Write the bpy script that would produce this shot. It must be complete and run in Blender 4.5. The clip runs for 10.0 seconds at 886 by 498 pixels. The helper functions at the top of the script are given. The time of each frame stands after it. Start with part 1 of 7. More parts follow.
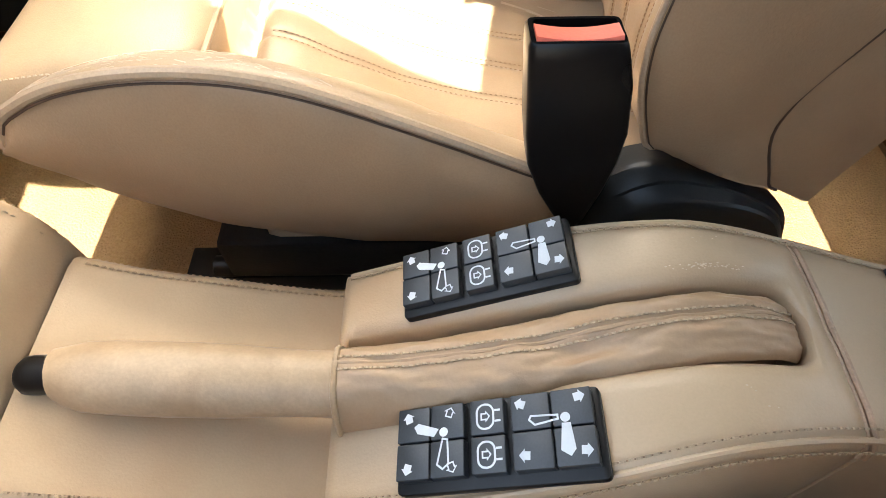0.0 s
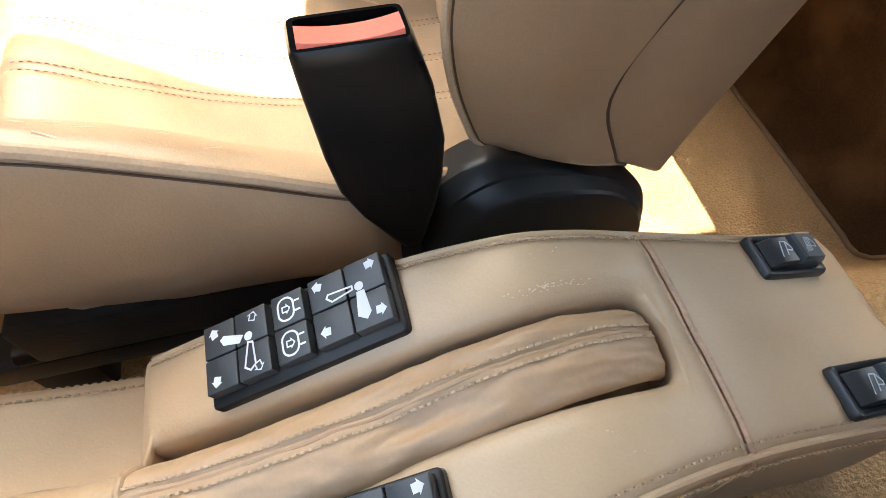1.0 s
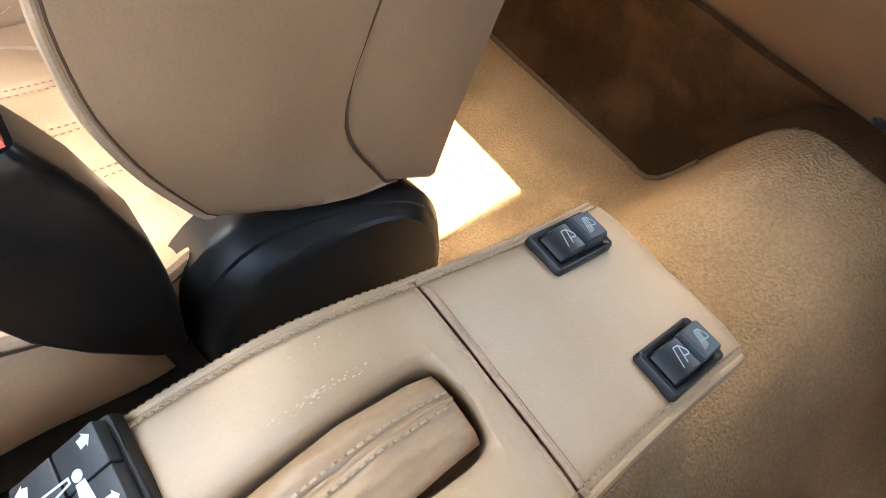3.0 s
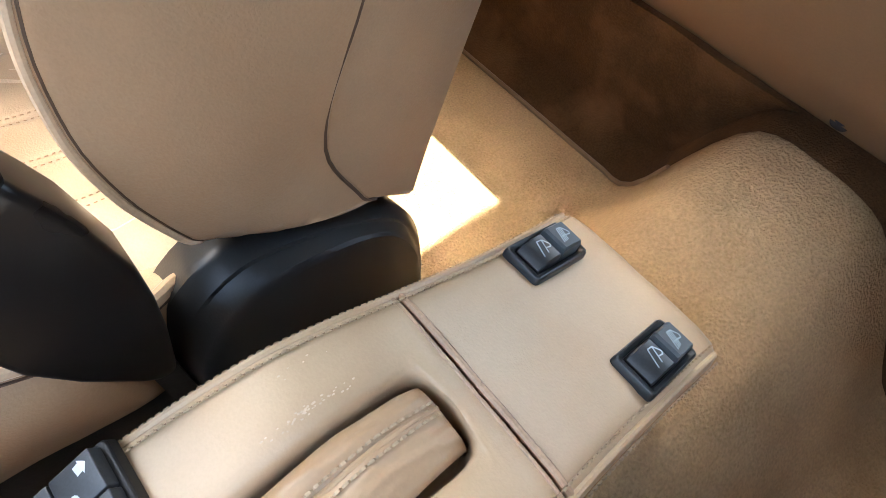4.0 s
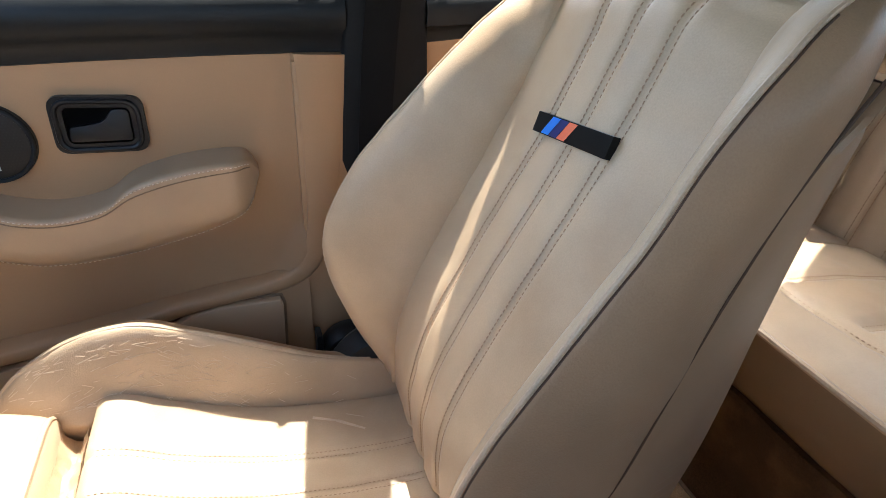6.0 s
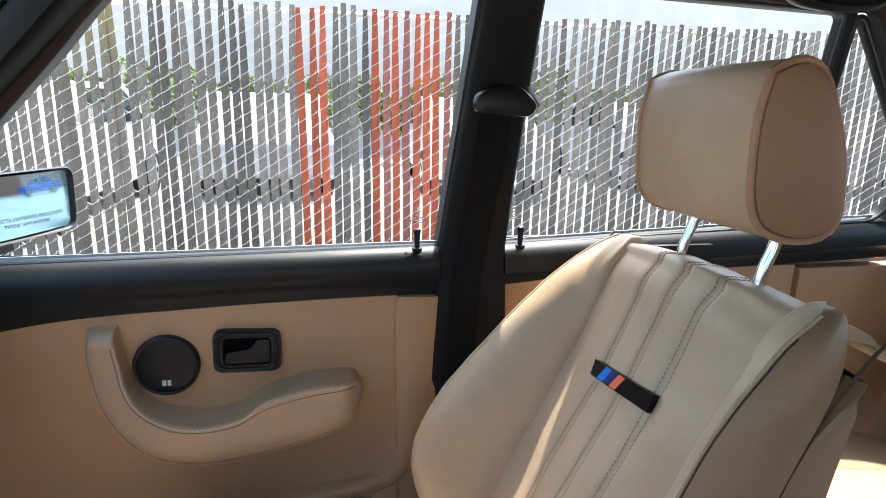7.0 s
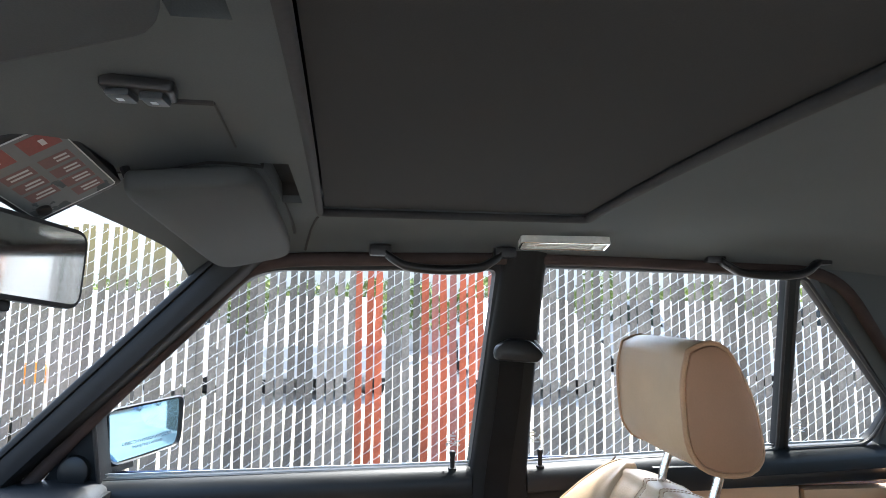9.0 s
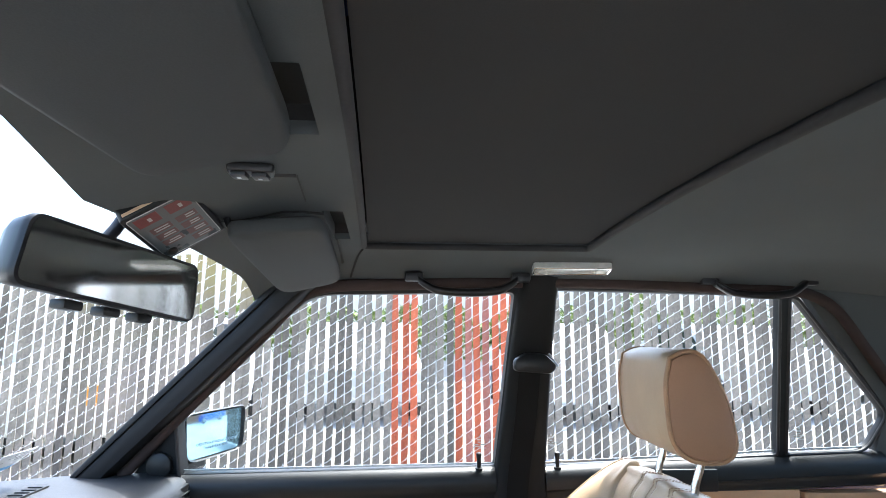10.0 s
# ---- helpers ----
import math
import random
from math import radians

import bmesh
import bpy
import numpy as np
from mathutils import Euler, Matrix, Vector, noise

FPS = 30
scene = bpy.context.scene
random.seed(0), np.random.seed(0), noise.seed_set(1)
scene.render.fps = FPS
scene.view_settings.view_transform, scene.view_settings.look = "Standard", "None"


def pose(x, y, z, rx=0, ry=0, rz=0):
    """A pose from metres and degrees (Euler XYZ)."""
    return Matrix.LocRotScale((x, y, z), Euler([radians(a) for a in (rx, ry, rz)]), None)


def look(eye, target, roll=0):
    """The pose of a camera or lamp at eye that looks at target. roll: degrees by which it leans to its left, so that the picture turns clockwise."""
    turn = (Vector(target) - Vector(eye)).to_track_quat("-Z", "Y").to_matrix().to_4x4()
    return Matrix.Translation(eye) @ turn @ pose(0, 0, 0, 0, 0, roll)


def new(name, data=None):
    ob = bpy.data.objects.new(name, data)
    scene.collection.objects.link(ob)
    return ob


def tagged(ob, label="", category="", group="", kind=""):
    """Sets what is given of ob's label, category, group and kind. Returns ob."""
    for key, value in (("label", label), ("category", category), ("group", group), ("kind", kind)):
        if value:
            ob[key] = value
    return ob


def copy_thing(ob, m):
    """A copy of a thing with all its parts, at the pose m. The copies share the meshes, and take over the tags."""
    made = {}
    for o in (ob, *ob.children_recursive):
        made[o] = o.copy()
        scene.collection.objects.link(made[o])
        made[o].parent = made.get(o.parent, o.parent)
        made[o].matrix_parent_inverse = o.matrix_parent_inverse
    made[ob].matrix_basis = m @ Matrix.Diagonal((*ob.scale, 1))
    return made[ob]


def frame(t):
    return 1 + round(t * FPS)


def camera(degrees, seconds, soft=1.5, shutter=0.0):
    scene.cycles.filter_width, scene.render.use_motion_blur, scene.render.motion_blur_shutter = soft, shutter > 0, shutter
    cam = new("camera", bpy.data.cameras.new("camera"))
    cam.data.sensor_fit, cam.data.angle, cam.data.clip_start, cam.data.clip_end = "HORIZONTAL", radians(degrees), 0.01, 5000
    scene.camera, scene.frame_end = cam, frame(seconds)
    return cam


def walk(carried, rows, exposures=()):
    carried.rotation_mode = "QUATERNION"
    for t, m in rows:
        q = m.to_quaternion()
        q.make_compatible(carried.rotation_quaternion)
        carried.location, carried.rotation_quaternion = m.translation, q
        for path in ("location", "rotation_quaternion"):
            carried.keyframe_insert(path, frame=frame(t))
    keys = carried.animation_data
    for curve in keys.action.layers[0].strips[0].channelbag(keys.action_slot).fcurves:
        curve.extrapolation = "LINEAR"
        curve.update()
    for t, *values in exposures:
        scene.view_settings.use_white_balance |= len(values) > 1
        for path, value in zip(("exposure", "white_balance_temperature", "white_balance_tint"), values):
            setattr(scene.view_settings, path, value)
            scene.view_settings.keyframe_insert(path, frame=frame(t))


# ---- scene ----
cam = camera(75.8, 10.0, soft=0.6)
PATH = [
    (0, (-0.272, -0.15, 0.824), (-0.27, 0.986, -0.822), -0.7),
    (0.5, (-0.232, -0.125, 0.814), (-0.102, 0.983, -0.846), -0.4),
    (1, (-0.204, -0.087, 0.791), (0.084, 0.945, -0.898), 1.8),
    (1.5, (-0.168, -0.059, 0.776), (0.243, 0.879, -0.942), 3.9),
    (2, (-0.153, -0.038, 0.772), (0.389, 0.819, -0.952), 6.0),
    (2.5, (-0.126, -0.04, 0.773), (0.511, 0.749, -0.951), 7.2),
    (4, (-0.128, -0.047, 0.785), (0.64, 0.698, -0.905), 7.6),
    (4.5, (-0.141, -0.038, 0.825), (0.646, 0.863, -0.778), 6.3),
    (5, (-0.163, -0.015, 0.894), (0.607, 1.107, -0.572), 5.9),
    (5.5, (-0.21, -0.041, 0.955), (0.503, 1.341, -0.302), 4.4),
    (6, (-0.243, -0.07, 1.015), (0.385, 1.538, 0.006), 3.5),
    (6.2, (-0.259, -0.091, 1.042), (0.317, 1.596, 0.136), 3.0),
    (7.3, (-0.27, -0.198, 1.173), (0.076, 1.747, 0.866), 0.9),
    (7.5, (-0.268, -0.214, 1.188), (0.058, 1.748, 0.975), 0.8),
    (8, (-0.267, -0.263, 1.213), (0.018, 1.717, 1.191), 0.7),
    (8.5, (-0.272, -0.333, 1.233), (-0.024, 1.648, 1.348), 0.6),
    (9, (-0.278, -0.419, 1.24), (-0.061, 1.559, 1.445), 0.6),
    (9.5, (-0.274, -0.503, 1.237), (-0.109, 1.472, 1.499), 0.4),
    (10, (-0.275, -0.592, 1.223), (-0.181, 1.384, 1.517), 0.3),
]
walk(cam, [(t, look(e, a, r)) for t, e, a, r in PATH], ((0, 3.32, 7400, 6), (2.5, 4.0, 7150, 7), (4.2, 4.15, 6950, 7), (5.2, 3.3, 6350, 7), (6, 2.72, 6200, 7), (7.3, 2.42, 6200, 7), (10, 2.95, 5800, 6)))

# ---- world, sun ----
SUN_TRAVEL = Vector((-0.178, -0.38, -0.90))
sun_data = bpy.data.lights.new("sun", "SUN")
sun_data.energy, sun_data.angle, sun_data.color = 2.0, radians(0.55), (1.0, 0.95, 0.88)
sun = new("sun", sun_data)
sun.rotation_euler = SUN_TRAVEL.to_track_quat("-Z", "Y").to_euler()
sky_world = bpy.data.worlds.new("sky")
scene.world = sky_world
sky_world.use_nodes = True
wn = sky_world.node_tree
sky_node = wn.nodes.new("ShaderNodeTexSky")
sky_node.sky_type, sky_node.sun_disc = "NISHITA", False
sky_node.sun_elevation, sky_node.sun_rotation = radians(64), radians(21.5)
sky_node.dust_density = 5.0
wn.nodes["Background"].inputs["Strength"].default_value = 0.15
wn.links.new(sky_node.outputs[0], wn.nodes["Background"].inputs["Color"])

# ---- materials ----


def material(name, base, rough=0.5, metal=0.0, vary=0.25, scale=8.0, grain=350.0, bump=0.15, bump_dist=0.0006,
             per_piece=0.0, stain=None, stain_scale=3.0, stain_amount=0.5, spec=0.5, mottle=0.35, crease=0.0, crease_scale=45.0):
    """Base colour with variation at two scales, optional stains, and fine relief."""
    m = bpy.data.materials.new(name)
    m.use_nodes = True
    nt = m.node_tree
    bsdf = nt.nodes["Principled BSDF"]
    bsdf.inputs["Roughness"].default_value, bsdf.inputs["Metallic"].default_value = rough, metal
    bsdf.inputs["Specular IOR Level"].default_value = spec
    co = nt.nodes.new("ShaderNodeTexCoord").outputs["Object"]

    def noise_node(s, detail=4.0):
        n = nt.nodes.new("ShaderNodeTexNoise")
        n.inputs["Scale"].default_value, n.inputs["Detail"].default_value = s, detail
        nt.links.new(co, n.inputs["Vector"])
        return n.outputs["Fac"]

    def ramp(src, a, b):
        r = nt.nodes.new("ShaderNodeMapRange")
        r.inputs["From Min"].default_value, r.inputs["From Max"].default_value = 0.3, 0.7
        r.inputs["To Min"].default_value, r.inputs["To Max"].default_value = a, b
        nt.links.new(src, r.inputs["Value"])
        return r.outputs["Result"]

    big, fine = noise_node(scale), noise_node(grain, 2.0)
    mul = nt.nodes.new("ShaderNodeMath")
    mul.operation = "MULTIPLY"
    nt.links.new(ramp(big, 1 - vary * 0.5, 1 + vary * 0.5), mul.inputs[0])
    nt.links.new(ramp(fine, 1 - vary * mottle, 1 + vary * mottle), mul.inputs[1])
    value = mul.outputs[0]
    if per_piece:
        info = nt.nodes.new("ShaderNodeObjectInfo")
        r = nt.nodes.new("ShaderNodeMapRange")
        r.inputs["To Min"].default_value, r.inputs["To Max"].default_value = 1 - per_piece, 1 + per_piece
        nt.links.new(info.outputs["Random"], r.inputs["Value"])
        k = nt.nodes.new("ShaderNodeMath")
        k.operation = "MULTIPLY"
        nt.links.new(value, k.inputs[0]), nt.links.new(r.outputs["Result"], k.inputs[1])
        value = k.outputs[0]
    hsv = nt.nodes.new("ShaderNodeHueSaturation")
    hsv.inputs["Color"].default_value = (*base, 1)
    nt.links.new(value, hsv.inputs["Value"])
    colour = hsv.outputs["Color"]
    if stain:
        mix = nt.nodes.new("ShaderNodeMix")
        mix.data_type = "RGBA"
        sr = nt.nodes.new("ShaderNodeMapRange")
        sr.inputs["From Min"].default_value, sr.inputs["From Max"].default_value = 0.48, 0.72
        sr.inputs["To Max"].default_value = stain_amount
        nt.links.new(noise_node(stain_scale, 6.0), sr.inputs["Value"])
        nt.links.new(sr.outputs["Result"], mix.inputs["Factor"])
        nt.links.new(colour, mix.inputs["A"])
        mix.inputs["B"].default_value = (*stain, 1)
        colour = mix.outputs["Result"]
    nt.links.new(colour, bsdf.inputs["Base Color"])
    rr = nt.nodes.new("ShaderNodeMapRange")
    rr.inputs["To Min"].default_value, rr.inputs["To Max"].default_value = max(0.02, rough - 0.1), min(1.0, rough + 0.1)
    nt.links.new(big, rr.inputs["Value"]), nt.links.new(rr.outputs["Result"], bsdf.inputs["Roughness"])
    if bump:
        b = nt.nodes.new("ShaderNodeBump")
        b.inputs["Strength"].default_value, b.inputs["Distance"].default_value = bump, bump_dist
        nt.links.new(fine, b.inputs["Height"])
        if crease:
            # shallow wrinkles: the edges of soft cells, bent by noise
            c = nt.nodes.new("ShaderNodeBump")
            c.inputs["Strength"].default_value, c.inputs["Distance"].default_value = crease, 0.0016
            nt.links.new(noise_node(crease_scale, 5.0), c.inputs["Height"])
            nt.links.new(c.outputs["Normal"], b.inputs["Normal"])
        nt.links.new(b.outputs["Normal"], bsdf.inputs["Normal"])
    return m


def glass_material(name, tint=(1, 1, 1), rough=0.0, ior=1.18):
    """Thin pane: mostly clear, with a mirror share."""
    m = bpy.data.materials.new(name)
    m.use_nodes = True
    nt = m.node_tree
    nt.nodes.remove(nt.nodes["Principled BSDF"])
    clear, gloss, mix = nt.nodes.new("ShaderNodeBsdfTransparent"), nt.nodes.new("ShaderNodeBsdfGlossy"), nt.nodes.new("ShaderNodeMixShader")
    clear.inputs["Color"].default_value = (*tint, 1)
    gloss.inputs["Roughness"].default_value = rough
    fr = nt.nodes.new("ShaderNodeFresnel")
    fr.inputs["IOR"].default_value = ior
    nt.links.new(fr.outputs[0], mix.inputs[0])
    nt.links.new(clear.outputs[0], mix.inputs[1]), nt.links.new(gloss.outputs[0], mix.inputs[2])
    nt.links.new(mix.outputs[0], nt.nodes["Material Output"].inputs["Surface"])
    return m


CONSOLE_TAN = (0.520, 0.376, 0.236)
TAN = (0.505, 0.370, 0.236)
M = dict(
    leather=material("tan_leather", TAN, 0.40, vary=0.24, scale=9, grain=620, bump=0.42, bump_dist=0.0006,
                     stain=(0.40, 0.245, 0.13), stain_scale=6, stain_amount=0.42, mottle=0.2, crease=0.22, crease_scale=38),
    console=material("tan_console_leather", CONSOLE_TAN, 0.37, vary=0.16, scale=11, grain=600, bump=0.35, bump_dist=0.0005,
                     stain=(0.46, 0.285, 0.155), stain_scale=9, stain_amount=0.5, mottle=0.15, crease=0.18, crease_scale=24),
    console_edge=material("rubbed_leather_edge", (0.46, 0.30, 0.19), 0.5, vary=0.3, scale=40, grain=500),
    leather_worn=material("worn_tan_leather", (0.46, 0.325, 0.20), 0.45, vary=0.22, scale=26, grain=420, bump=0.25, bump_dist=0.0005,
                          stain=(0.27, 0.165, 0.085), stain_scale=22, stain_amount=0.6, mottle=0.25, crease=0.25, crease_scale=90),
    armrest=material("tan_armrest_leather", (0.44, 0.295, 0.175), 0.42, vary=0.12, scale=10, grain=600, bump=0.2, bump_dist=0.0004, mottle=0.15, crease=0.15),
    door_vinyl=material("tan_door_vinyl", (0.435, 0.256, 0.130), 0.5, vary=0.1, scale=5, grain=600, bump=0.2, bump_dist=0.0004, mottle=0.2),
    pipe=material("tan_piping", (0.49, 0.355, 0.23), 0.4, vary=0.2, scale=30, grain=500),
    seam_shadow=material("seam_and_shadow_brown", (0.075, 0.040, 0.021), 0.65, vary=0.2, scale=30, grain=500),
    thread=material("tan_thread", (0.66, 0.54, 0.39), 0.7, vary=0.3, scale=60, grain=900, bump=0),
    thread_console=material("worn_tan_thread", (0.47, 0.345, 0.22), 0.75, vary=0.35, scale=90, grain=900, bump=0),
    thread_dark=material("brown_thread", (0.33, 0.21, 0.12), 0.7, vary=0.3, scale=60, grain=900, bump=0),
    seam=material("dark_seam_leather", (0.24, 0.155, 0.09), 0.6, vary=0.2, scale=30, grain=500),
    scuff=material("bare_scuffed_leather", (0.64, 0.51, 0.36), 0.8, vary=0.3, scale=60, grain=700),
    scuff_pale=material("pale_cracked_leather", (0.62, 0.50, 0.36), 0.7, vary=0.3, scale=60, grain=700),
    carpet=material("tan_carpet", (0.505, 0.346, 0.196), 0.95, vary=0.32, scale=6, grain=320, bump=1.0, bump_dist=0.004,
                    stain=(0.26, 0.155, 0.072), stain_scale=4.5, stain_amount=0.6, spec=0.1, mottle=0.4),
    # brown carpet; base taken darker for the shade under the bench
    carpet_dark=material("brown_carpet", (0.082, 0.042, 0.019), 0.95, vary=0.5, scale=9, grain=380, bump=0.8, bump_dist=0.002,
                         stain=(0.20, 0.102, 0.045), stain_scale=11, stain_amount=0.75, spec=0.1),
    black=material("black_plastic", (0.008, 0.0085, 0.009), 0.38, vary=0.3, scale=12, grain=700, bump=0.12, bump_dist=0.0003, spec=0.35),
    buckle=material("glossy_black_plastic", (0.004, 0.004, 0.0045), 0.32, vary=0.2, scale=12, grain=500, bump=0.04, bump_dist=0.0002, spec=0.25),
    button=material("dark_grey_button", (0.030, 0.035, 0.039), 0.36, vary=0.3, scale=40, grain=900, bump=0.15, bump_dist=0.0002),
    vinyl=material("black_trim_vinyl", (0.010, 0.012, 0.0135), 0.45, vary=0.25, scale=9, grain=650, bump=0.3, bump_dist=0.0004, spec=0.28),
    pillar=material("dark_grey_pillar_trim", (0.012, 0.0118, 0.0118), 0.6, vary=0.25, scale=9, grain=700, bump=0.25, bump_dist=0.0004, spec=0.14),
    webbing=material("black_belt_webbing", (0.008, 0.0078, 0.0078), 0.8, vary=0.3, scale=20, grain=900, bump=0.4, bump_dist=0.0005, spec=0.12),
    rubber=material("black_rubber_seal", (0.018, 0.018, 0.019), 0.5, vary=0.3, scale=20, grain=500),
    seal_brown=material("brown_fabric_door_seal", (0.044, 0.032, 0.029), 0.85, vary=0.3, scale=20, grain=800, bump=0.4, bump_dist=0.0006, spec=0.12),
    headliner=material("grey_headliner_cloth", (0.080, 0.088, 0.088), 0.95, vary=0.12, scale=5, grain=900, bump=0.3, bump_dist=0.0005, spec=0.1, mottle=0.3),
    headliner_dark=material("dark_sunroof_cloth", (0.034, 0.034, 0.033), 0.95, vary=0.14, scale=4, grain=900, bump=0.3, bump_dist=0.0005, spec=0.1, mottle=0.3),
    visor=material("grey_visor_vinyl", (0.043, 0.047, 0.047), 0.8, vary=0.12, scale=5, grain=800, bump=0.25, bump_dist=0.0004, spec=0.2, mottle=0.3),
    white=material("white_print", (0.58, 0.62, 0.64), 0.5, vary=0.06, scale=80, grain=900, bump=0),
    red=material("orange_red_release_button", (0.78, 0.14, 0.08), 0.4, vary=0.1, scale=50, grain=400),
    chrome=material("chrome", (0.78, 0.78, 0.78), 0.12, metal=1.0, vary=0.05, scale=30, grain=300, bump=0),
    alu=material("bright_trim_metal", (0.42, 0.45, 0.48), 0.35, metal=0.6, vary=0.1, scale=30, grain=300, bump=0),
    lens=material("clear_lamp_lens", (0.50, 0.50, 0.46), 0.25, vary=0.1, scale=60, grain=400, bump=0.5, bump_dist=0.001),
    steel=material("worn_black_steel", (0.02, 0.02, 0.021), 0.35, metal=0.3, vary=0.4, scale=30, grain=300, bump=0.3),
    mirror=material("blue_tinted_mirror", (0.23, 0.38, 0.46), 0.0, metal=1.0, vary=0.0, scale=5, grain=50, bump=0),
    paint=material("dark_blue_car_paint", (0.018, 0.03, 0.075), 0.12, vary=0.05, scale=5, grain=300, bump=0, spec=0.6),
    blue=material("blue_print", (0.03, 0.22, 0.80), 0.35, vary=0.05, scale=60, grain=500, bump=0),
    navy=material("dark_blue_print", (0.02, 0.03, 0.16), 0.35, vary=0.05, scale=60, grain=500, bump=0),
    orange=material("orange_red_print", (0.88, 0.20, 0.10), 0.35, vary=0.05, scale=60, grain=500, bump=0),
    display=material("grey_display_panel", (0.085, 0.10, 0.105), 0.3, vary=0.1, scale=40, grain=500, bump=0),
    display_red=material("dull_red_warning_field", (0.13, 0.030, 0.028), 0.35, vary=0.15, scale=60, grain=500, bump=0),
    display_text=material("pale_grey_print", (0.34, 0.36, 0.36), 0.5, vary=0.1, scale=60, grain=500, bump=0),
    glass=glass_material("clear_glass", (0.93, 0.96, 0.95)),
    windscreen=glass_material("clear_windscreen_glass", (0.93, 0.955, 0.93), ior=1.012),
    paper=material("white_paper", (0.75, 0.77, 0.78), 0.6, vary=0.05, scale=30, grain=500, bump=0),
    asphalt=material("pale_worn_concrete", (0.36, 0.355, 0.345), 0.9, vary=0.3, scale=0.8, grain=60, bump=0.5, bump_dist=0.006,
                     stain=(0.28, 0.275, 0.27), stain_scale=0.5, stain_amount=0.5, spec=0.2),
    slat=material("weathered_grey_wood_slat", (0.172, 0.146, 0.118), 0.9, vary=0.5, scale=5, grain=60, bump=0.6, bump_dist=0.002, per_piece=0.38, spec=0.15,
                  stain=(0.10, 0.085, 0.07), stain_scale=7, stain_amount=0.6),
    slat_red=material("red_painted_wood_slat", (0.36, 0.088, 0.040), 0.8, vary=0.4, scale=6, grain=60, bump=0.5, bump_dist=0.002, per_piece=0.22, spec=0.2,
                      stain=(0.20, 0.05, 0.035), stain_scale=9, stain_amount=0.6),
    wire=material("galvanised_wire", (0.70, 0.69, 0.66), 0.45, metal=0.5, vary=0.3, scale=30, grain=200, bump=0),
    slat_olive=material("olive_topped_wood_slat", (0.175, 0.148, 0.120), 0.9, vary=0.4, scale=5, grain=60, bump=0.6, bump_dist=0.002, per_piece=0.2, spec=0.15,
                        stain=(0.13, 0.11, 0.06), stain_scale=7, stain_amount=0.6),
    verge=material("weedy_gravel_verge", (0.23, 0.215, 0.18), 0.95, vary=0.6, scale=3, grain=40, bump=0.8, bump_dist=0.01,
                   stain=(0.13, 0.13, 0.075), stain_scale=2.5, stain_amount=0.8, spec=0.1),
    leaf=material("green_leaves", (0.125, 0.158, 0.03), 0.7, vary=0.8, scale=3, grain=20, bump=0),
    wall_pale=material("pale_backdrop", (0.58, 0.55, 0.50), 0.9, vary=0.15, scale=1.2, grain=40, bump=0.4, bump_dist=0.004),
    wall_brick=material("orange_brown_stucco", (0.45, 0.22, 0.13), 0.9, vary=0.2, scale=1.5, grain=40, bump=0.4, bump_dist=0.004),
    car_blue=material("bright_blue_car_paint", (0.02, 0.12, 0.55), 0.2, vary=0.05, scale=5, grain=300, bump=0),
    car_white=material("white_car_paint", (0.72, 0.73, 0.74), 0.2, vary=0.05, scale=5, grain=300, bump=0),
    car_silver=material("silver_car_paint", (0.42, 0.43, 0.44), 0.25, vary=0.05, scale=5, grain=300, bump=0),
    car_glass=material("dark_car_glass", (0.02, 0.025, 0.03), 0.06, vary=0.05, scale=5, grain=300, bump=0),
    recess_black=material("matt_black_and_recess_shade", (0.0025, 0.0025, 0.0026), 0.95, vary=0.1, scale=20, grain=200, bump=0, spec=0.05),
    cover_black=material("dark_grey_hinge_plastic", (0.0135, 0.0150, 0.0158), 0.4, vary=0.3, scale=14, grain=600, bump=0.2, bump_dist=0.0004, spec=0.4),
    tyre=material("tyre_rubber", (0.02, 0.02, 0.02), 0.85, vary=0.3, scale=20, grain=200),
    amber=material("amber_lens", (0.8, 0.28, 0.02), 0.3, vary=0.1, scale=20, grain=200, bump=0),
)

# some slats turn olive towards the upper end
nt = M["slat_olive"].node_tree
bs = nt.nodes["Principled BSDF"]
under = bs.inputs["Base Color"].links[0].from_socket
sep, mr, mx = nt.nodes.new("ShaderNodeSeparateXYZ"), nt.nodes.new("ShaderNodeMapRange"), nt.nodes.new("ShaderNodeMix")
mx.data_type = "RGBA"
nt.links.new(nt.nodes.new("ShaderNodeTexCoord").outputs["Object"], sep.inputs[0])
mr.inputs["From Min"].default_value, mr.inputs["From Max"].default_value, mr.inputs["To Max"].default_value = 1.30, 1.65, 0.8
nt.links.new(sep.outputs["Z"], mr.inputs["Value"]), nt.links.new(mr.outputs["Result"], mx.inputs["Factor"])
nt.links.new(under, mx.inputs["A"])
mx.inputs["B"].default_value = (0.25, 0.20, 0.085, 1)
nt.links.new(mx.outputs["Result"], bs.inputs["Base Color"])


# ---- mesh helpers ----
STUFF = ("stitching", "wear", "crack", "grille_holes", "pictogram", "glass_mark", "print_bar", "bottom_seam")


def thing(name, base, label, category, group="", kind=""):
    e = new(name)
    e.location = base
    return tagged(e, label, category, group, kind)


def finish(name, bm, mat, smooth=True, sharp=40):
    bmesh.ops.remove_doubles(bm, verts=bm.verts, dist=1e-6)
    bmesh.ops.recalc_face_normals(bm, faces=bm.faces)
    if smooth:
        lim = radians(sharp)
        for f in bm.faces:
            f.smooth = True
        for e in bm.edges:
            if len(e.link_faces) == 2 and e.calc_face_angle(0) > lim:
                e.smooth = False
    me = bpy.data.meshes.new(name)
    bm.to_mesh(me)
    bm.free()
    me.materials.append(M[mat])
    return me


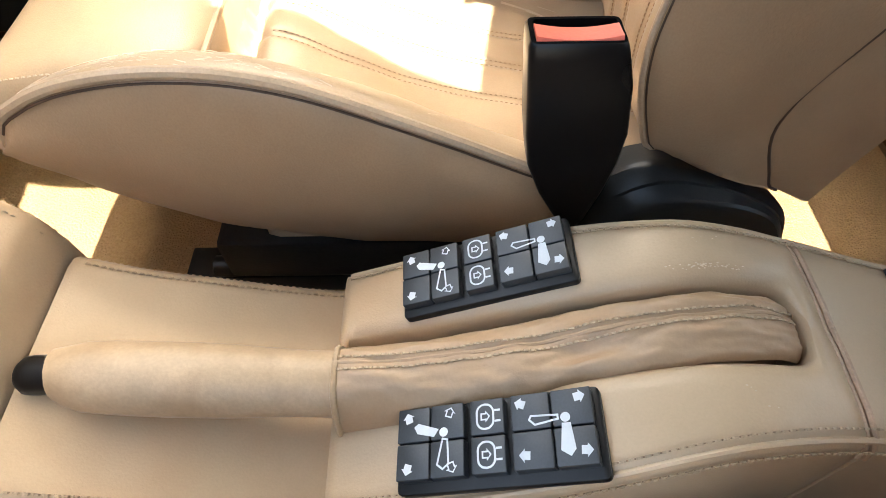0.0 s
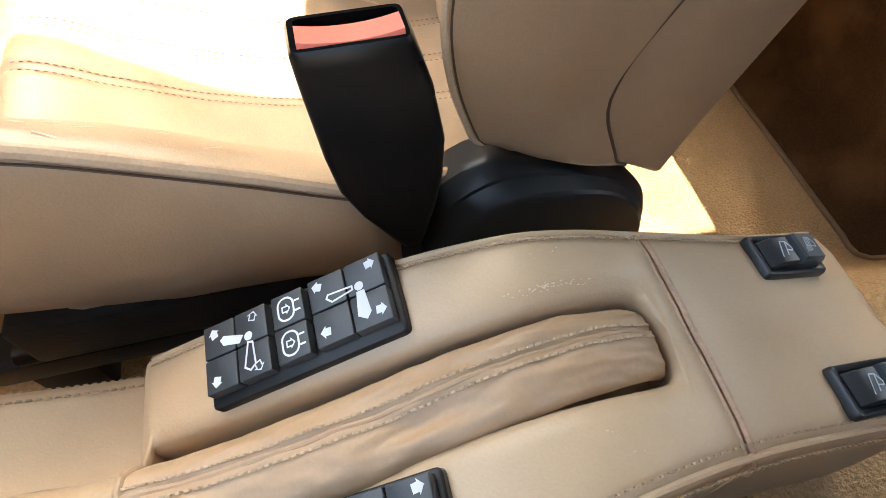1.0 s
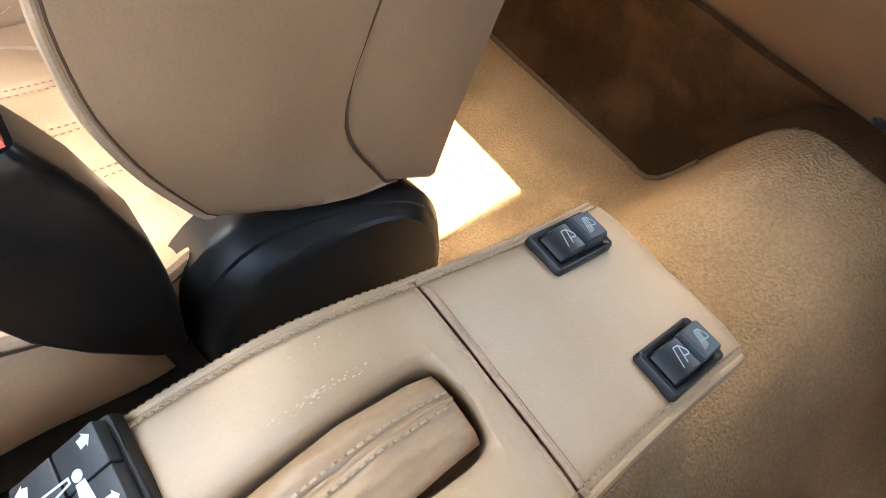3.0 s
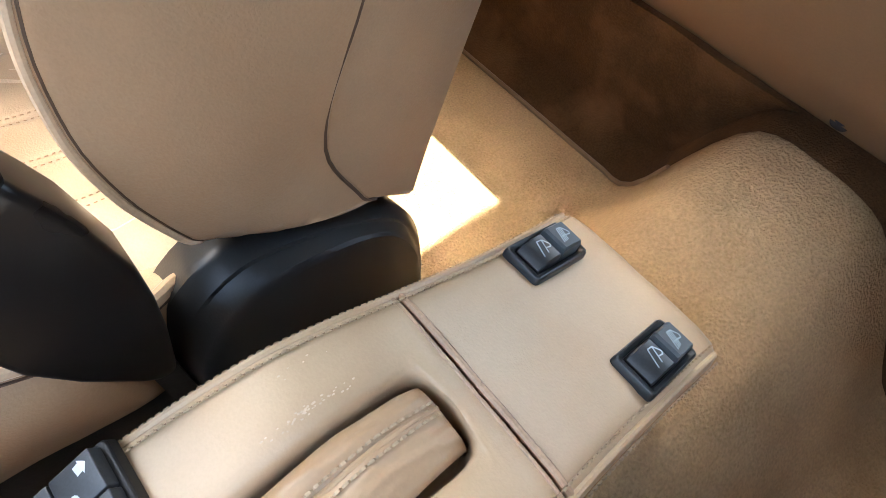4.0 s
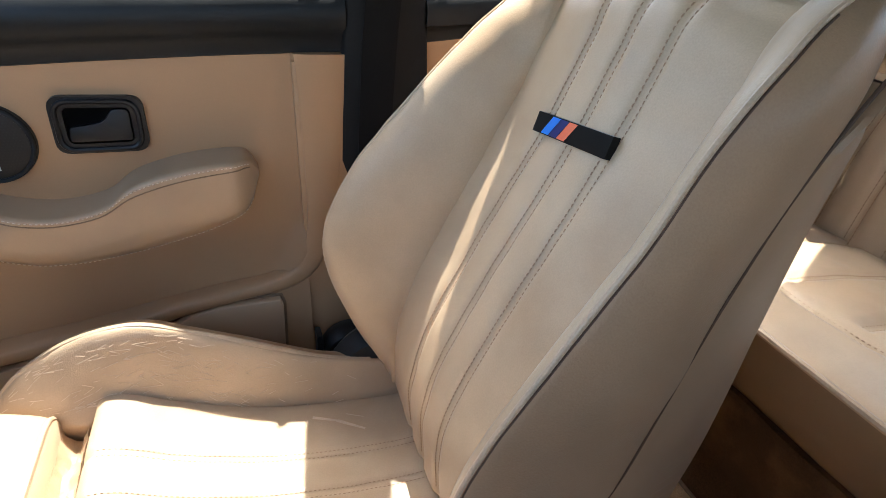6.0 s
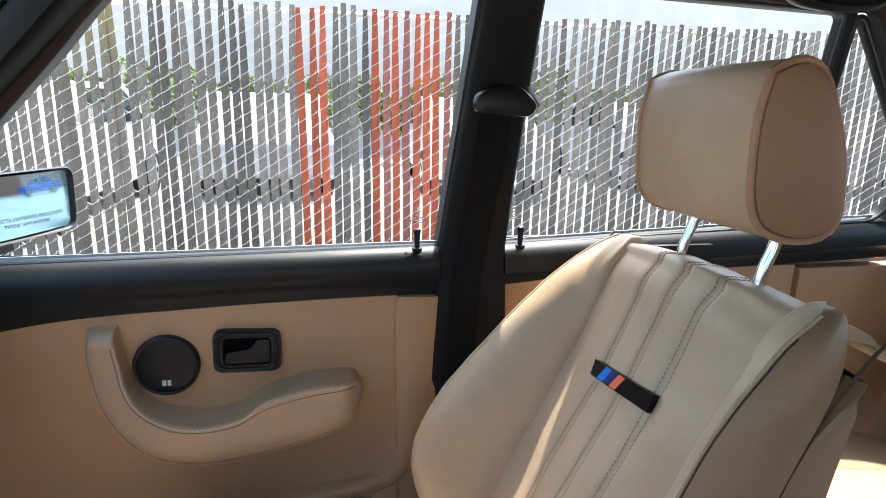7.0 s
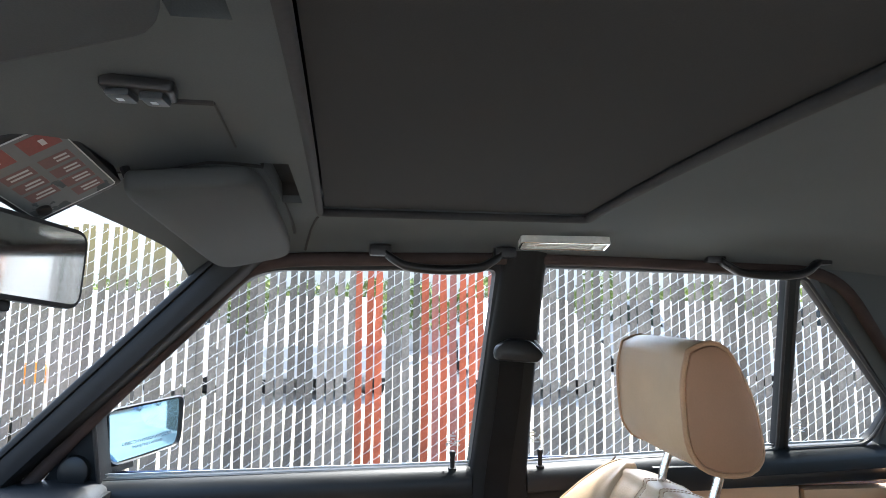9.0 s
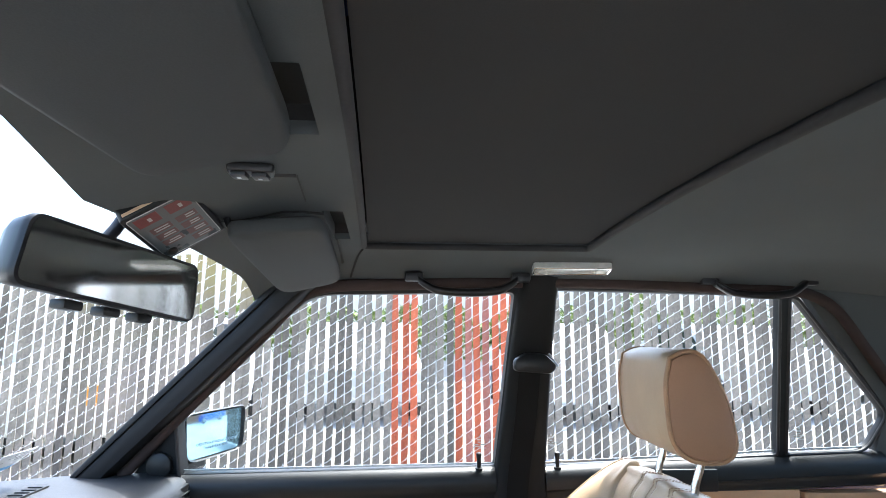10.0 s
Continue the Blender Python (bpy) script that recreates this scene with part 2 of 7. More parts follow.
def part(name, bm, mat, parent=None, label="", smooth=True, sharp=40):
    ob = new(name, finish(name, bm, mat, smooth, sharp))
    if parent:
        ob.parent = parent
        if not parent.parent:
            ob.matrix_parent_inverse = Matrix.Translation(-Vector(parent.location))
    if label:
        ob["label"] = label
    if name in STUFF:
        ob["kind"] = "stuff"
    return ob


def shade_lanes(ob, mat, lanes, n):
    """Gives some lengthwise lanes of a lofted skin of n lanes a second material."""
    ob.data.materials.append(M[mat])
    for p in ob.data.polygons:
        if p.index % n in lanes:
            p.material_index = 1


def spline(pts, n):
    """n points, evenly spaced, on a smooth curve through pts."""
    p = np.array(pts, float)
    if len(p) > 2:
        d = np.concatenate([[0], np.cumsum(np.linalg.norm(np.diff(p, axis=0), axis=1))])
        m = np.zeros_like(p)
        m[1:-1] = (p[2:] - p[:-2]) / (d[2:] - d[:-2])[:, None]
        m[0], m[-1] = (p[1] - p[0]) / (d[1] - d[0]), (p[-1] - p[-2]) / (d[-1] - d[-2])
        out = []
        for i in range(len(p) - 1):
            h = d[i + 1] - d[i]
            for k in range(16):
                u = k / 16
                out.append((2 * u ** 3 - 3 * u ** 2 + 1) * p[i] + (u ** 3 - 2 * u ** 2 + u) * h * m[i]
                           + (-2 * u ** 3 + 3 * u ** 2) * p[i + 1] + (u ** 3 - u ** 2) * h * m[i + 1])
        out.append(p[-1])
        p = np.array(out)
    d = np.concatenate([[0], np.cumsum(np.linalg.norm(np.diff(p, axis=0), axis=1))])
    s = np.linspace(0, d[-1], n)
    return np.stack([np.interp(s, d, p[:, k]) for k in range(p.shape[1])], axis=1)


def ring(pts, n):
    """A smooth closed loop through pts, n steps from each to the next."""
    p = [Vector(q) for q in pts]
    out = []
    for i in range(len(p)):
        a, b, c, d = p[i - 1], p[i], p[(i + 1) % len(p)], p[(i + 2) % len(p)]
        h = (c - b).length
        m0, m1 = (c - a) * (h / max(1e-6, (b - a).length + h)), (d - b) * (h / max(1e-6, (d - c).length + h))
        for k in range(n):
            u = k / n
            out.append(b * (2 * u ** 3 - 3 * u ** 2 + 1) + m0 * (u ** 3 - 2 * u ** 2 + u) + c * (3 * u ** 2 - 2 * u ** 3) + m1 * (u ** 3 - u ** 2))
    return out


def curve1(pts):
    """A smooth function through (u, v) pairs with rising u."""
    xs = np.array([a for a, _ in pts], float)
    ys = np.array([b for _, b in pts], float)
    m = np.gradient(ys, xs)

    def f(u):
        u = min(max(u, xs[0]), xs[-1])
        i = min(int(np.searchsorted(xs, u, side="right")) - 1, len(xs) - 2)
        h = xs[i + 1] - xs[i]
        s = (u - xs[i]) / h
        return float((2 * s ** 3 - 3 * s ** 2 + 1) * ys[i] + (s ** 3 - 2 * s ** 2 + s) * h * m[i]
                     + (-2 * s ** 3 + 3 * s ** 2) * ys[i + 1] + (s ** 3 - s ** 2) * h * m[i + 1])
    return f


def loft(sections, closed=True, cap=True):
    """Skin over loops of equal length."""
    bm = bmesh.new()
    rows = [[bm.verts.new(tuple(map(float, p))) for p in s] for s in sections]
    n = len(rows[0])
    for a, b in zip(rows, rows[1:]):
        for i in range(n if closed else n - 1):
            j = (i + 1) % n
            bm.faces.new((a[i], a[j], b[j], b[i]))
    if cap and closed:
        bm.faces.new(rows[0][::-1])
        bm.faces.new(rows[-1])
    return bm


def sheet(f, nu, nv, u0=0.0, u1=1.0, v0=0.0, v1=1.0):
    """A grid over f(u, v) -> point."""
    return loft([[f(u0 + (u1 - u0) * i / nu, v0 + (v1 - v0) * j / nv) for j in range(nv + 1)] for i in range(nu + 1)], closed=False)


def thicken(bm, vec):
    """Give an open sheet a thickness towards vec."""
    r = bmesh.ops.extrude_face_region(bm, geom=bm.faces[:], use_keep_orig=True)
    for q in r["geom"]:
        if isinstance(q, bmesh.types.BMVert):
            q.co += Vector(vec)
    return bm


def tube(pts, r, n=10, closed=False):
    """A round bar along pts; r a number or a list."""
    p = [Vector(q) for q in pts]
    rs = list(r) if hasattr(r, "__len__") else [r] * len(p)
    out, up = [], None
    for i, q in enumerate(p):
        a = p[(i - 1) % len(p)] if closed or i > 0 else q
        b = p[(i + 1) % len(p)] if closed or i < len(p) - 1 else q
        t = (b - a).normalized()
        if up is None:
            up = t.orthogonal().normalized()
        up = (up - t * up.dot(t)).normalized()
        w = t.cross(up)
        out.append([q + (up * math.cos(2 * math.pi * k / n) + w * math.sin(2 * math.pi * k / n)) * rs[i] for k in range(n)])
    if closed:
        out.append(out[0])
        return loft(out, cap=False)
    return loft(out)


def ribbon(pts, width_dir, w, t):
    """A flat band with thickness along pts."""
    p = [Vector(q) for q in pts]
    wd = Vector(width_dir).normalized()
    out = []
    for i, q in enumerate(p):
        tan = (p[min(i + 1, len(p) - 1)] - p[max(i - 1, 0)]).normalized()
        side = (wd - tan * wd.dot(tan)).normalized()
        nn = tan.cross(side)
        out.append([q + side * (w / 2) + nn * (t / 2), q - side * (w / 2) + nn * (t / 2), q - side * (w / 2) - nn * (t / 2), q + side * (w / 2) - nn * (t / 2)])
    return loft(out)


def box(lo, hi, bevel=0.0, seg=2):
    bm = bmesh.new()
    bmesh.ops.create_cube(bm, size=1.0)
    for v in bm.verts:
        v.co = Vector([(a + b) / 2 + c * (b - a) for a, b, c in zip(lo, hi, v.co)])
    if bevel:
        bmesh.ops.bevel(bm, geom=bm.edges[:], offset=bevel, segments=seg, profile=0.6, affect="EDGES")
    return bm


def moved(bm, m):
    bmesh.ops.transform(bm, matrix=m, verts=bm.verts)
    return bm


def joined(*bms):
    out = bms[0]
    for b in bms[1:]:
        me = bpy.data.meshes.new("join")
        b.to_mesh(me)
        out.from_mesh(me)
        b.free()
        bpy.data.meshes.remove(me)
    return out


def rounded(corners, r, seg=5):
    """A polygon in 2D with its corners rounded; r a number or a list."""
    out = []
    n = len(corners)
    rs = r if hasattr(r, "__len__") else [r] * n
    for i in range(n):
        p, a, b = (Vector((*corners[k % n], 0)) for k in (i, i - 1, i + 1))
        if rs[i] <= 0:
            out += [p.xy] * (seg + 1)
            continue
        da, db = (a - p).normalized(), (b - p).normalized()
        d = min(rs[i], (a - p).length * 0.49, (b - p).length * 0.49)
        s, e = p + da * d, p + db * d
        for k in range(seg + 1):
            u = k / seg
            out.append(((1 - u) ** 2 * s + 2 * u * (1 - u) * p + u ** 2 * e).xy)
    return out


def prism(poly, z0, z1, bevel=0.0):
    """A 2D polygon pulled up from z0 to z1, with a soft upper edge."""
    c = sum((Vector(p) for p in poly), Vector((0, 0))) / len(poly)

    def inset(d):
        out = []
        n = len(poly)
        for i, p in enumerate(poly):
            p = Vector(p)
            v = c - p
            out.append(p + v.normalized() * min(d, v.length * 0.5) if v.length > 1e-6 else p)
        return out
    rows = [[(*p, z0) for p in poly]]
    if bevel:
        s = 1 if z1 > z0 else -1
        for k in range(1, 4):
            a = k / 3 * math.pi / 2
            rows.append([(*p, z1 - s * bevel * (1 - math.sin(a))) for p in inset(bevel * (1 - math.cos(a)))])
    else:
        rows.append([(*p, z1) for p in poly])
    return loft(rows)


def ring_prism(outer, inner, z0, z1):
    bm = bmesh.new()
    n = len(outer)
    rows = [[bm.verts.new((*p, z)) for p in poly] for poly, z in ((outer, z0), (outer, z1), (inner, z1), (inner, z0))]
    for a in range(4):
        A, B = rows[a], rows[(a + 1) % 4]
        for i in range(n):
            bm.faces.new((A[i], A[(i + 1) % n], B[(i + 1) % n], B[i]))
    return bm


def stitches(pts, spacing=0.0062, length=0.0042, r=0.0007, normal=(0, 0, 1), offset=0.0):
    """A row of short raised threads along a curve."""
    p = np.array(pts, float)
    total = np.linalg.norm(np.diff(p, axis=0), axis=1).sum()
    q = spline(p, max(3, int(total / spacing) + 1))
    verts, faces = [], []
    for a, b in zip(q, q[1:]):
        a, b = Vector(a), Vector(b)
        t = (b - a).normalized()
        nrm = Vector(normal)
        nrm = (nrm - t * nrm.dot(t)).normalized()
        s = t.cross(nrm)
        c = (a + b) / 2 + s * offset
        k = len(verts)
        for e, h in ((-0.5, 0.0), (-0.25, 1.0), (0.25, 1.0), (0.5, 0.0)):
            for w in (-1, 1):
                verts.append(c + t * length * e + s * r * w * (0.6 + 0.4 * h) + nrm * (r * 0.9 * h + (0.0002 if h else -0.0004)))
        for i in range(3):
            j = k + 2 * i
            faces.append((j, j + 1, j + 3, j + 2))
        faces.append((k, k + 2, k + 4, k + 6))
        faces.append((k + 1, k + 7, k + 5, k + 3))
    bm = bmesh.new()
    vs = [bm.verts.new(v) for v in verts]
    for f in faces:
        bm.faces.new([vs[i] for i in f])
    return bm


def text_mesh(body, size, m, name, mat, parent, mirror=False):
    cu = bpy.data.curves.new(name, "FONT")
    cu.body, cu.size, cu.align_x, cu.align_y, cu.extrude = body, size, "CENTER", "CENTER", 0.0
    tmp = new(name, cu)
    me = bpy.data.meshes.new_from_object(tmp.evaluated_get(bpy.context.evaluated_depsgraph_get()))
    bpy.data.objects.remove(tmp)
    bm = bmesh.new()
    bm.from_mesh(me)
    moved(bm, m)
    return part(name, bm, mat, parent, smooth=False)

# ---- car body: floor, sides, roof ----


def side_y(x, z):
    """Inner face of the side of the body: upright below the belt, leaning in above."""
    return 0.735 - max(0.0, z - 0.93) * (0.275 - 0.05 * (x + 0.4))


tunnel_shape = curve1([(0.0, 1.0), (0.03, 0.985), (0.055, 0.91), (0.08, 0.70), (0.105, 0.40), (0.128, 0.12), (0.15, 0.0), (0.18, 0.0)])


def floor_z(x, y):
    """Carpeted floor with the tunnel down the middle."""
    top = 0.345 + 0.045 * max(0.0, min(1.0, (x - 0.12) / 0.32))
    z = 0.19 + (top - 0.19) * tunnel_shape(y if y > 0 else -0.58 * y)
    z += 0.0025 * noise.noise(Vector((x * 9, y * 9, 0)))
    u = max(0.0, min(1.0, (-0.78 - x) / 0.42))
    return z + 0.16 * u * u


def build_floor():
    ob = part("floor", thicken(sheet(lambda u, v: (u, v, floor_z(u, v)), 70, 90, -1.22, 0.50, -0.72, 0.72), (0, 0, -0.02)), "carpet", sharp=70)
    tagged(ob, "tan carpet over the car floor, worn and stained", "carpet floor", kind="structure")
    # riser under the rear seat
    def riser(u, v):
        y = -0.70 + 1.40 * u
        z0 = floor_z(0.44, y)
        z = z0 + (0.405 - z0) * v
        return (0.455 - 0.03 * v + 0.012 * math.sin(y * 40) * 0.15 + 0.05 * max(0, 1 - v * 6) * -1, y, z + 0.001)
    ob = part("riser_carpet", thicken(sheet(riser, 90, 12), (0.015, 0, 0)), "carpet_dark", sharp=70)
    tagged(ob, "brown carpeted riser below the rear bench, darkened for shade", "carpet riser", kind="structure")
    ob = part("trim", tube([(0.400, y, floor_z(0.40, y) + 0.004) for y in np.linspace(0.105, 0.68, 40)], 0.0035, 8), "seam")
    tagged(ob, "dark carpet welt at the foot of the riser", "trim", kind="structure")
    ob = part("firewall", box((-1.26, -0.72, 0.1), (-1.22, 0.72, 0.9), 0.005), "carpet_dark")
    tagged(ob, "dark carpeted bulkhead under the dashboard", "bulkhead", kind="structure")
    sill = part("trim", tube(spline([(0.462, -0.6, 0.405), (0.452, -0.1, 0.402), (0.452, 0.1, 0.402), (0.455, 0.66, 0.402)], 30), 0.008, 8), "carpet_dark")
    tagged(sill, "brown carpet edge roll below the rear bench", "trim", kind="structure")
    # bolt with washer on the edge of the riser, over the tunnel
    b = thing("bolt", (0.425, -0.004, 0.425), "dull steel bolt with washer under the rear bench", "bolt")
    c = Matrix.Translation((0.432, -0.004, 0.422)) @ Euler((0, radians(-65), 0)).to_matrix().to_4x4()
    part("washer", moved(prism(rounded([(-.01, -.01), (.01, -.01), (.01, .01), (-.01, .01)], 0.009), 0, 0.0025, 0.0008), c), "steel", b)
    part("bolt_head", moved(prism([(0.006 * math.cos(k * math.pi / 3), 0.006 * math.sin(k * math.pi / 3)) for k in range(6)], 0.002, 0.008, 0.001), c), "steel", b)


build_floor()

# outlines of the side windows in (x, z)
FRONT_WIN = [(-0.778, 0.918), (-0.095, 0.930), (-0.062, 1.312), (-0.505, 1.303), (-0.60, 1.205), (-0.782, 1.034)]
REAR_WIN = [(0.018, 0.930), (0.552, 0.955), (0.535, 1.309), (0.024, 1.317)]
QUARTER_WIN = [(0.580, 0.957), (0.764, 0.963), (0.808, 1.044), (0.580, 1.300), (0.566, 1.304)]


def grow(poly, d):
    """A 2D outline moved outward by d (inward if negative)."""
    out = []
    n = len(poly)
    area = sum(poly[i][0] * poly[(i + 1) % n][1] - poly[(i + 1) % n][0] * poly[i][1] for i in range(n))
    sgn = 1 if area > 0 else -1
    for i in range(n):
        a, p, b = (Vector(poly[k % n]) for k in (i - 1, i, i + 1))
        e1, e2 = p - a, b - p
        if e1.length < 1e-9 or e2.length < 1e-9:
            e1 = e2 if e1.length < 1e-9 else e1
            e2 = e1 if e2.length < 1e-9 else e2
        n1 = Vector((e1.y, -e1.x)).normalized() * sgn
        n2 = Vector((e2.y, -e2.x)).normalized() * sgn
        k = (n1 + n2)
        k = k / max(0.5, k.dot(n1) if k.length > 1e-6 else 1)
        out.append(tuple(p + k * d))
    return out


def on_side(poly, off, s):
    return [(x, s * (side_y(x, z) + off), z) for x, z in poly]


def window_ring(poly, r, wide, depth, s, y_in=-0.012):
    """A frame round a window, standing proud of the side."""
    inner = [tuple(p) for p in rounded(poly, r, 6)]
    # drop repeats
    outer = grow(inner, wide)
    rows = [on_side(outer, depth, s), on_side(outer, y_in + 0.006, s), on_side(grow(inner, wide * 0.8), y_in, s),
            on_side(grow(inner, wide * 0.25), y_in, s), on_side(inner, y_in + 0.005, s), on_side(inner, depth, s)]
    return loft(rows, cap=False)


def pane(poly, r, s, off=0.012):
    inner = grow([tuple(p) for p in rounded(poly, r, 6)], 0.004)
    bm = bmesh.new()
    vs = [bm.verts.new(p) for p in on_side(inner, off, s)]
    bm.faces.new(vs)
    return bm


def window_seal(poly, r, s, d=0.004, rad=0.004, off=-0.004):
    loop = grow([tuple(p) for p in rounded(poly, r, 6)], d)
    pts = []
    for p in on_side(loop, off, s):
        if not pts or (Vector(p) - Vector(pts[-1])).length > 1e-5:
            pts.append(p)
    return tube(pts, rad, 8, closed=True)


def upper_trim(x0, x1, s, zt0, zt1, zb, name, parent):
    """Black padded rail under a window: rolled top edge, hollowed face."""
    secs = []
    for i in range(25):
        u = i / 24
        x = x0 + (x1 - x0) * u
        zt, zl = zt0 + (zt1 - zt0) * u, zb(x)
        prof = [(0.760, zt - 0.002), (0.735, zt + 0.001), (0.722, zt - 0.002), (0.708, zt - 0.011), (0.702, zt - 0.024), (0.703, zt - 0.045),
                (0.711, (zt + zl) / 2 - 0.012), (0.718, zl + 0.016), (0.719, zl + 0.004), (0.726, zl), (0.760, zl)]
        secs.append([(x, s * y, z) for y, z in prof])
    return part(name, loft(secs), "vinyl", parent, "black padded vinyl rail", sharp=50)


def front_door(s):
    d = thing("door_1" if s > 0 else "door_4", (-0.45, s * 0.74, 0.30), "tan vinyl front door with black top rail and clear window", "car door", kind="structure")
    low = curve1([(-0.83, 0.800), (-0.68, 0.826), (-0.47, 0.839), (-0.29, 0.845), (-0.09, 0.848)])
    upper_trim(-0.83, -0.094, s, 0.916, 0.931, low, "top_rail", d)

    def face(u, v):
        x = -0.83 + (0.83 - 0.165) * u
        zt = low(x) + 0.01
        z = 0.24 + (zt - 0.24) * v
        y = 0.722
        # scooped lower part that meets the pocket line
        zl = pocket_line(x)
        if z < zl:
            y -= 0.018 * min(1, (zl - z) / 0.02)
        return (x, s * y, z)
    part("door_panel", thicken(sheet(face, 50, 60), (0, s * 0.02, 0)), "door_vinyl", d, "tan vinyl door panel", sharp=60)
    # raised border down the rear edge and along the pocket
    for path, w in (([(-0.128, 0.716, 0.850), (-0.132, 0.716, 0.72), (-0.142, 0.714, 0.60), (-0.165, 0.712, 0.53), (-0.205, 0.708, 0.508),
                      (-0.28, 0.704, 0.499), (-0.36, 0.700, 0.488), (-0.47, 0.698, 0.468), (-0.66, 0.698, 0.447), (-0.82, 0.70, 0.435)], 0.016),):
        pts = spline(path, 60)
        secs = []
        for i, p in enumerate(pts):
            k = min(1, i / 24)
            w2 = 0.037 * (1 - k) + 0.013 * k
            t = Vector(pts[min(i + 1, 59)]) - Vector(pts[max(i - 1, 0)])
            nrm = Vector((t.z, 0, -t.x)).normalized()
            c = Vector(p)
            prof = [(-w2, 0.030), (-w2, 0.004), (-w2 + 0.003, -0.007), (-w2 * 0.5, -0.010), (w2 * 0.5, -0.010), (w2 - 0.003, -0.007), (w2, 0.004), (w2, 0.030)]
            secs.append([((c + nrm * a).x, s * (c.y + b), (c + nrm * a).z) for a, b in prof])
        part("border_trim", loft(secs), "door_vinyl", d, "tan padded border", sharp=50)
    part("edge_trim", box((-0.166, s * 0.71 if s > 0 else s * 0.76, 0.24), (-0.094, s * 0.76 if s > 0 else s * 0.71, 0.842), 0.004), "door_vinyl", d)
    # map pocket
    pk = [(-0.82, 0.425), (-0.67, 0.424), (-0.50, 0.445), (-0.372, 0.464), (-0.340, 0.479), (-0.30, 0.486), (-0.212, 0.484), (-0.208, 0.470), (-0.216, 0.27), (-0.82, 0.27)]
    def slab(poly, y0, y1, bev=0.003):
        bm = prism(poly, 0, y0 - y1, bev)
        return moved(bm, Matrix(((1, 0, 0, 0), (0, 0, -s, s * y0), (0, 1, 0, 0), (0, 0, 0, 1))))
    part("map_pocket", slab(pk, 0.712, 0.690, 0.005), "armrest", d, "tan leather map pocket flap")
    part("pocket_gap", slab(grow(pk, 0.0045), 0.7125, 0.7035, 0), "seam", d)
    # armrest with its upright pull
    top = spline([(-0.588, 0.820), (-0.582, 0.772), (-0.570, 0.722), (-0.543, 0.692), (-0.50, 0.676), (-0.46, 0.672), (-0.41, 0.682), (-0.375, 0.706), (-0.32, 0.722), (-0.27, 0.727), (-0.236, 0.724), (-0.222, 0.700)], 60)
    bot = spline([(-0.628, 0.818), (-0.630, 0.770), (-0.622, 0.720), (-0.600, 0.670), (-0.560, 0.627), (-0.51, 0.604), (-0.46, 0.598), (-0.40, 0.602), (-0.34, 0.613), (-0.28, 0.630), (-0.240, 0.652), (-0.222, 0.690)], 60)
    secs = []
    for i in range(60):
        a, b = Vector(top[i]), Vector(bot[i])
        u = i / 59
        out = 0.035 + 0.03 * max(0, min(1, (u - 0.12) / 0.25))
        out *= min(1, 0.55 + i / 4) * min(1, 0.35 + (59 - i) / 8)
        prof = []
        for w, o in ((0, 0), (0.004, 0.5), (0.012, 0.86), (0.03, 0.97), (0.07, 1.0), (0.14, 0.985), (0.35, 1.01), (0.60, 1.0), (0.80, 0.97), (0.93, 0.86), (0.985, 0.5), (1, 0)):
            q = a.lerp(b, w)
            prof.append((q.x, s * (0.724 - out * o), q.y))
        secs.append(prof)
    arm = part("armrest", loft(secs), "armrest", d, "tan leather armrest with pull grip", sharp=60)
    part("stitching", joined(stitches([secs[i][4] for i in range(3, 57)], 0.0055, 0.0038, 0.0006, (0, -s, 0.6)),
                             stitches([secs[i][9] for i in range(8, 57)], 0.0055, 0.0038, 0.0006, (0, -s, 0))), "thread", arm)
    part("arm_seam", tube([tuple(Vector(secs[i][5]) + Vector((0, -s * 0.0003, 0))) for i in range(3, 57)], 0.0009, 6), "seam", arm)
    # loudspeaker
    def disc(r0, y0, y1, cx, cz, bev):
        poly = [(cx + r0 * math.cos(2 * math.pi * k / 40), cz + r0 * math.sin(2 * math.pi * k / 40)) for k in range(40)]
        return slab(poly, y0, y1, bev)
    sp = part("loudspeaker", disc(0.0495, 0.724, 0.714, -0.524, 0.752, 0.003), "black", d, "round black loudspeaker grille")
    holes = bmesh.new()
    for i in range(-10, 11):
        for j in range(-10, 11):
            x, z = i * 0.004 + (j % 2) * 0.002, j * 0.0036
            if x * x + z * z < 0.0405 ** 2:
                bmesh.ops.create_circle(holes, cap_ends=True, radius=0.0011, segments=5,
                                        matrix=Matrix.Translation((-0.524 + x, s * 0.7136, 0.752 + z)) @ Euler((radians(90), 0, 0)).to_matrix().to_4x4())
    part("grille_holes", holes, "tyre", sp, smooth=False)
    part("grille_rim", moved(tube([(-0.524 + 0.046 * math.cos(a), s * 0.713, 0.752 + 0.046 * math.sin(a)) for a in np.linspace(0, 2 * math.pi, 41)[:-1]], 0.0028, 8, closed=True), Matrix()), "vinyl", sp)
    part("maker_mark", joined(slab([(-0.532, 0.719), (-0.526, 0.719), (-0.526, 0.728), (-0.532, 0.728)], 0.7137, 0.7133, 0), slab([(-0.524, 0.719), (-0.519, 0.719), (-0.519, 0.728), (-0.524, 0.728)], 0.7137, 0.7133, 0)), "white", sp)
    # inside handle in its recessed bezel
    ho = [tuple(p) for p in rounded([(-0.455, 0.735), (-0.351, 0.733), (-0.350, 0.803), (-0.453, 0.807)], 0.016)]
    hi = [tuple(p) for p in rounded([(-0.440, 0.747), (-0.366, 0.746), (-0.365, 0.790), (-0.439, 0.793)], 0.009)]
    fr = ring_prism(ho, hi, 0, 0.011)
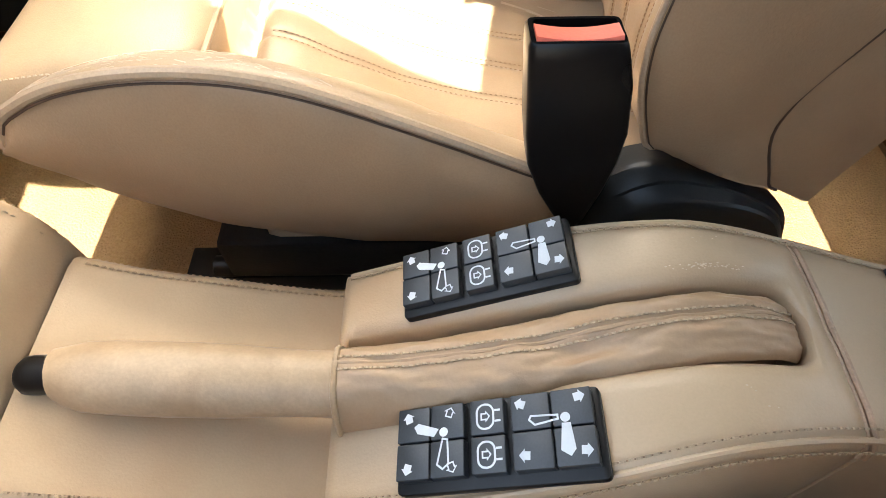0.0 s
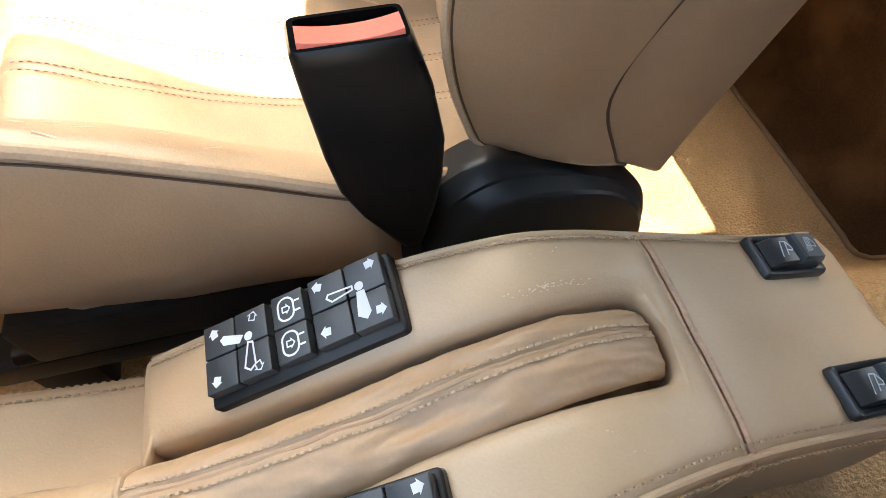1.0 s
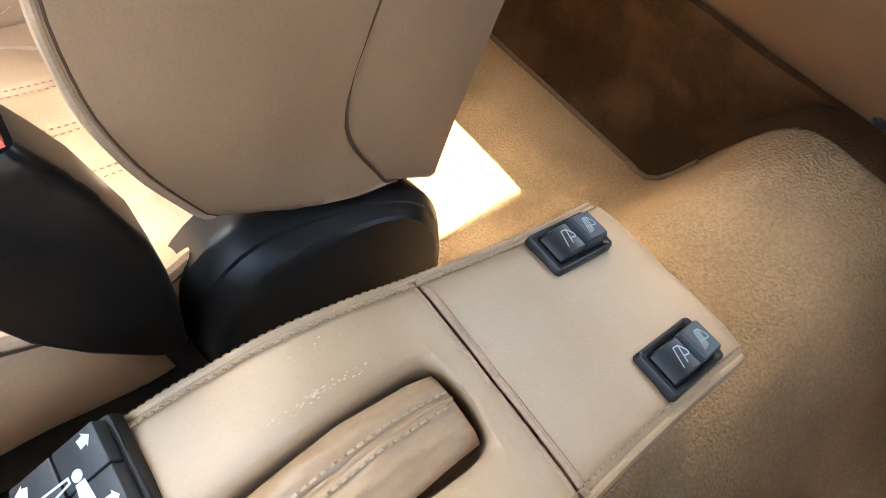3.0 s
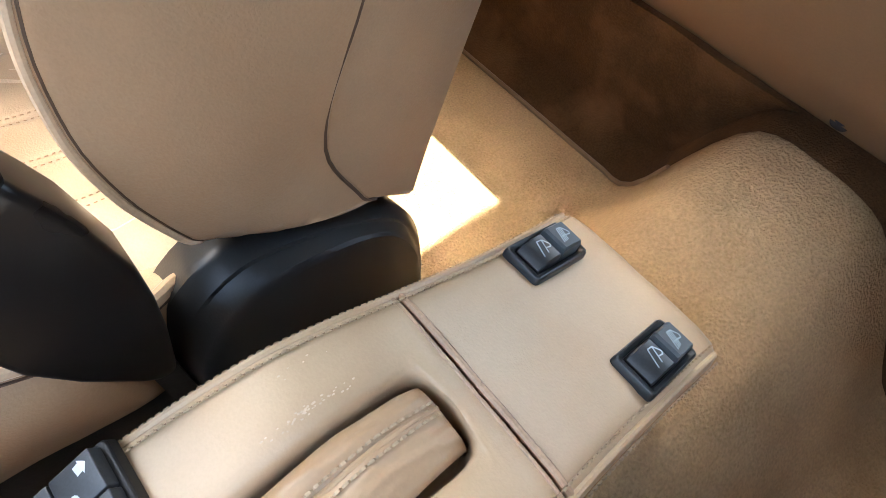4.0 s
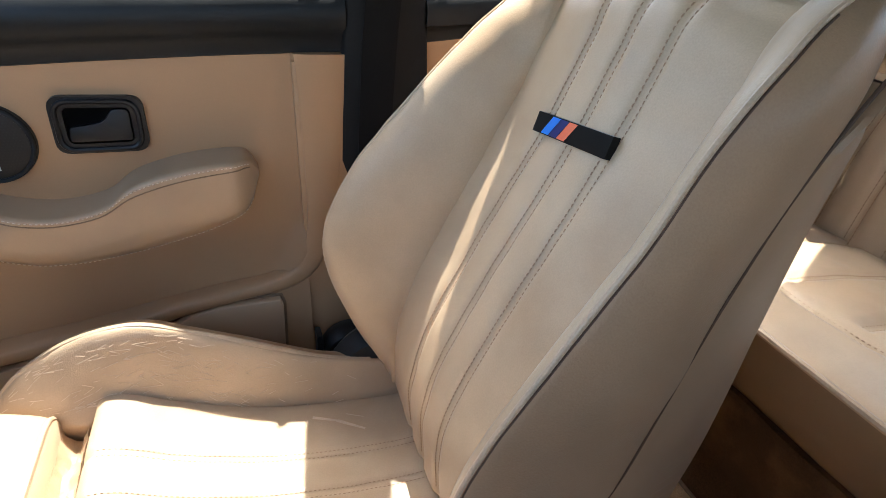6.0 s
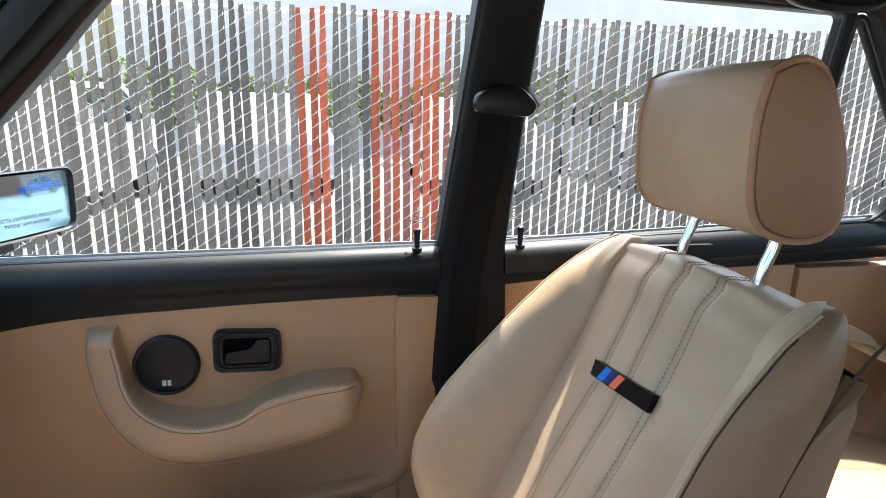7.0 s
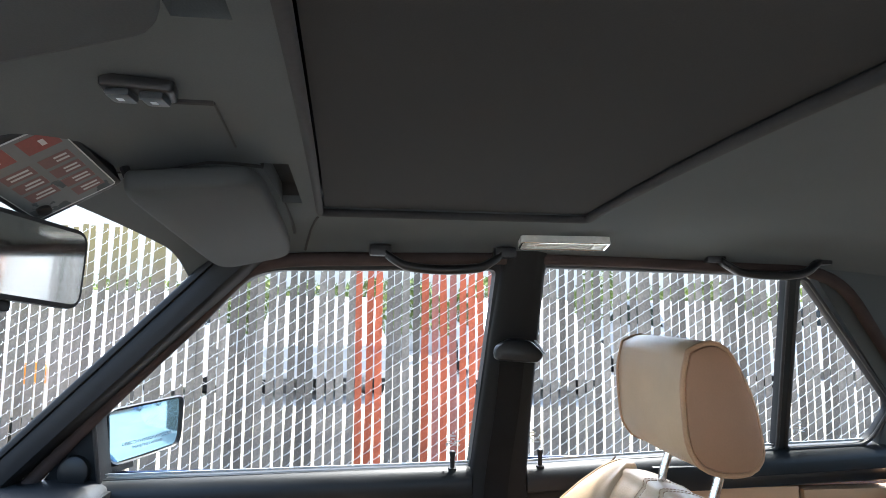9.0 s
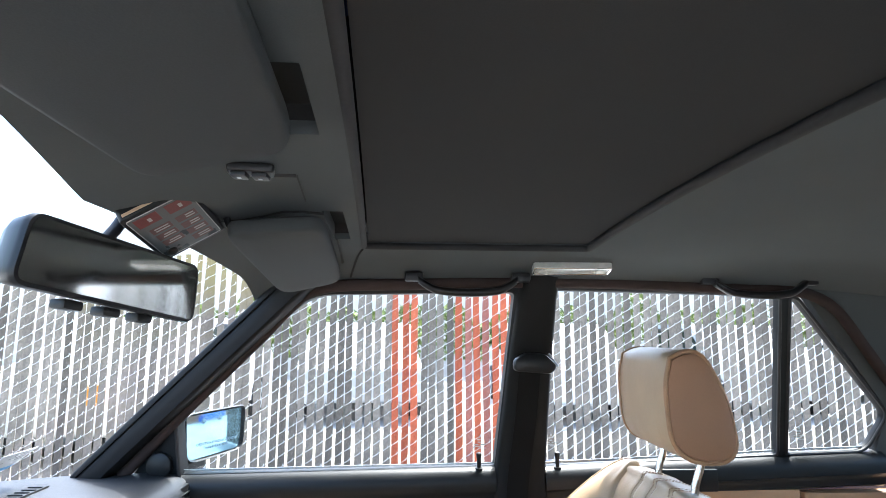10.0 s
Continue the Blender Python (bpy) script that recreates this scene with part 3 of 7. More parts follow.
    hd = part("door_handle", moved(fr, Matrix(((1, 0, 0, 0), (0, 0, -s, s * 0.724), (0, 1, 0, 0), (0, 0, 0, 1)))), "black", d, "black recessed inside handle")
    bev = tube([(x, s * 0.7125, z) for x, z in grow(hi, 0.008)], 0.0035, 8, closed=True)
    part("bezel", bev, "black", hd)
    # near-black plate for the shade of a deeper hollow behind the lever
    part("recess", slab(hi, 0.7215, 0.7203, 0), "recess_black", hd)
    part("lever", slab([tuple(p) for p in rounded([(-0.438, 0.749), (-0.368, 0.748), (-0.367, 0.788), (-0.386, 0.788), (-0.398, 0.772), (-0.436, 0.767)], [.004, .004, .008, .004, .012, .004])], 0.7205, 0.7135, 0.0015), "black", hd)
    # lock pin
    lock_pin(-0.130, s, d)
    window_parts(FRONT_WIN, [0.004, 0.008, 0.012, 0.06, 0.02, 0.006], s, d, 0.026)
    part("outer_skin", box((-0.83, min(s * 0.79, s * 0.80), 0.22), (-0.06, max(s * 0.79, s * 0.80), 0.915), 0.003), "paint", d, "dark blue painted outer skin")
    return d


def pocket_line(x):
    return float(np.interp(x, [-0.83, -0.66, -0.47, -0.34, -0.225, -0.195, -0.169], [0.44, 0.453, 0.469, 0.491, 0.505, 0.545, 0.60]))


def lock_pin(x, s, d):
    z = 0.926 + 0.02 * max(0, x)
    secs = []
    for h, r in ((0.0, 0.0085), (0.003, 0.0085), (0.004, 0.0042), (0.022, 0.0048), (0.030, 0.0062), (0.034, 0.0060), (0.036, 0.003)):
        secs.append([(x + r * math.cos(k * math.pi / 6), s * 0.722 + r * math.sin(k * math.pi / 6), z + h) for k in range(12)])
    part("lock_pin", loft(secs), "black", d, "black door lock pin")


def window_parts(poly, r, s, d, wide):
    w = part("window_frame", window_ring(poly, r, wide, 0.03 if wide > 0.02 else 0.014, s, -0.012 if wide > 0.02 else -0.003), "vinyl", d, "black window frame")
    part("seal", window_seal(poly, r, s), "rubber", w)
    g = part("window_pane", pane(poly, r, s), "glass", d, "clear side glass")
    g.visible_shadow = False
    # bright strip along the foot of the pane
    a, b = Vector(poly[0]), Vector(poly[1])
    pts = [(x, s * (side_y(x, z) + 0.002), z + 0.006) for x, z in (a.lerp(b, k / 8) for k in range(9))]
    part("sill_strip", ribbon(pts, (0, 0, 1), 0.004, 0.003), "alu", w)
    return g


def pane_mark(x, z, s, d):
    """Small white print in the corner of a pane: plain bars."""
    bm = bmesh.new()
    for cx, cz, w, h in ((0, 0.020, 0.011, 0.003), (0, 0.014, 0.007, 0.003), (-0.007, 0.009, 0.010, 0.0022), (0.008, 0.009, 0.012, 0.0022),
                         (-0.003, 0.005, 0.022, 0.0018), (0.006, 0.001, 0.016, 0.0018), (0, 0.026, 0.004, 0.005), (-0.012, 0.002, 0.004, 0.006)):
        pts = [(x + cx + a * w / 2, z + cz + b * h / 2) for a, b in ((-1, -1), (1, -1), (1, 1), (-1, 1))]
        bm.faces.new([bm.verts.new((px, s * (side_y(px, pz) + 0.009), pz)) for px, pz in pts])
    part("glass_mark", bm, "white", d, "small white print on the glass", smooth=False)


def rear_door(s):
    d = thing("door_2" if s > 0 else "door_3", (0.3, s * 0.74, 0.30), "tan vinyl rear door with black top rail and clear window", "car door", kind="structure")
    low = curve1([(0.02, 0.858), (0.176, 0.871), (0.447, 0.874), (0.74, 0.884)])
    upper_trim(0.016, 0.80, s, 0.930, 0.962, low, "top_rail", d)
    part("door_panel", box((0.016, min(s * 0.722, s * 0.745), 0.25), (0.60, max(s * 0.722, s * 0.745), 0.878), 0.004), "door_vinyl", d, "tan vinyl rear door panel")
    # ashtray lid in the rail
    part("ashtray_lid", box((0.27, min(s * 0.698, s * 0.72), 0.880), (0.40, max(s * 0.698, s * 0.72), 0.928), 0.004), "black", d, "black ashtray lid")
    lock_pin(0.046, s, d)
    window_parts(REAR_WIN, [0.008, 0.008, 0.012, 0.012], s, d, 0.008)
    window_parts(QUARTER_WIN, [0.006, 0.03, 0.02, 0.012, 0.004], s, d, 0.008)
    part("divider_bar", ribbon([(0.566, s * (side_y(0.56, 0.94) + 0.002), 0.945), (0.550, s * (side_y(0.55, 1.315) + 0.002), 1.318)], (1, 0, 0), 0.018, 0.014), "vinyl", d, "black bar between the panes")
    part("outer_skin", box((0.0, min(s * 0.79, s * 0.80), 0.22), (0.9, max(s * 0.79, s * 0.80), 0.93), 0.003), "paint", d, "dark blue painted outer skin")
    return d


right_door = front_door(1)
open_door = front_door(-1)
tagged(open_door, "tan vinyl front door swung open, with black top rail", "car door", kind="structure")
hinge = Matrix.Translation((-0.83, -0.76, 0))
open_door.matrix_basis = hinge @ Matrix.Rotation(radians(-62), 4, "Z") @ hinge.inverted() @ open_door.matrix_basis
pane_mark(-0.128, 0.968, 1, right_door)
rear_right = rear_door(1)
pane_mark(0.034, 0.972, 1, rear_right)
pane_mark(0.612, 0.985, 1, rear_right)
rear_door(-1)


def pillars(s):
    # B pillar: upright cover, wide at the foot, leaning in
    secs = []
    for z, x0, x1, yy in ((0.20, -0.120, 0.045, 0.725), (0.45, -0.118, 0.04, 0.716), (0.70, -0.110, 0.030, 0.706), (0.86, -0.098, 0.020, 0.700), (0.93, -0.094, 0.016, 0.698),
                          (1.05, -0.082, 0.018, 0.668), (1.20, -0.068, 0.022, 0.628), (1.30, -0.056, 0.026, 0.602), (1.345, -0.052, 0.030, 0.585)):
        w = x1 - x0
        prof = [(x0, 0.06), (x0, 0.012), (x0 + 0.006, 0.004), (x0 + w * 0.3, 0.0), (x0 + w * 0.7, 0.0), (x1 - 0.006, 0.004), (x1, 0.012), (x1, 0.06)]
        secs.append([(x, s * (yy + o), z) for x, o in prof])
    ob = part("pillar", loft(secs), "pillar", sharp=50)
    tagged(ob, "dark grey trimmed pillar between the side windows", "pillar", kind="structure")
    # A pillar
    a0, a1 = Vector((-0.494, 0.558, 1.332)), Vector((-0.968, 0.690, 0.895))
    secs = []
    for i in range(13):
        c = a0.lerp(a1, i / 12)
        f = Vector((0.69, 0, -0.72))
        prof = [(-0.040, 0.05), (-0.041, 0.010), (-0.036, 0.002), (-0.028, 0.0), (-0.026, 0.004), (-0.022, 0.0), (-0.004, -0.005), (0.010, -0.005), (0.014, 0.000), (0.017, 0.012), (0.020, 0.034), (0.022, 0.06)]
        secs.append([((c + f * a).x, s * (c.y + b), (c + f * a).z) for a, b in prof])
    ob = part("pillar", loft(secs), "pillar", sharp=50)
    tagged(ob, "dark grey trimmed windscreen pillar", "pillar", kind="structure")
    # cloth-covered door seal round the openings
    for pts in ([(-0.893, 0.706, 0.920), (-0.778, 0.682, 1.040), (-0.678, 0.658, 1.137), (-0.588, 0.634, 1.224), (-0.538, 0.618, 1.275), (-0.498, 0.610, 1.306), (-0.44, 0.606, 1.320), (-0.30, 0.604, 1.325), (-0.05, 0.602, 1.332)],
                [(0.02, 0.604, 1.332), (0.20, 0.608, 1.330), (0.45, 0.618, 1.322), (0.57, 0.622, 1.318), (0.65, 0.632, 1.285), (0.73, 0.655, 1.20), (0.81, 0.68, 1.11), (0.90, 0.70, 1.01)]):
        ob = part("trim", tube([(x, s * y, z) for x, y, z in spline(pts, 40)], 0.0125, 10), "seal_brown")
        tagged(ob, "dark brown cloth door seal along the roof rail", "door seal", kind="structure")
    # C pillar panel and the space behind the doors
    c = sheet(lambda u, v: (float(np.interp(v, [0, 0.2, 0.25, 1], [0.785, 0.80, 0.815, 0.578])) * (1 - u) + 1.16 * u, s * (0.635 + 0.09 * (1 - v)), 0.95 + 0.38 * v), 8, 20)
    ob = part("wall_rear", thicken(c, (0, s * 0.02, 0)), "headliner")
    tagged(ob, "grey cloth rear pillar panel", "rear pillar", kind="structure")
    ob = part("wall_rear", box((0.605, min(s * 0.716, s * 0.75), 0.20), (1.25, max(s * 0.716, s * 0.75), 0.872), 0.004), "door_vinyl")
    tagged(ob, "tan panel beside the rear bench", "side panel", kind="structure")
    ob = part("wall_front", box((-1.22, min(s * 0.71, s * 0.74), 0.15), (-0.835, max(s * 0.71, s * 0.74), 0.90), 0.004), "vinyl")
    tagged(ob, "black footwell side panel", "side panel", kind="structure")
    ob = part("sill", box((-1.1, min(s * 0.66, s * 0.80), 0.12), (0.6, max(s * 0.66, s * 0.80), 0.245), 0.01), "carpet_dark")
    tagged(ob, "dark carpeted door sill", "door sill", kind="structure")


pillars(1), pillars(-1)

# ---- roof ----
SR = (-0.362, 0.050, 0.447)  # sunroof: front, rear, half width


def roof_z(x, y):
    """Headliner height: crowned, dropping to the rails and the windscreen."""
    e = min(1.0, abs(y) / 0.615)
    z = 1.392 - 0.030 * e ** 2 - 0.034 * max(0.0, (e - 0.78) / 0.22) ** 2
    z -= 0.25 * max(0.0, -0.455 - x) + 0.5 * max(0.0, min(0.06, -0.43 - x)) ** 1.5
    z -= 0.05 * max(0.0, (x - 0.45) / 0.5) ** 2
    return z


def front_shift(x, y):
    """The front edge of the sunroof runs slightly askew; its shift fades out fore and aft."""
    k = (x + 0.612) / (SR[0] + 0.612) if x < SR[0] else (SR[1] - x) / (SR[1] - SR[0])
    return max(0.0, min(1.0, k)) * (0.019 - 0.068 * y)


RECESS = ((-0.412, -0.381, 0.185, 0.37), (-0.396, -0.351, -0.26, -0.12))  # finger hollows behind the visors


def build_roof():
    xs = sorted(set([-0.612 + (SR[0] + 0.612) * i / 10 for i in range(11)] + [SR[0] + (SR[1] - SR[0]) * i / 14 for i in range(15)] + [SR[1] + (1.05 - SR[1]) * i / 20 for i in range(21)]))
    ys = sorted(set([-0.62 + (0.62 - SR[2]) * i / 8 for i in range(9)] + [-SR[2] + 2 * SR[2] * i / 24 for i in range(25)] + [SR[2] + (0.62 - SR[2]) * i / 8 for i in range(9)]))
    for a, b, c, d in RECESS:
        ys = sorted(set(ys + [c, d]))
    xs = sorted(set([x for x in xs if not -0.42 < x < -0.372] + [-0.412, -0.383]))
    bm = bmesh.new()
    vs = {}
    def v(i, j):
        if (i, j) not in vs:
            x, y = xs[i], ys[j]
            sh = front_shift(x, y) * (max(0.0, (x + 0.612) / 0.25) ** 2 if x < SR[0] - 0.0001 else 1.0)
            if x < SR[0]:
                # front edge bows forward in the middle
                front = -0.598 - 0.015 * max(0.0, y) + 0.30 * max(0.0, min(0.30, -y - 0.04))
                x = SR[0] + (x - SR[0]) * (SR[0] - front) / (SR[0] + 0.612)
            x += sh
            vs[i, j] = bm.verts.new((x, y, roof_z(x, y)))
        return vs[i, j]
    for i in range(len(xs) - 1):
        for j in range(len(ys) - 1):
            cx, cy = (xs[i] + xs[i + 1]) / 2, (ys[j] + ys[j + 1]) / 2
            if SR[0] < cx < SR[1] and abs(cy) < SR[2]:
                continue
            if -0.412 < cx < -0.383 and any(c < cy < d for a, b, c, d in RECESS):
                continue
            bm.faces.new((v(i, j), v(i + 1, j), v(i + 1, j + 1), v(i, j + 1)))
    for f in bm.faces:
        f.normal_update()
        if f.normal.z < 0:
            f.normal_flip()
    r = bmesh.ops.extrude_face_region(bm, geom=bm.faces[:])
    for q in r["geom"]:
        if isinstance(q, bmesh.types.BMVert):
            q.co.z += 0.028
    ob = part("ceiling", bm, "headliner", sharp=50)
    tagged(ob, "dark grey cloth headliner", "headliner", kind="structure")
    # outer roof skin
    top = part("roof", thicken(sheet(lambda u, w: (u, w, roof_z(u, max(-0.62, min(0.62, w))) + 0.045 - 0.34 * max(0.0, abs(w) - 0.62)), 20, 40, -0.585, 1.08, -0.66, 0.715), (0, 0, 0.01)), "paint")
    tagged(top, "dark blue painted roof skin", "roof", kind="structure")
    # rolled edge of the opening
    p = thing("sunroof", (-0.16, 0, 1.40), "dark grey cloth sunroof panel, closed", "sunroof")
    m = 0.010
    pan = sheet(lambda u, w: (u + front_shift(u, w), w, roof_z(u, w) + 0.012 - 0.003 * min(1, (SR[2] - abs(w)) / 0.05)), 16, 24, SR[0] + m, SR[1] - m, -SR[2] + m, SR[2] - m)
    part("panel", thicken(pan, (0, 0, 0.012)), "headliner_dark", p, "dark cloth panel")
    ring = [(SR[0] + 0.002, -SR[2] + 0.002), (SR[1] - 0.002, -SR[2] + 0.002), (SR[1] - 0.002, SR[2] - 0.002), (SR[0] + 0.002, SR[2] - 0.002)]
    pts = []
    loop = rounded(ring, 0.012)
    for a, b in zip(loop, loop[1:] + loop[:1]):
        k = max(1, int((b - a).length / 0.03))
        pts += [a.lerp(b, i / k) for i in range(k)]
    part("seal", tube([(q.x + front_shift(q.x, q.y), q.y, roof_z(q.x, q.y) + 0.0045) for q in pts], 0.0062, 10, closed=True), "tyre", p, "dark seal")
    jt = part("trim", tube([(-0.374 - 0.004 * k, 0.452 + 0.016 * k, roof_z(-0.38, 0.452 + 0.016 * k)) for k in range(10)], 0.0022, 6), "headliner_dark")
    tagged(jt, "dark joint in the grey headliner", "joint", kind="structure")


build_roof()

# ---- passenger sport seat ----
SC = 0.378  # middle line of the seat
back_front = curve1([(0.430, -0.072), (0.50, -0.074), (0.556, -0.066), (0.62, -0.043), (0.69, -0.009), (0.76, 0.028), (0.837, 0.067), (0.92, 0.101), (0.955, 0.115), (0.975, 0.132)])
far_crest = curve1([(0.430, -0.080), (0.50, -0.116), (0.572, -0.146), (0.647, -0.155), (0.716, -0.131), (0.816, -0.050), (0.907, 0.040), (0.955, 0.098), (0.978, 0.128)])
back_crest = curve1([(0.430, -0.078), (0.465, -0.095), (0.50, -0.112), (0.55, -0.130), (0.60, -0.136), (0.65, -0.130), (0.70, -0.110), (0.75, -0.080), (0.80, -0.048), (0.85, -0.014),
                     (0.90, 0.026), (0.94, 0.062), (0.965, 0.090), (0.978, 0.120)])
back_seam = curve1([(0.430, 0.012), (0.46, 0.002), (0.53, -0.022), (0.545, -0.020), (0.62, 0.012), (0.70, 0.034), (0.80, 0.060), (0.88, 0.088), (0.94, 0.120), (0.965, 0.138), (0.978, 0.150)])
back_rear = curve1([(0.430, 0.048), (0.47, 0.070), (0.53, 0.108), (0.577, 0.140), (0.65, 0.154), (0.734, 0.163), (0.82, 0.172), (0.92, 0.187), (0.96, 0.187), (0.978, 0.178)])
back_corner = curve1([(0.430, 0.217), (0.53, 0.195), (0.577, 0.183), (0.65, 0.180), (0.978, 0.180)])
cush_top = curve1([(-0.448, 0.498), (-0.42, 0.497), (-0.36, 0.468), (-0.30, 0.442), (-0.20, 0.414), (-0.10, 0.402), (0.0, 0.398)])
cush_crest = curve1([(-0.588, 0.532), (-0.578, 0.553), (-0.560, 0.567), (-0.535, 0.579), (-0.50, 0.588), (-0.444, 0.592), (-0.40, 0.587), (-0.36, 0.575), (-0.322, 0.558), (-0.264, 0.530),
                     (-0.20, 0.497), (-0.15, 0.475), (-0.08, 0.450), (-0.02, 0.440)])
far_cush_crest = curve1([(-0.572, 0.440), (-0.562, 0.472), (-0.543, 0.502), (-0.50, 0.542), (-0.463, 0.562), (-0.425, 0.572), (-0.390, 0.573), (-0.331, 0.550), (-0.260, 0.516), (-0.167, 0.470), (-0.084, 0.447), (-0.02, 0.44)])
cush_low = curve1([(-0.588, 0.520), (-0.582, 0.500), (-0.560, 0.462), (-0.52, 0.430), (-0.47, 0.396), (-0.40, 0.375), (-0.30, 0.365), (-0.02, 0.365)])


# same leather as the seat, base darkened for the shaded outer faces
M["leather_shaded"] = material("shaded_side_leather", (0.345, 0.220, 0.126), 0.40, vary=0.2, scale=9, grain=620, bump=0.4, bump_dist=0.0006, mottle=0.22, stain=(0.25, 0.150, 0.080), stain_scale=6, stain_amount=0.45, crease=0.2)


def leather_fold(x, y, z, k=1.0):
    """Gentle unevenness of stuffed leather."""
    return k * 0.0022 * (noise.noise(Vector((x * 13, y * 13, z * 13))) + 0.5 * noise.noise(Vector((x * 31, y * 31, z * 31))))


def build_seat():
    st = thing("passenger_seat", (-0.2, SC, 0.20), "tan leather sport seat with deep side bolsters, worn at the edges", "car seat")
    # cushion middle
    x0, x1, hw = -0.448, -0.03, 0.150
    def mid(u, v):
        dy = -hw + 2 * hw * v
        s = u * 1.16 - 0.16
        if s < 0:
            a = -s / 0.16 * math.pi / 2
            x, z = x0 + 0.022 - 0.022 * math.sin(a) - 0.0, cush_top(x0) - 0.030 * (1 - math.cos(a)) - 0.05 * max(0, -s / 0.16 - 0.6)
        else:
            x = x0 + 0.022 + (x1 - x0 - 0.022) * s
            z = cush_top(x)
        lane = min(abs(dy - l) for l in (-0.056, 0.0, 0.058))
        z -= 0.0035 * math.exp(-(lane / 0.005) ** 2)
        z += 0.004 * math.cos(dy / hw * math.pi / 2) + leather_fold(x, dy, z)
        return (x, SC + dy, z)
    cu = part("seat_cushion", thicken(sheet(mid, 60, 80), (0, 0, -0.05)), "leather", st, "tan leather seat cushion, bleached and scratched", sharp=65)
    rows = []
    for l in (-0.056, 0.0, 0.058):
        for o in (-0.0045, 0.0045):
            rows.append(stitches([mid(u, (l + o + hw) / (2 * hw)) for u in np.linspace(0.12, 1, 40)], 0.0055, 0.0036, 0.00045))
    part("stitching", joined(*rows), "thread_dark", cu)
    # scratches and a cut on the cushion
    def scratch(pts, w):
        sc = bmesh.new()
        for a, b in zip(pts, pts[1:]):
            a, b = Vector(a), Vector(b)
            n = Vector((-(b - a).y, (b - a).x)).normalized() * w
            f = []
            for q in (a + n, a - n, b - n * 0.6, b + n * 0.6):
                f.append(sc.verts.new((q.x, q.y, cush_top(q.x) + 0.0052 + 0.004 * math.cos((q.y - SC) / hw * math.pi / 2))))
            sc.faces.new(f)
        part("scratch", sc, "scuff", cu, "pale scratch", smooth=False)
    scratch([(-0.196, 0.497), (-0.165, 0.487), (-0.131, 0.465)], 0.0028)
    scratch([(-0.150, 0.497), (-0.128, 0.487)], 0.0008)
    scratch([(-0.118, 0.292), (-0.128, 0.282), (-0.146, 0.279), (-0.163, 0.284), (-0.170, 0.295), (-0.165, 0.302)], 0.0009)
    # front piece of the cushion under the edge
    part("cushion_base", box((-0.45, SC - 0.19, 0.33), (-0.02, SC + 0.19, 0.385), 0.015), "leather", st)
    # thigh extension
    def ext(i):
        x = -0.484 - 0.20 * i / 16
        e = math.sin(math.pi * min(1, max(0, (i + 0.6) / 17.2))) ** 0.35
        zt, zb = 0.470 + 0.060 * e, 0.425 - 0.02 * e
        out = []
        for k in range(24):
            th = 2 * math.pi * k / 24
            c, s_ = math.cos(th), math.sin(th)
            yy = SC + (0.142 + 0.006 * e) * (abs(c) ** 0.3) * (1 if c >= 0 else -1)
            zz = (zt + zb) / 2 + (zt - zb) / 2 * (abs(s_) ** 0.6) * (1 if s_ >= 0 else -1)
            out.append((x, yy, zz + leather_fold(x, yy, zz)))
        return out
    ex = part("thigh_extension", loft([ext(i) for i in range(17)]), "leather", st, "tan leather thigh support pad", sharp=70)
    part("stitching", stitches([ext(i)[9] for i in np.linspace(0.5, 15.5, 30)], 0.0056, 0.0044, 0.0007, (0, -0.6, 0.8)), "thread", ex)
    part("piping", tube([ext(0.25)[k] for k in range(1, 12)], 0.0032, 8), "pipe", ex)
    part("gathered_leather", thicken(sheet(lambda u, v: (-0.455 - 0.03 * u, SC - 0.14 + 0.28 * v, 0.462 - 0.02 * math.sin(math.pi * u) + 0.006 * noise.noise(Vector((u * 6, v * 22, 1)))), 8, 60), (0, 0, -0.01)), "leather_worn", st, "gathered leather gusset")
    # cushion bolsters: side wall, crest with piping, inner face
    for sg in (-1, 1):
        secs, crest = [], []
        x_end = -0.588 if sg < 0 else -0.570
        xs = list(x_end + 0.06 * (1 - np.cos(np.linspace(0, math.pi / 2, 10)))) + list(np.linspace(x_end + 0.068, -0.03, 40))
        for x in xs:
            zc, zl = (cush_crest if sg < 0 else far_cush_crest)(x), cush_low(x)
            zl = min(zl, zc - 0.02)
            k = min(1.0, (x - x_end + 0.004) / 0.05) ** 0.5
            zi = cush_top(max(x, -0.448)) - 0.02
            zi = min(zi, zc - 0.012)
            prof = [(0.145 + 0.05 * (1 - k), zi - 0.015), (0.146 + 0.05 * (1 - k), zi + 0.01), (0.158 + 0.03 * (1 - k), zi + (zc - zi) * 0.55), (0.182 + 0.02 * (1 - k), zi + (zc - zi) * 0.83), (0.206, zc - 0.004), (0.222, zc - 0.003),
                    (0.227 + 0.004 * k, zc - 0.010), (0.232 + 0.008 * k, zc * 0.72 + zl * 0.28), (0.230 + 0.006 * k, zc * 0.42 + zl * 0.58), (0.218, zc * 0.14 + zl * 0.86), (0.196, zl), (0.165, zl + 0.002)]
            if sg > 0:
                # the far one stands steeply and falls away outward
                h = zc - zi
                prof = [(0.143, zi - 0.015), (0.147, zi), (0.151, zi + h * 0.12), (0.157, zi + h * 0.42), (0.164, zi + h * 0.72), (0.171, zi + h * 0.93), (0.178, zc),
                        (0.204, zc - 0.010), (0.222, zc * 0.72 + zl * 0.28), (0.224, zc * 0.42 + zl * 0.58), (0.212, zc * 0.14 + zl * 0.86), (0.170, zl + 0.002)]
            tuck = (0.035 if sg < 0 else 0.0) * max(0.0, min(1.0, (x + 0.19) / 0.06))
            q = [(x, SC + sg * min(dy, 0.24 - tuck), z) for dy, z in prof]
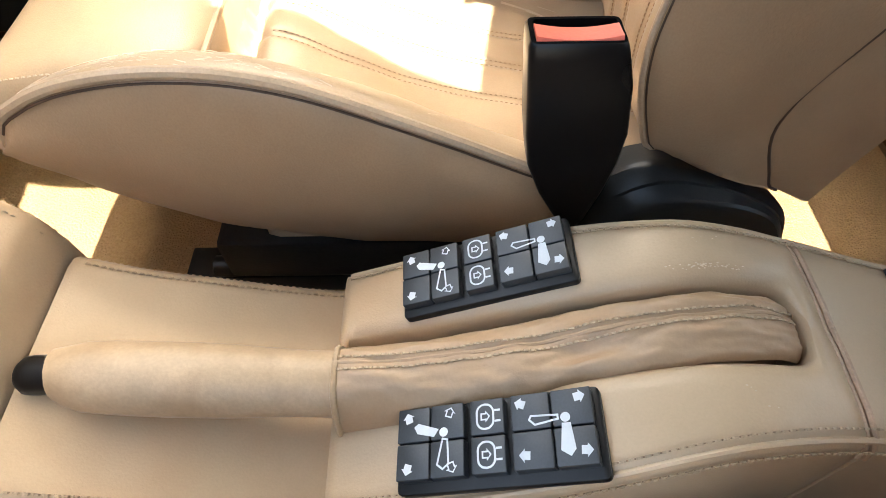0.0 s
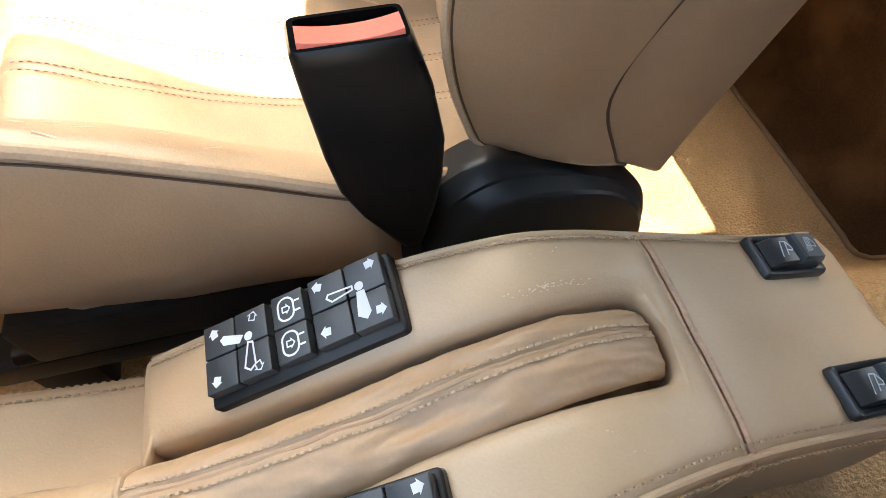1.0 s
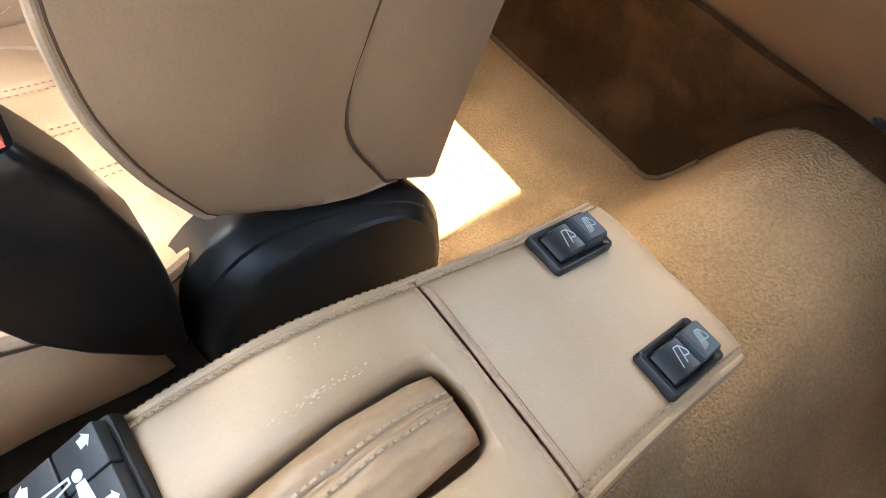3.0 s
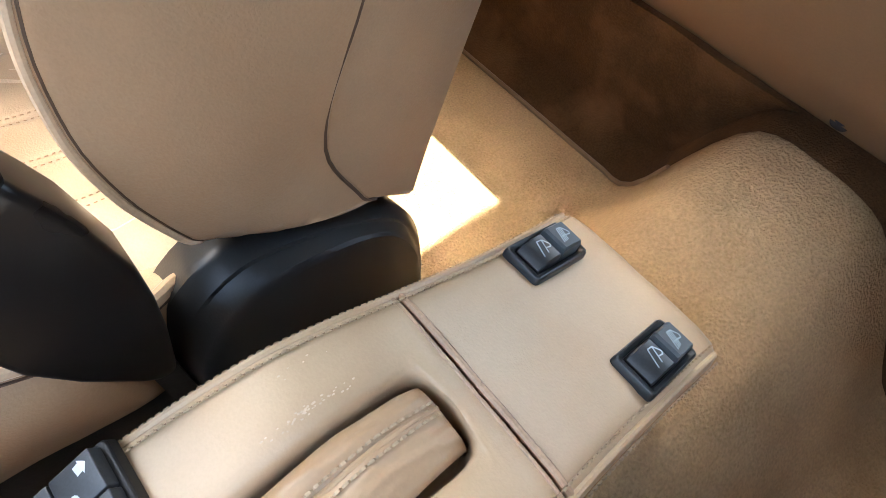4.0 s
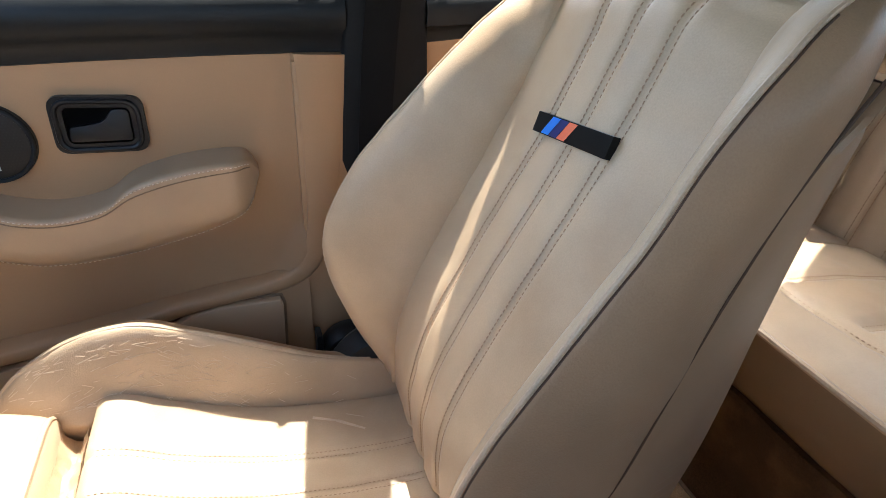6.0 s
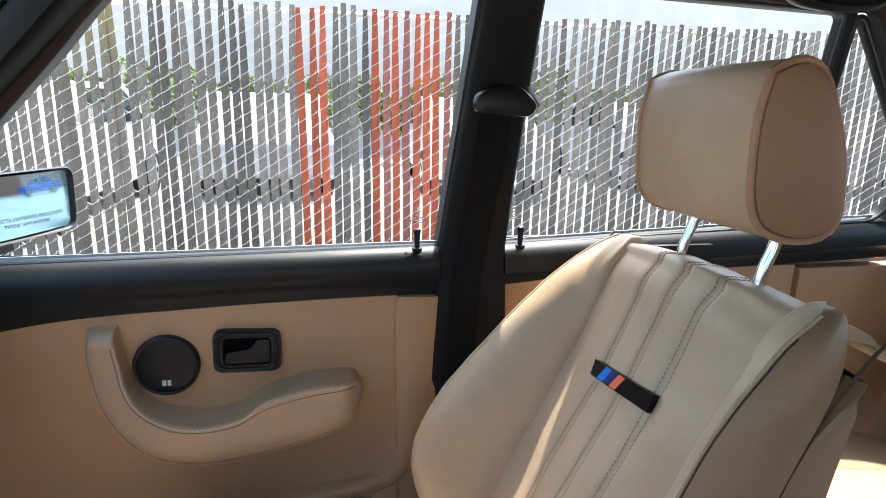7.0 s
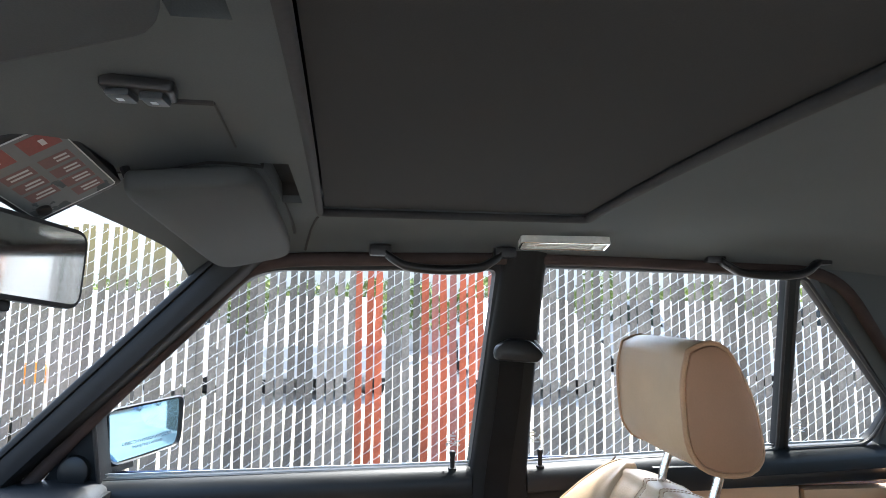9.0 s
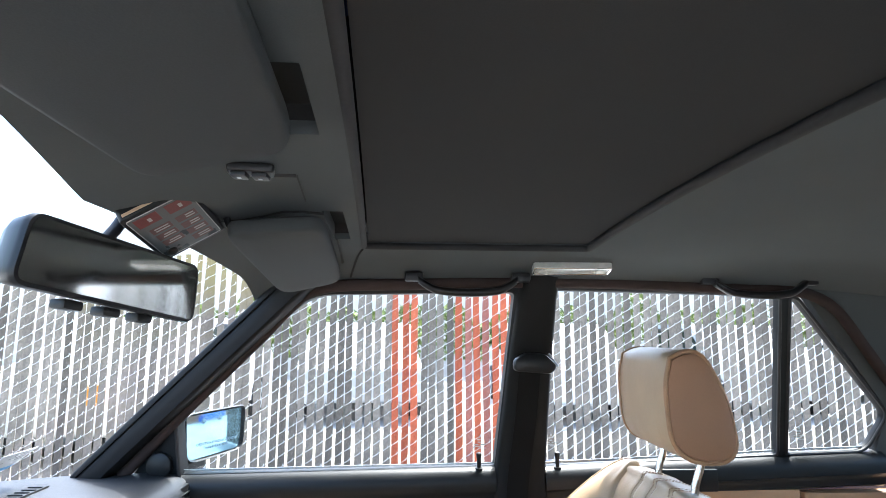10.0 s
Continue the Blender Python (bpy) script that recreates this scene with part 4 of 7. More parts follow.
            pp = ring(q, 4)
            secs.append([tuple(Vector(p) + Vector((0, sg * leather_fold(p[0], p[1], p[2], 1.5), leather_fold(p[0] + 3, p[1], p[2], 0.8)))) for p in pp])
            crest.append((x, SC + sg * (min(0.2265, 0.236 - tuck) if sg < 0 else 0.180), zc - 0.002))
        b = part("cushion_bolster", loft(secs), "leather", st, "tan leather side bolster" if sg < 0 else "cracked tan leather side bolster", sharp=75)
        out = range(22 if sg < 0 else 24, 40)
        # outer lanes take the darkened copy, as shade on that side
        shade_lanes(b, "leather_shaded", out, 48)
        front = [(-0.588, SC + sg * 0.2255, 0.524)] if sg < 0 else []
        part("piping", tube(spline(front + crest[:-6], 120), 0.0045, 8), "pipe", b)
        # dark tube drawn as the shadow line below the piping
        part("piping_shadow", tube([(x, y + sg * 0.0040, z - 0.0054) for x, y, z in crest[3:-6]], 0.0010, 6), "seam_shadow", b)
        if sg < 0:
            cr = bmesh.new()
            rng = random.Random(8)
            for i in range(260):
                i0 = max(1, min(len(secs) - 4, int(abs(rng.gauss(0.0, 0.20)) * len(secs)) + 2))
                top_z = max(p[2] for p in secs[i0])
                js = [j for j in range(1, 46) if secs[i0][j][2] > top_z - 0.016 and sg * (secs[i0][j][1] - SC) < 0.221]
                j = rng.choice(js)
                p = Vector(secs[i0][j])
                q = p.lerp(Vector(secs[i0 + 1][j + rng.choice((-1, 0, 0, 1))]), rng.uniform(0.2, 0.9))
                w = (q - p).cross(Vector((0, 0, 1))).normalized() * rng.uniform(0.0002, 0.0006)
                up_ = Vector((0, 0, 0.0010))
                cr.faces.new([cr.verts.new(v) for v in (p - w + up_, p + w + up_, q + w + up_, q - w + up_)])
            part("crack", cr, "scuff_pale", b, "pale cracks along the worn crest", smooth=False)
        else:
            # cracked finish: short raised lines
            cr = bmesh.new()
            rng = random.Random(5)
            for i in range(240):
                u = rng.gauss(0.42, 0.16)
                iy = int(6 + rng.random() * 15)
                i0 = max(2, min(len(secs) - 4, int(len(secs) * u)))
                p = Vector(secs[i0][iy])
                q = Vector(secs[i0 + rng.choice((1, 1, 2))][iy + rng.choice((-1, 0, 1, 1))])
                n = Vector((0, -0.8, 0.6))
                t = (q - p)
                w = t.cross(n).normalized() * 0.0004
                a = p + n * 0.0012
                e = p + t * rng.uniform(0.4, 1) + n * 0.0012
                cr.faces.new([cr.verts.new(v) for v in (a - w, a + w, e + w, e - w)])
            part("crack", cr, "scuff", b, "pale cracks in the leather", smooth=False)
    # backrest middle with its three double seams
    bw = 0.150
    lanes = (-0.050, 0.003, 0.056)
    def bmid(u, v):
        dy = -bw + 2 * bw * v
        f_ = max(0.0, min(1.0, (u - 0.80) / 0.13))
        dy *= 1 + 0.05 * f_ * f_ * (3 - 2 * f_)
        z = 0.425 + 0.560 * min(u, 0.93) / 0.93
        x = back_front(min(z, 0.975))
        if u > 0.93:
            a = (u - 0.93) / 0.07
            x += 0.080 * math.sin(a * math.pi / 2)
            z = 0.985 - 0.034 * (1 - math.cos(a * math.pi / 2))
        lane = min(abs(-bw + 2 * bw * v - l) for l in lanes)
        d = 0.0045 * math.exp(-(lane / 0.006) ** 2)
        x += d - 0.007 * math.cos(dy / bw * math.pi / 2) + leather_fold(x, dy, z)
        z -= 0.012 * min(1.5, (dy / bw) ** 2) * max(0, (z - 0.9) / 0.1)
        return (x, SC + dy, z)
    bk = part("backrest", thicken(sheet(bmid, 90, 80), (0.022, 0, -0.018)), "leather", st, "tan leather backrest with three stitched channels", sharp=65)
    rows = []
    for l in lanes:
        for o in (-0.005, 0.005):
            rows.append(stitches([bmid(u, (l + o + bw) / (2 * bw)) for u in np.linspace(0.02, 0.985, 70)], 0.0056, 0.0046, 0.0006, (-1, 0, 0.3)))
    part("stitching", joined(*rows), "thread_dark", bk)
    # emblem: black bar with three slanted stripes
    bz = 0.837
    ax_n = Vector((-0.966, 0, 0.26))
    ax_u = Vector((0.26, 0, 0.966))
    def bar(y0, y1, sl, h, off0, off1, bev=0.0006):
        c = Vector((back_front(bz) - 0.0080, 0, bz + 0.004))
        bm = bmesh.new()
        poly = [(y0 - sl, -h), (y1 - sl, -h), (y1 + sl, h), (y0 + sl, h)]
        rows_ = []
        for off in (off0, off1):
            rows_.append([tuple(Vector((0, y, 0)) + c + ax_u * (w + 0.12 * (0.384 - y)) + ax_n * off) for y, w in poly])
        bm.free()
        return loft(rows_)
    em = part("emblem", bar(0.322, 0.446, 0.0, 0.0105, -0.006, 0.0025), "buckle", st, "black badge with blue and orange stripes")
    for k, mt in enumerate(("blue", "navy", "orange")):
        part("stripe", bar(0.410 - 0.0145 * k, 0.4235 - 0.0145 * k, -0.006, 0.0095, 0.002, 0.0029), mt, em)
    # back bolsters, side facing, shell
    def foot(x, z, sg=-1):
        return max(z, 0.500 - 0.42 * (max(x, -0.10) + 0.097)) if sg < 0 else max(z, 0.425)
    zs = list(np.linspace(0.430, 0.90, 44)) + list(0.90 + 0.078 * np.sin(np.linspace(0, math.pi / 2, 14)))[1:]
    for sg in (-1, 1):
        secs, seam = [], []
        for z in zs:
            xc, xb, xs_ = back_front(z), back_crest(z), back_seam(z)
            if sg > 0:
                xb = far_crest(z)
            else:
                q_ = max(0.0, min(1.0, (z - 0.82) / 0.11))
                xb -= 0.020 * q_ * q_ * (3 - 2 * q_)
            xb = min(xb, xs_ - 0.006)
            inn = 0.142
            prof = [(inn, xc + 0.045), (inn, xc - 0.004), (0.158, xc + (xb - xc) * 0.45), (0.176, xc + (xb - xc) * 0.85), (0.196, xb - 0.001), (0.210, xb + 0.004), (0.217, xb + 0.016),
                    (0.2235, (xb * 0.5 + xs_ * 0.5)), (0.2175, xs_ - 0.003), (0.2135, xs_ + 0.003), (0.17, xs_ + 0.004)]
            if sg < 0:
                # flat inner face up to a crisp piped edge
                prof[2:7] = [(0.160, xc + (xb - xc) * 0.34), (0.180, xc + (xb - xc) * 0.68), (0.199, xb + 0.004), (0.2095, xb + 0.001), (0.2150, xb + 0.010)]
            s_ = max(0.0, min(1.0, (z - 0.905) / 0.073))
            f_ = 0.22 + 0.78 * math.sqrt(1 - s_ * s_)
            mx = (xb + xs_) / 2 + 0.01
            prof = [(0.166 + (dy - 0.166) * f_, mx + (x - mx) * f_) for dy, x in prof]
            lift = (0.016 if sg < 0 else 0.004) * max(0.0, min(1.0, (z - 0.86) / 0.118))
            q = [(x, SC + sg * dy, z + lift) for dy, x in prof]
            secs.append([(p[0] + leather_fold(p[0], p[1], p[2], 0.5 if sg < 0 else 1.4), p[1] + sg * leather_fold(p[0], p[1] + 5, p[2], 0.5), foot(p[0], p[2], sg)) for p in ring(q, 4)])
            seam.append((xs_ - 0.001, SC + sg * 0.2165, foot(xs_, z, sg)))
        b = part("back_bolster", loft(secs), "leather", st, "tan leather backrest bolster", sharp=75)
        # shade on the outer side, put in by the darkened leather
        shade_lanes(b, "leather_shaded", range(20, 38), 44)
        crest = [tuple(Vector(sec[20]) + Vector((-0.0006, sg * 0.0008, 0))) for sec in secs if sec[20][2] > (0.500 if sg < 0 else 0.43)]
        bottom = [(x, SC + sg * 0.214, foot(x, 0) + 0.002) for x in (-0.07, -0.04, -0.01, 0.012)]
        part("piping", tube(spline(crest[:-2], 130), 0.0023, 8), "pipe", b)
        # thin dark tube for the crease shadow beside the piping
        part("piping_shadow", tube([(x + 0.0036, y + sg * 0.0018, z) for x, y, z in crest[2:-5]], 0.0009, 6), "seam_shadow", b)
        part("seam_cord", tube(seam, 0.0015, 6), "seam_shadow", b)
        part("bottom_seam", stitches([(-0.095, SC + sg * 0.212, foot(-0.095, 0) + 0.002), *bottom], 0.007, 0.005, 0.0009, (0, sg, -0.2)), "thread", b)
    # shell: side and rear panels of the backrest
    secs = []
    for z in zs:
        a, r = back_seam(z), back_rear(z)
        r = max(r, a + 0.012)
        k = back_corner(z)
        prof = [(-0.200, a - 0.006), (-0.2150, a - 0.001), (-0.2165, a + 0.006), (-k - 0.004, r - 0.010), (-k + 0.004, r - 0.001), (-k + 0.02, r + 0.003), (k - 0.02, r + 0.003), (k - 0.004, r - 0.001), (k + 0.004, r - 0.010), (0.2165, a + 0.006), (0.2150, a - 0.001), (0.200, a - 0.006), (0.16, a + 0.055), (-0.16, a + 0.055)]
        s_ = max(0.0, min(1.0, (z - 0.885) / 0.093))
        f_ = 0.40 + 0.60 * math.sqrt(1 - s_ * s_)
        mx = a + 0.012
        prof = [(dy * (0.86 + 0.14 * f_), mx + (x - mx) * f_) for dy, x in prof]
        secs.append([(x, SC + dy, foot(x, z) if z < 0.5 else z - 0.042 * s_) for dy, x in prof])
    part("back_shell", loft(secs), "leather_shaded", st, "smooth tan back shell", sharp=45)
    part("frame_bar", box((-0.03, SC - 0.18, 0.36), (0.02, SC + 0.18, 0.44), 0.01), "steel", st)
    # recliner covers
    for sg in (-1, 1):
        rim = spline([(-0.168, 0.30), (-0.164, 0.413), (-0.151, 0.449), (-0.125, 0.475), (-0.098, 0.485), (-0.051, 0.472), (-0.01, 0.452), (0.030, 0.427), (0.053, 0.380), (0.064, 0.30)], 40)
        inner = spline([(-0.150, 0.30), (-0.148, 0.400), (-0.140, 0.425), (-0.114, 0.456), (-0.082, 0.469), (-0.047, 0.466), (-0.018, 0.458), (0.005, 0.443), (0.021, 0.419), (0.032, 0.385), (0.036, 0.30)], 40)
        secs = []
        for w, dy, dz in ((0.0, 0.180, -0.01), (0.0, 0.205, -0.002), (0.0, 0.2125, 0.0), (0.12, 0.2155, 0.0015), (0.45, 0.2265, 0.002), (0.50, 0.2275, 0.0), (0.9, 0.2400, 0.001), (1.0, 0.2425, -0.001)):
            secs.append([(p[0] * (1 - w) + q[0] * w, SC + sg * dy, p[1] * (1 - w) + q[1] * w + dz) for p, q in zip(rim, inner)])
        secs.append([(-0.06 + (x + 0.06) * 0.96, SC + sg * 0.2435, 0.30 + (z - 0.30) * 0.97) for x, y, z in secs[-1]])
        part("recliner_cover", loft(secs), "cover_black", st, "black plastic hinge cover with a stepped rim", sharp=35)
    # rails and frame below
    for y in (SC - 0.17, SC + 0.17):
        rl = part("seat_rail", box((-0.56, y - 0.022, 0.255), (0.02, y + 0.022, 0.285), 0.004), "steel", st, "black steel seat rail")
        part("rail_foot", box((-0.54, y - 0.016, 0.19), (-0.48, y + 0.016, 0.256), 0.004), "steel", rl)
        part("rail_foot", box((-0.06, y - 0.016, 0.19), (0.0, y + 0.016, 0.256), 0.004), "steel", rl)
    part("motor_housing", joined(box((-0.46, SC - 0.15, 0.27), (-0.30, SC + 0.15, 0.345), 0.01), tube([(-0.52, SC - 0.185, 0.30), (-0.34, SC - 0.185, 0.30)], 0.012, 10), box((-0.5, SC - 0.2, 0.3), (-0.05, SC - 0.16, 0.36), 0.006)), "steel", st, "black seat motor and linkage")
    # head restraint
    prof = [(0.118, 1.188), (0.136, 1.197), (0.155, 1.199), (0.172, 1.190), (0.190, 1.160), (0.207, 1.118), (0.216, 1.070), (0.216, 1.050), (0.204, 1.034), (0.180, 1.029), (0.155, 1.031), (0.130, 1.042), (0.116, 1.064), (0.111, 1.10), (0.110, 1.15)]
    prof = spline(prof + [prof[0]], 40)[:-1]
    cx, cz = 0.163, 1.115
    secs = []
    for dy, sc_ in ((-0.100, 0.90), (-0.098, 0.975), (-0.094, 1.0), (-0.05, 1.012), (0, 1.016), (0.05, 1.012), (0.102, 1.0), (0.106, 0.975), (0.108, 0.90)):
        secs.append([(cx + (x - cx) * sc_, 0.386 + dy, cz + (z - cz) * sc_ + 0.0) for x, z in prof])
    hr = part("head_restraint", loft(secs), "leather", st, "tan leather head restraint on chrome posts", sharp=60)
    for sg in (-1, 1):
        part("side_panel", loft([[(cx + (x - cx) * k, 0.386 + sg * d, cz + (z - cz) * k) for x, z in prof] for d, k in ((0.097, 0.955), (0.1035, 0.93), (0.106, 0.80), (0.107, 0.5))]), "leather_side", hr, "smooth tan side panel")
        part("piping", tube([(cx + (x - cx) * 0.985, 0.386 + sg * 0.099, cz + (z - cz) * 0.985) for x, z in prof], 0.0036, 8, closed=True), "pipe_mid", hr)
        y = 0.374 + sg * 0.066
        part("post", tube(spline([(0.172, y, 1.045), (0.168, y, 1.02), (0.158, y, 0.99), (0.152, y, 0.93)], 12), 0.0062, 12), "chrome", hr, "chrome post")
    return st


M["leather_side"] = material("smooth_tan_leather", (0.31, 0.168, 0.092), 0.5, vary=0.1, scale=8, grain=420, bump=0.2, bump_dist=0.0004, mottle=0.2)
M["pipe_mid"] = material("brown_tan_piping", (0.40, 0.235, 0.13), 0.5, vary=0.2, scale=30, grain=500)
seat = build_seat()
driver_seat = copy_thing(seat, pose(-0.20, -SC, 0.20))
driver_seat.name = "driver_seat"
tagged(driver_seat, "tan leather sport seat behind the steering position", "car seat")

# ---- centre console ----
con_top = curve1([(-0.348, 0.452), (-0.30, 0.470), (-0.242, 0.494), (-0.186, 0.516), (-0.15, 0.528), (-0.12, 0.534), (-0.085, 0.531), (-0.043, 0.519), (0.034, 0.489), (0.116, 0.462)])
con_half = curve1([(-0.348, 0.088), (-0.30, 0.089), (-0.20, 0.086), (-0.12, 0.076), (-0.05, 0.0695), (0.04, 0.0690), (0.116, 0.0715)])


def build_console():
    c = thing("centre_console", (-0.12, 0, 0.33), "tan leather console with stitched edges between the seats", "centre console")

    def section(x, inset=0.0):
        w, t = con_half(x) - inset, con_top(x) - inset * 0.6
        if -0.345 < x < -0.088:
            ws = 0.0245
        elif x < -0.060 and x >= -0.088:
            ws = 0.0245 * max(0, 1 - ((x + 0.088) / 0.028) ** 4) ** 0.25
        else:
            ws = 0.0
        dep = 0.035 if ws > 0.002 else 0.0
        half = [(0, t - dep), (max(ws - 0.004, ws * 0.8), t - dep), (ws, t - dep * 0.6), (ws + 0.001, t - dep * 0.16), (ws + 0.005, t - dep * 0.03), (ws + 0.010 + 0.004, t + 0.0008), (0.048, t), (w - 0.016, t - 0.0008), (w - 0.007, t - 0.003), (w - 0.002, t - 0.008), (w, t - 0.018), (w + 0.004, t - 0.09), (w + 0.006, 0.30)]
        ys = [(y, z) for y, z in half]
        return [(x, -y, z) for y, z in ys[::-1]] + [(x, y, z) for y, z in ys[1:]]
    xs = list(np.linspace(-0.346, -0.09, 44)) + list(np.linspace(-0.088, -0.059, 14)) + [-0.055, -0.0465]
    body = loft([section(xs[0], 0.006)] + [section(x) for x in xs] + [section(-0.0452, 0.003)], closed=False)
    part("front_cover", body, "console", c, "tan leather cover with a slot for the brake lever", sharp=75)
    xs = [-0.0428] + list(np.linspace(-0.041, 0.106, 24))
    rear = [section(-0.0438, 0.003)] + [section(x) for x in xs] + [section(0.110, 0.0012), section(0.1135, 0.0035), section(0.1155, 0.0070), section(0.1162, 0.012)]
    part("rear_cover", loft(rear, closed=False), "console", c, "tan leather rear cover, creased", sharp=75)
    end = [(x, y, z) for x, y, z in rear[-1]]
    bm = bmesh.new()
    bm.faces.new([bm.verts.new(p) for p in end])
    part("end_panel", bm, "console", c, smooth=False)
    part("joint", box((-0.0462, -0.066, 0.40), (-0.0428, 0.066, 0.510), 0.0), "seam", c, "dark joint between the covers")
    for x, r in ((-0.0418, 0.0024), (-0.0472, 0.0016)):
        row = [(x, y, z - r * 0.55) for x_, y, z in section(x) if z > con_top(x) - 0.02]
        part("rolled_edge", tube(row, r, 8), "console_edge", c, "rubbed rolled leather edge")
    # front wall of the step
    bm = bmesh.new()
    bm.faces.new([bm.verts.new(p) for p in section(-0.346, 0.006)])
    part("step_panel", bm, "console", c, smooth=False)
    # edge seams: welt roll and two stitch rows each side
    for sg in (-1, 1):
        path = [(x, sg * (con_half(x) - 0.0045), con_top(x) - 0.0048) for x in np.linspace(-0.342, 0.106, 50)]
        part("edge_welt", tube(path, 0.0022, 8), "console", c)
        rows = [[(x, sg * (con_half(x) - o), con_top(x) - h) for x in np.linspace(-0.342, 0.108, 50)] for o, h in ((0.0098, 0.0012), (-0.0002, 0.0105))]
        for row, nrm in zip(rows, ((0, sg * 0.3, 1), (0, sg, 0.6))):
            part("needle_line", tube(row, 0.0004, 5), "seam", c)
            part("stitching", stitches([tuple(Vector(q) + Vector(nrm).normalized() * 0.0002) for q in row], 0.0044, 0.0042, 0.00072, nrm), "thread_console", c)
    # worn patches beside the slot
    wp = bmesh.new()
    rng = random.Random(3)
    for cx, cy, n, sx, sy in ((-0.114, 0.0350, 60, 0.010, 0.0011), (-0.108, 0.054, 7, 0.008, 0.003), (-0.105, -0.046, 6, 0.004, 0.006)):
        for i in range(n):
            x, y = rng.gauss(cx, sx), rng.gauss(cy, sy)
            r = rng.uniform(0.0002, 0.00055)
            a = rng.uniform(0, 3)
            if abs(y) < 0.031:
                continue
            wp.faces.new([wp.verts.new((x + r * math.cos(a + k * 1.2566) * 1.7, y + r * math.sin(a + k * 1.2566), con_top(x) + 0.0010)) for k in range(5)])
    part("wear", wp, "scuff", c, "pale rubbed spots", smooth=False)
    part("slot_floor", box((-0.34, -0.022, 0.40), (-0.058, 0.022, 0.425), 0.0), "tyre", c)
    # low front section under the lever, with the raised gear console ahead of it
    low = curve1([(-0.537, 0.487), (-0.50, 0.470), (-0.44, 0.452), (-0.38, 0.436), (-0.346, 0.430)])
    def lsec(x, t, w=0.088):
        half = [(0, t), (w - 0.016, t - 0.0008), (w - 0.007, t - 0.003), (w - 0.002, t - 0.008), (w, t - 0.018), (w + 0.006, 0.25)]
        return [(x, -y, z) for y, z in half[::-1]] + [(x, y, z) for y, z in half[1:]]
    f = thing("front_console", (-0.45, 0, 0.33), "tan leather console section under the brake lever", "centre console")
    part("cover", loft([lsec(x, low(x)) for x in np.linspace(-0.538, -0.344, 20)], closed=False), "console", f, sharp=75)
    part("stitching", joined(*[stitches([(x, sg * (0.088 - o), low(x) - h) for x in np.linspace(-0.53, -0.35, 16)], 0.0050, 0.0041, 0.0008, (0, sg * 0.5, 1)) for sg in (-1, 1) for o, h in ((0.011, 0.0006), (0.0015, 0.010))]), "thread_console", f)
    g = thing("gear_console", (-0.70, 0, 0.33), "tan leather gear lever console with stitched edge", "centre console")
    gt = curve1([(-0.80, 0.575), (-0.62, 0.565), (-0.575, 0.555), (-0.553, 0.538), (-0.5435, 0.515), (-0.5405, 0.488), (-0.5395, 0.45)])
    part("cover", loft([lsec(x, gt(x), 0.092) for x in list(np.linspace(-0.80, -0.58, 8)) + list(np.linspace(-0.575, -0.545, 10)) + [-0.5435, -0.542, -0.5405, -0.54, -0.5395]], closed=False), "console", g, sharp=75)
    part("stitching", joined(*[stitches([(x, sg * (0.092 - o), gt(x) - h) for x in np.linspace(-0.78, -0.543, 24)], 0.0050, 0.0041, 0.0008, (0, sg * 0.5, 1)) for sg in (-1, 1) for o, h in ((0.011, 0.0006), (0.0015, 0.010))]), "thread_console", g)
    return c


build_console()


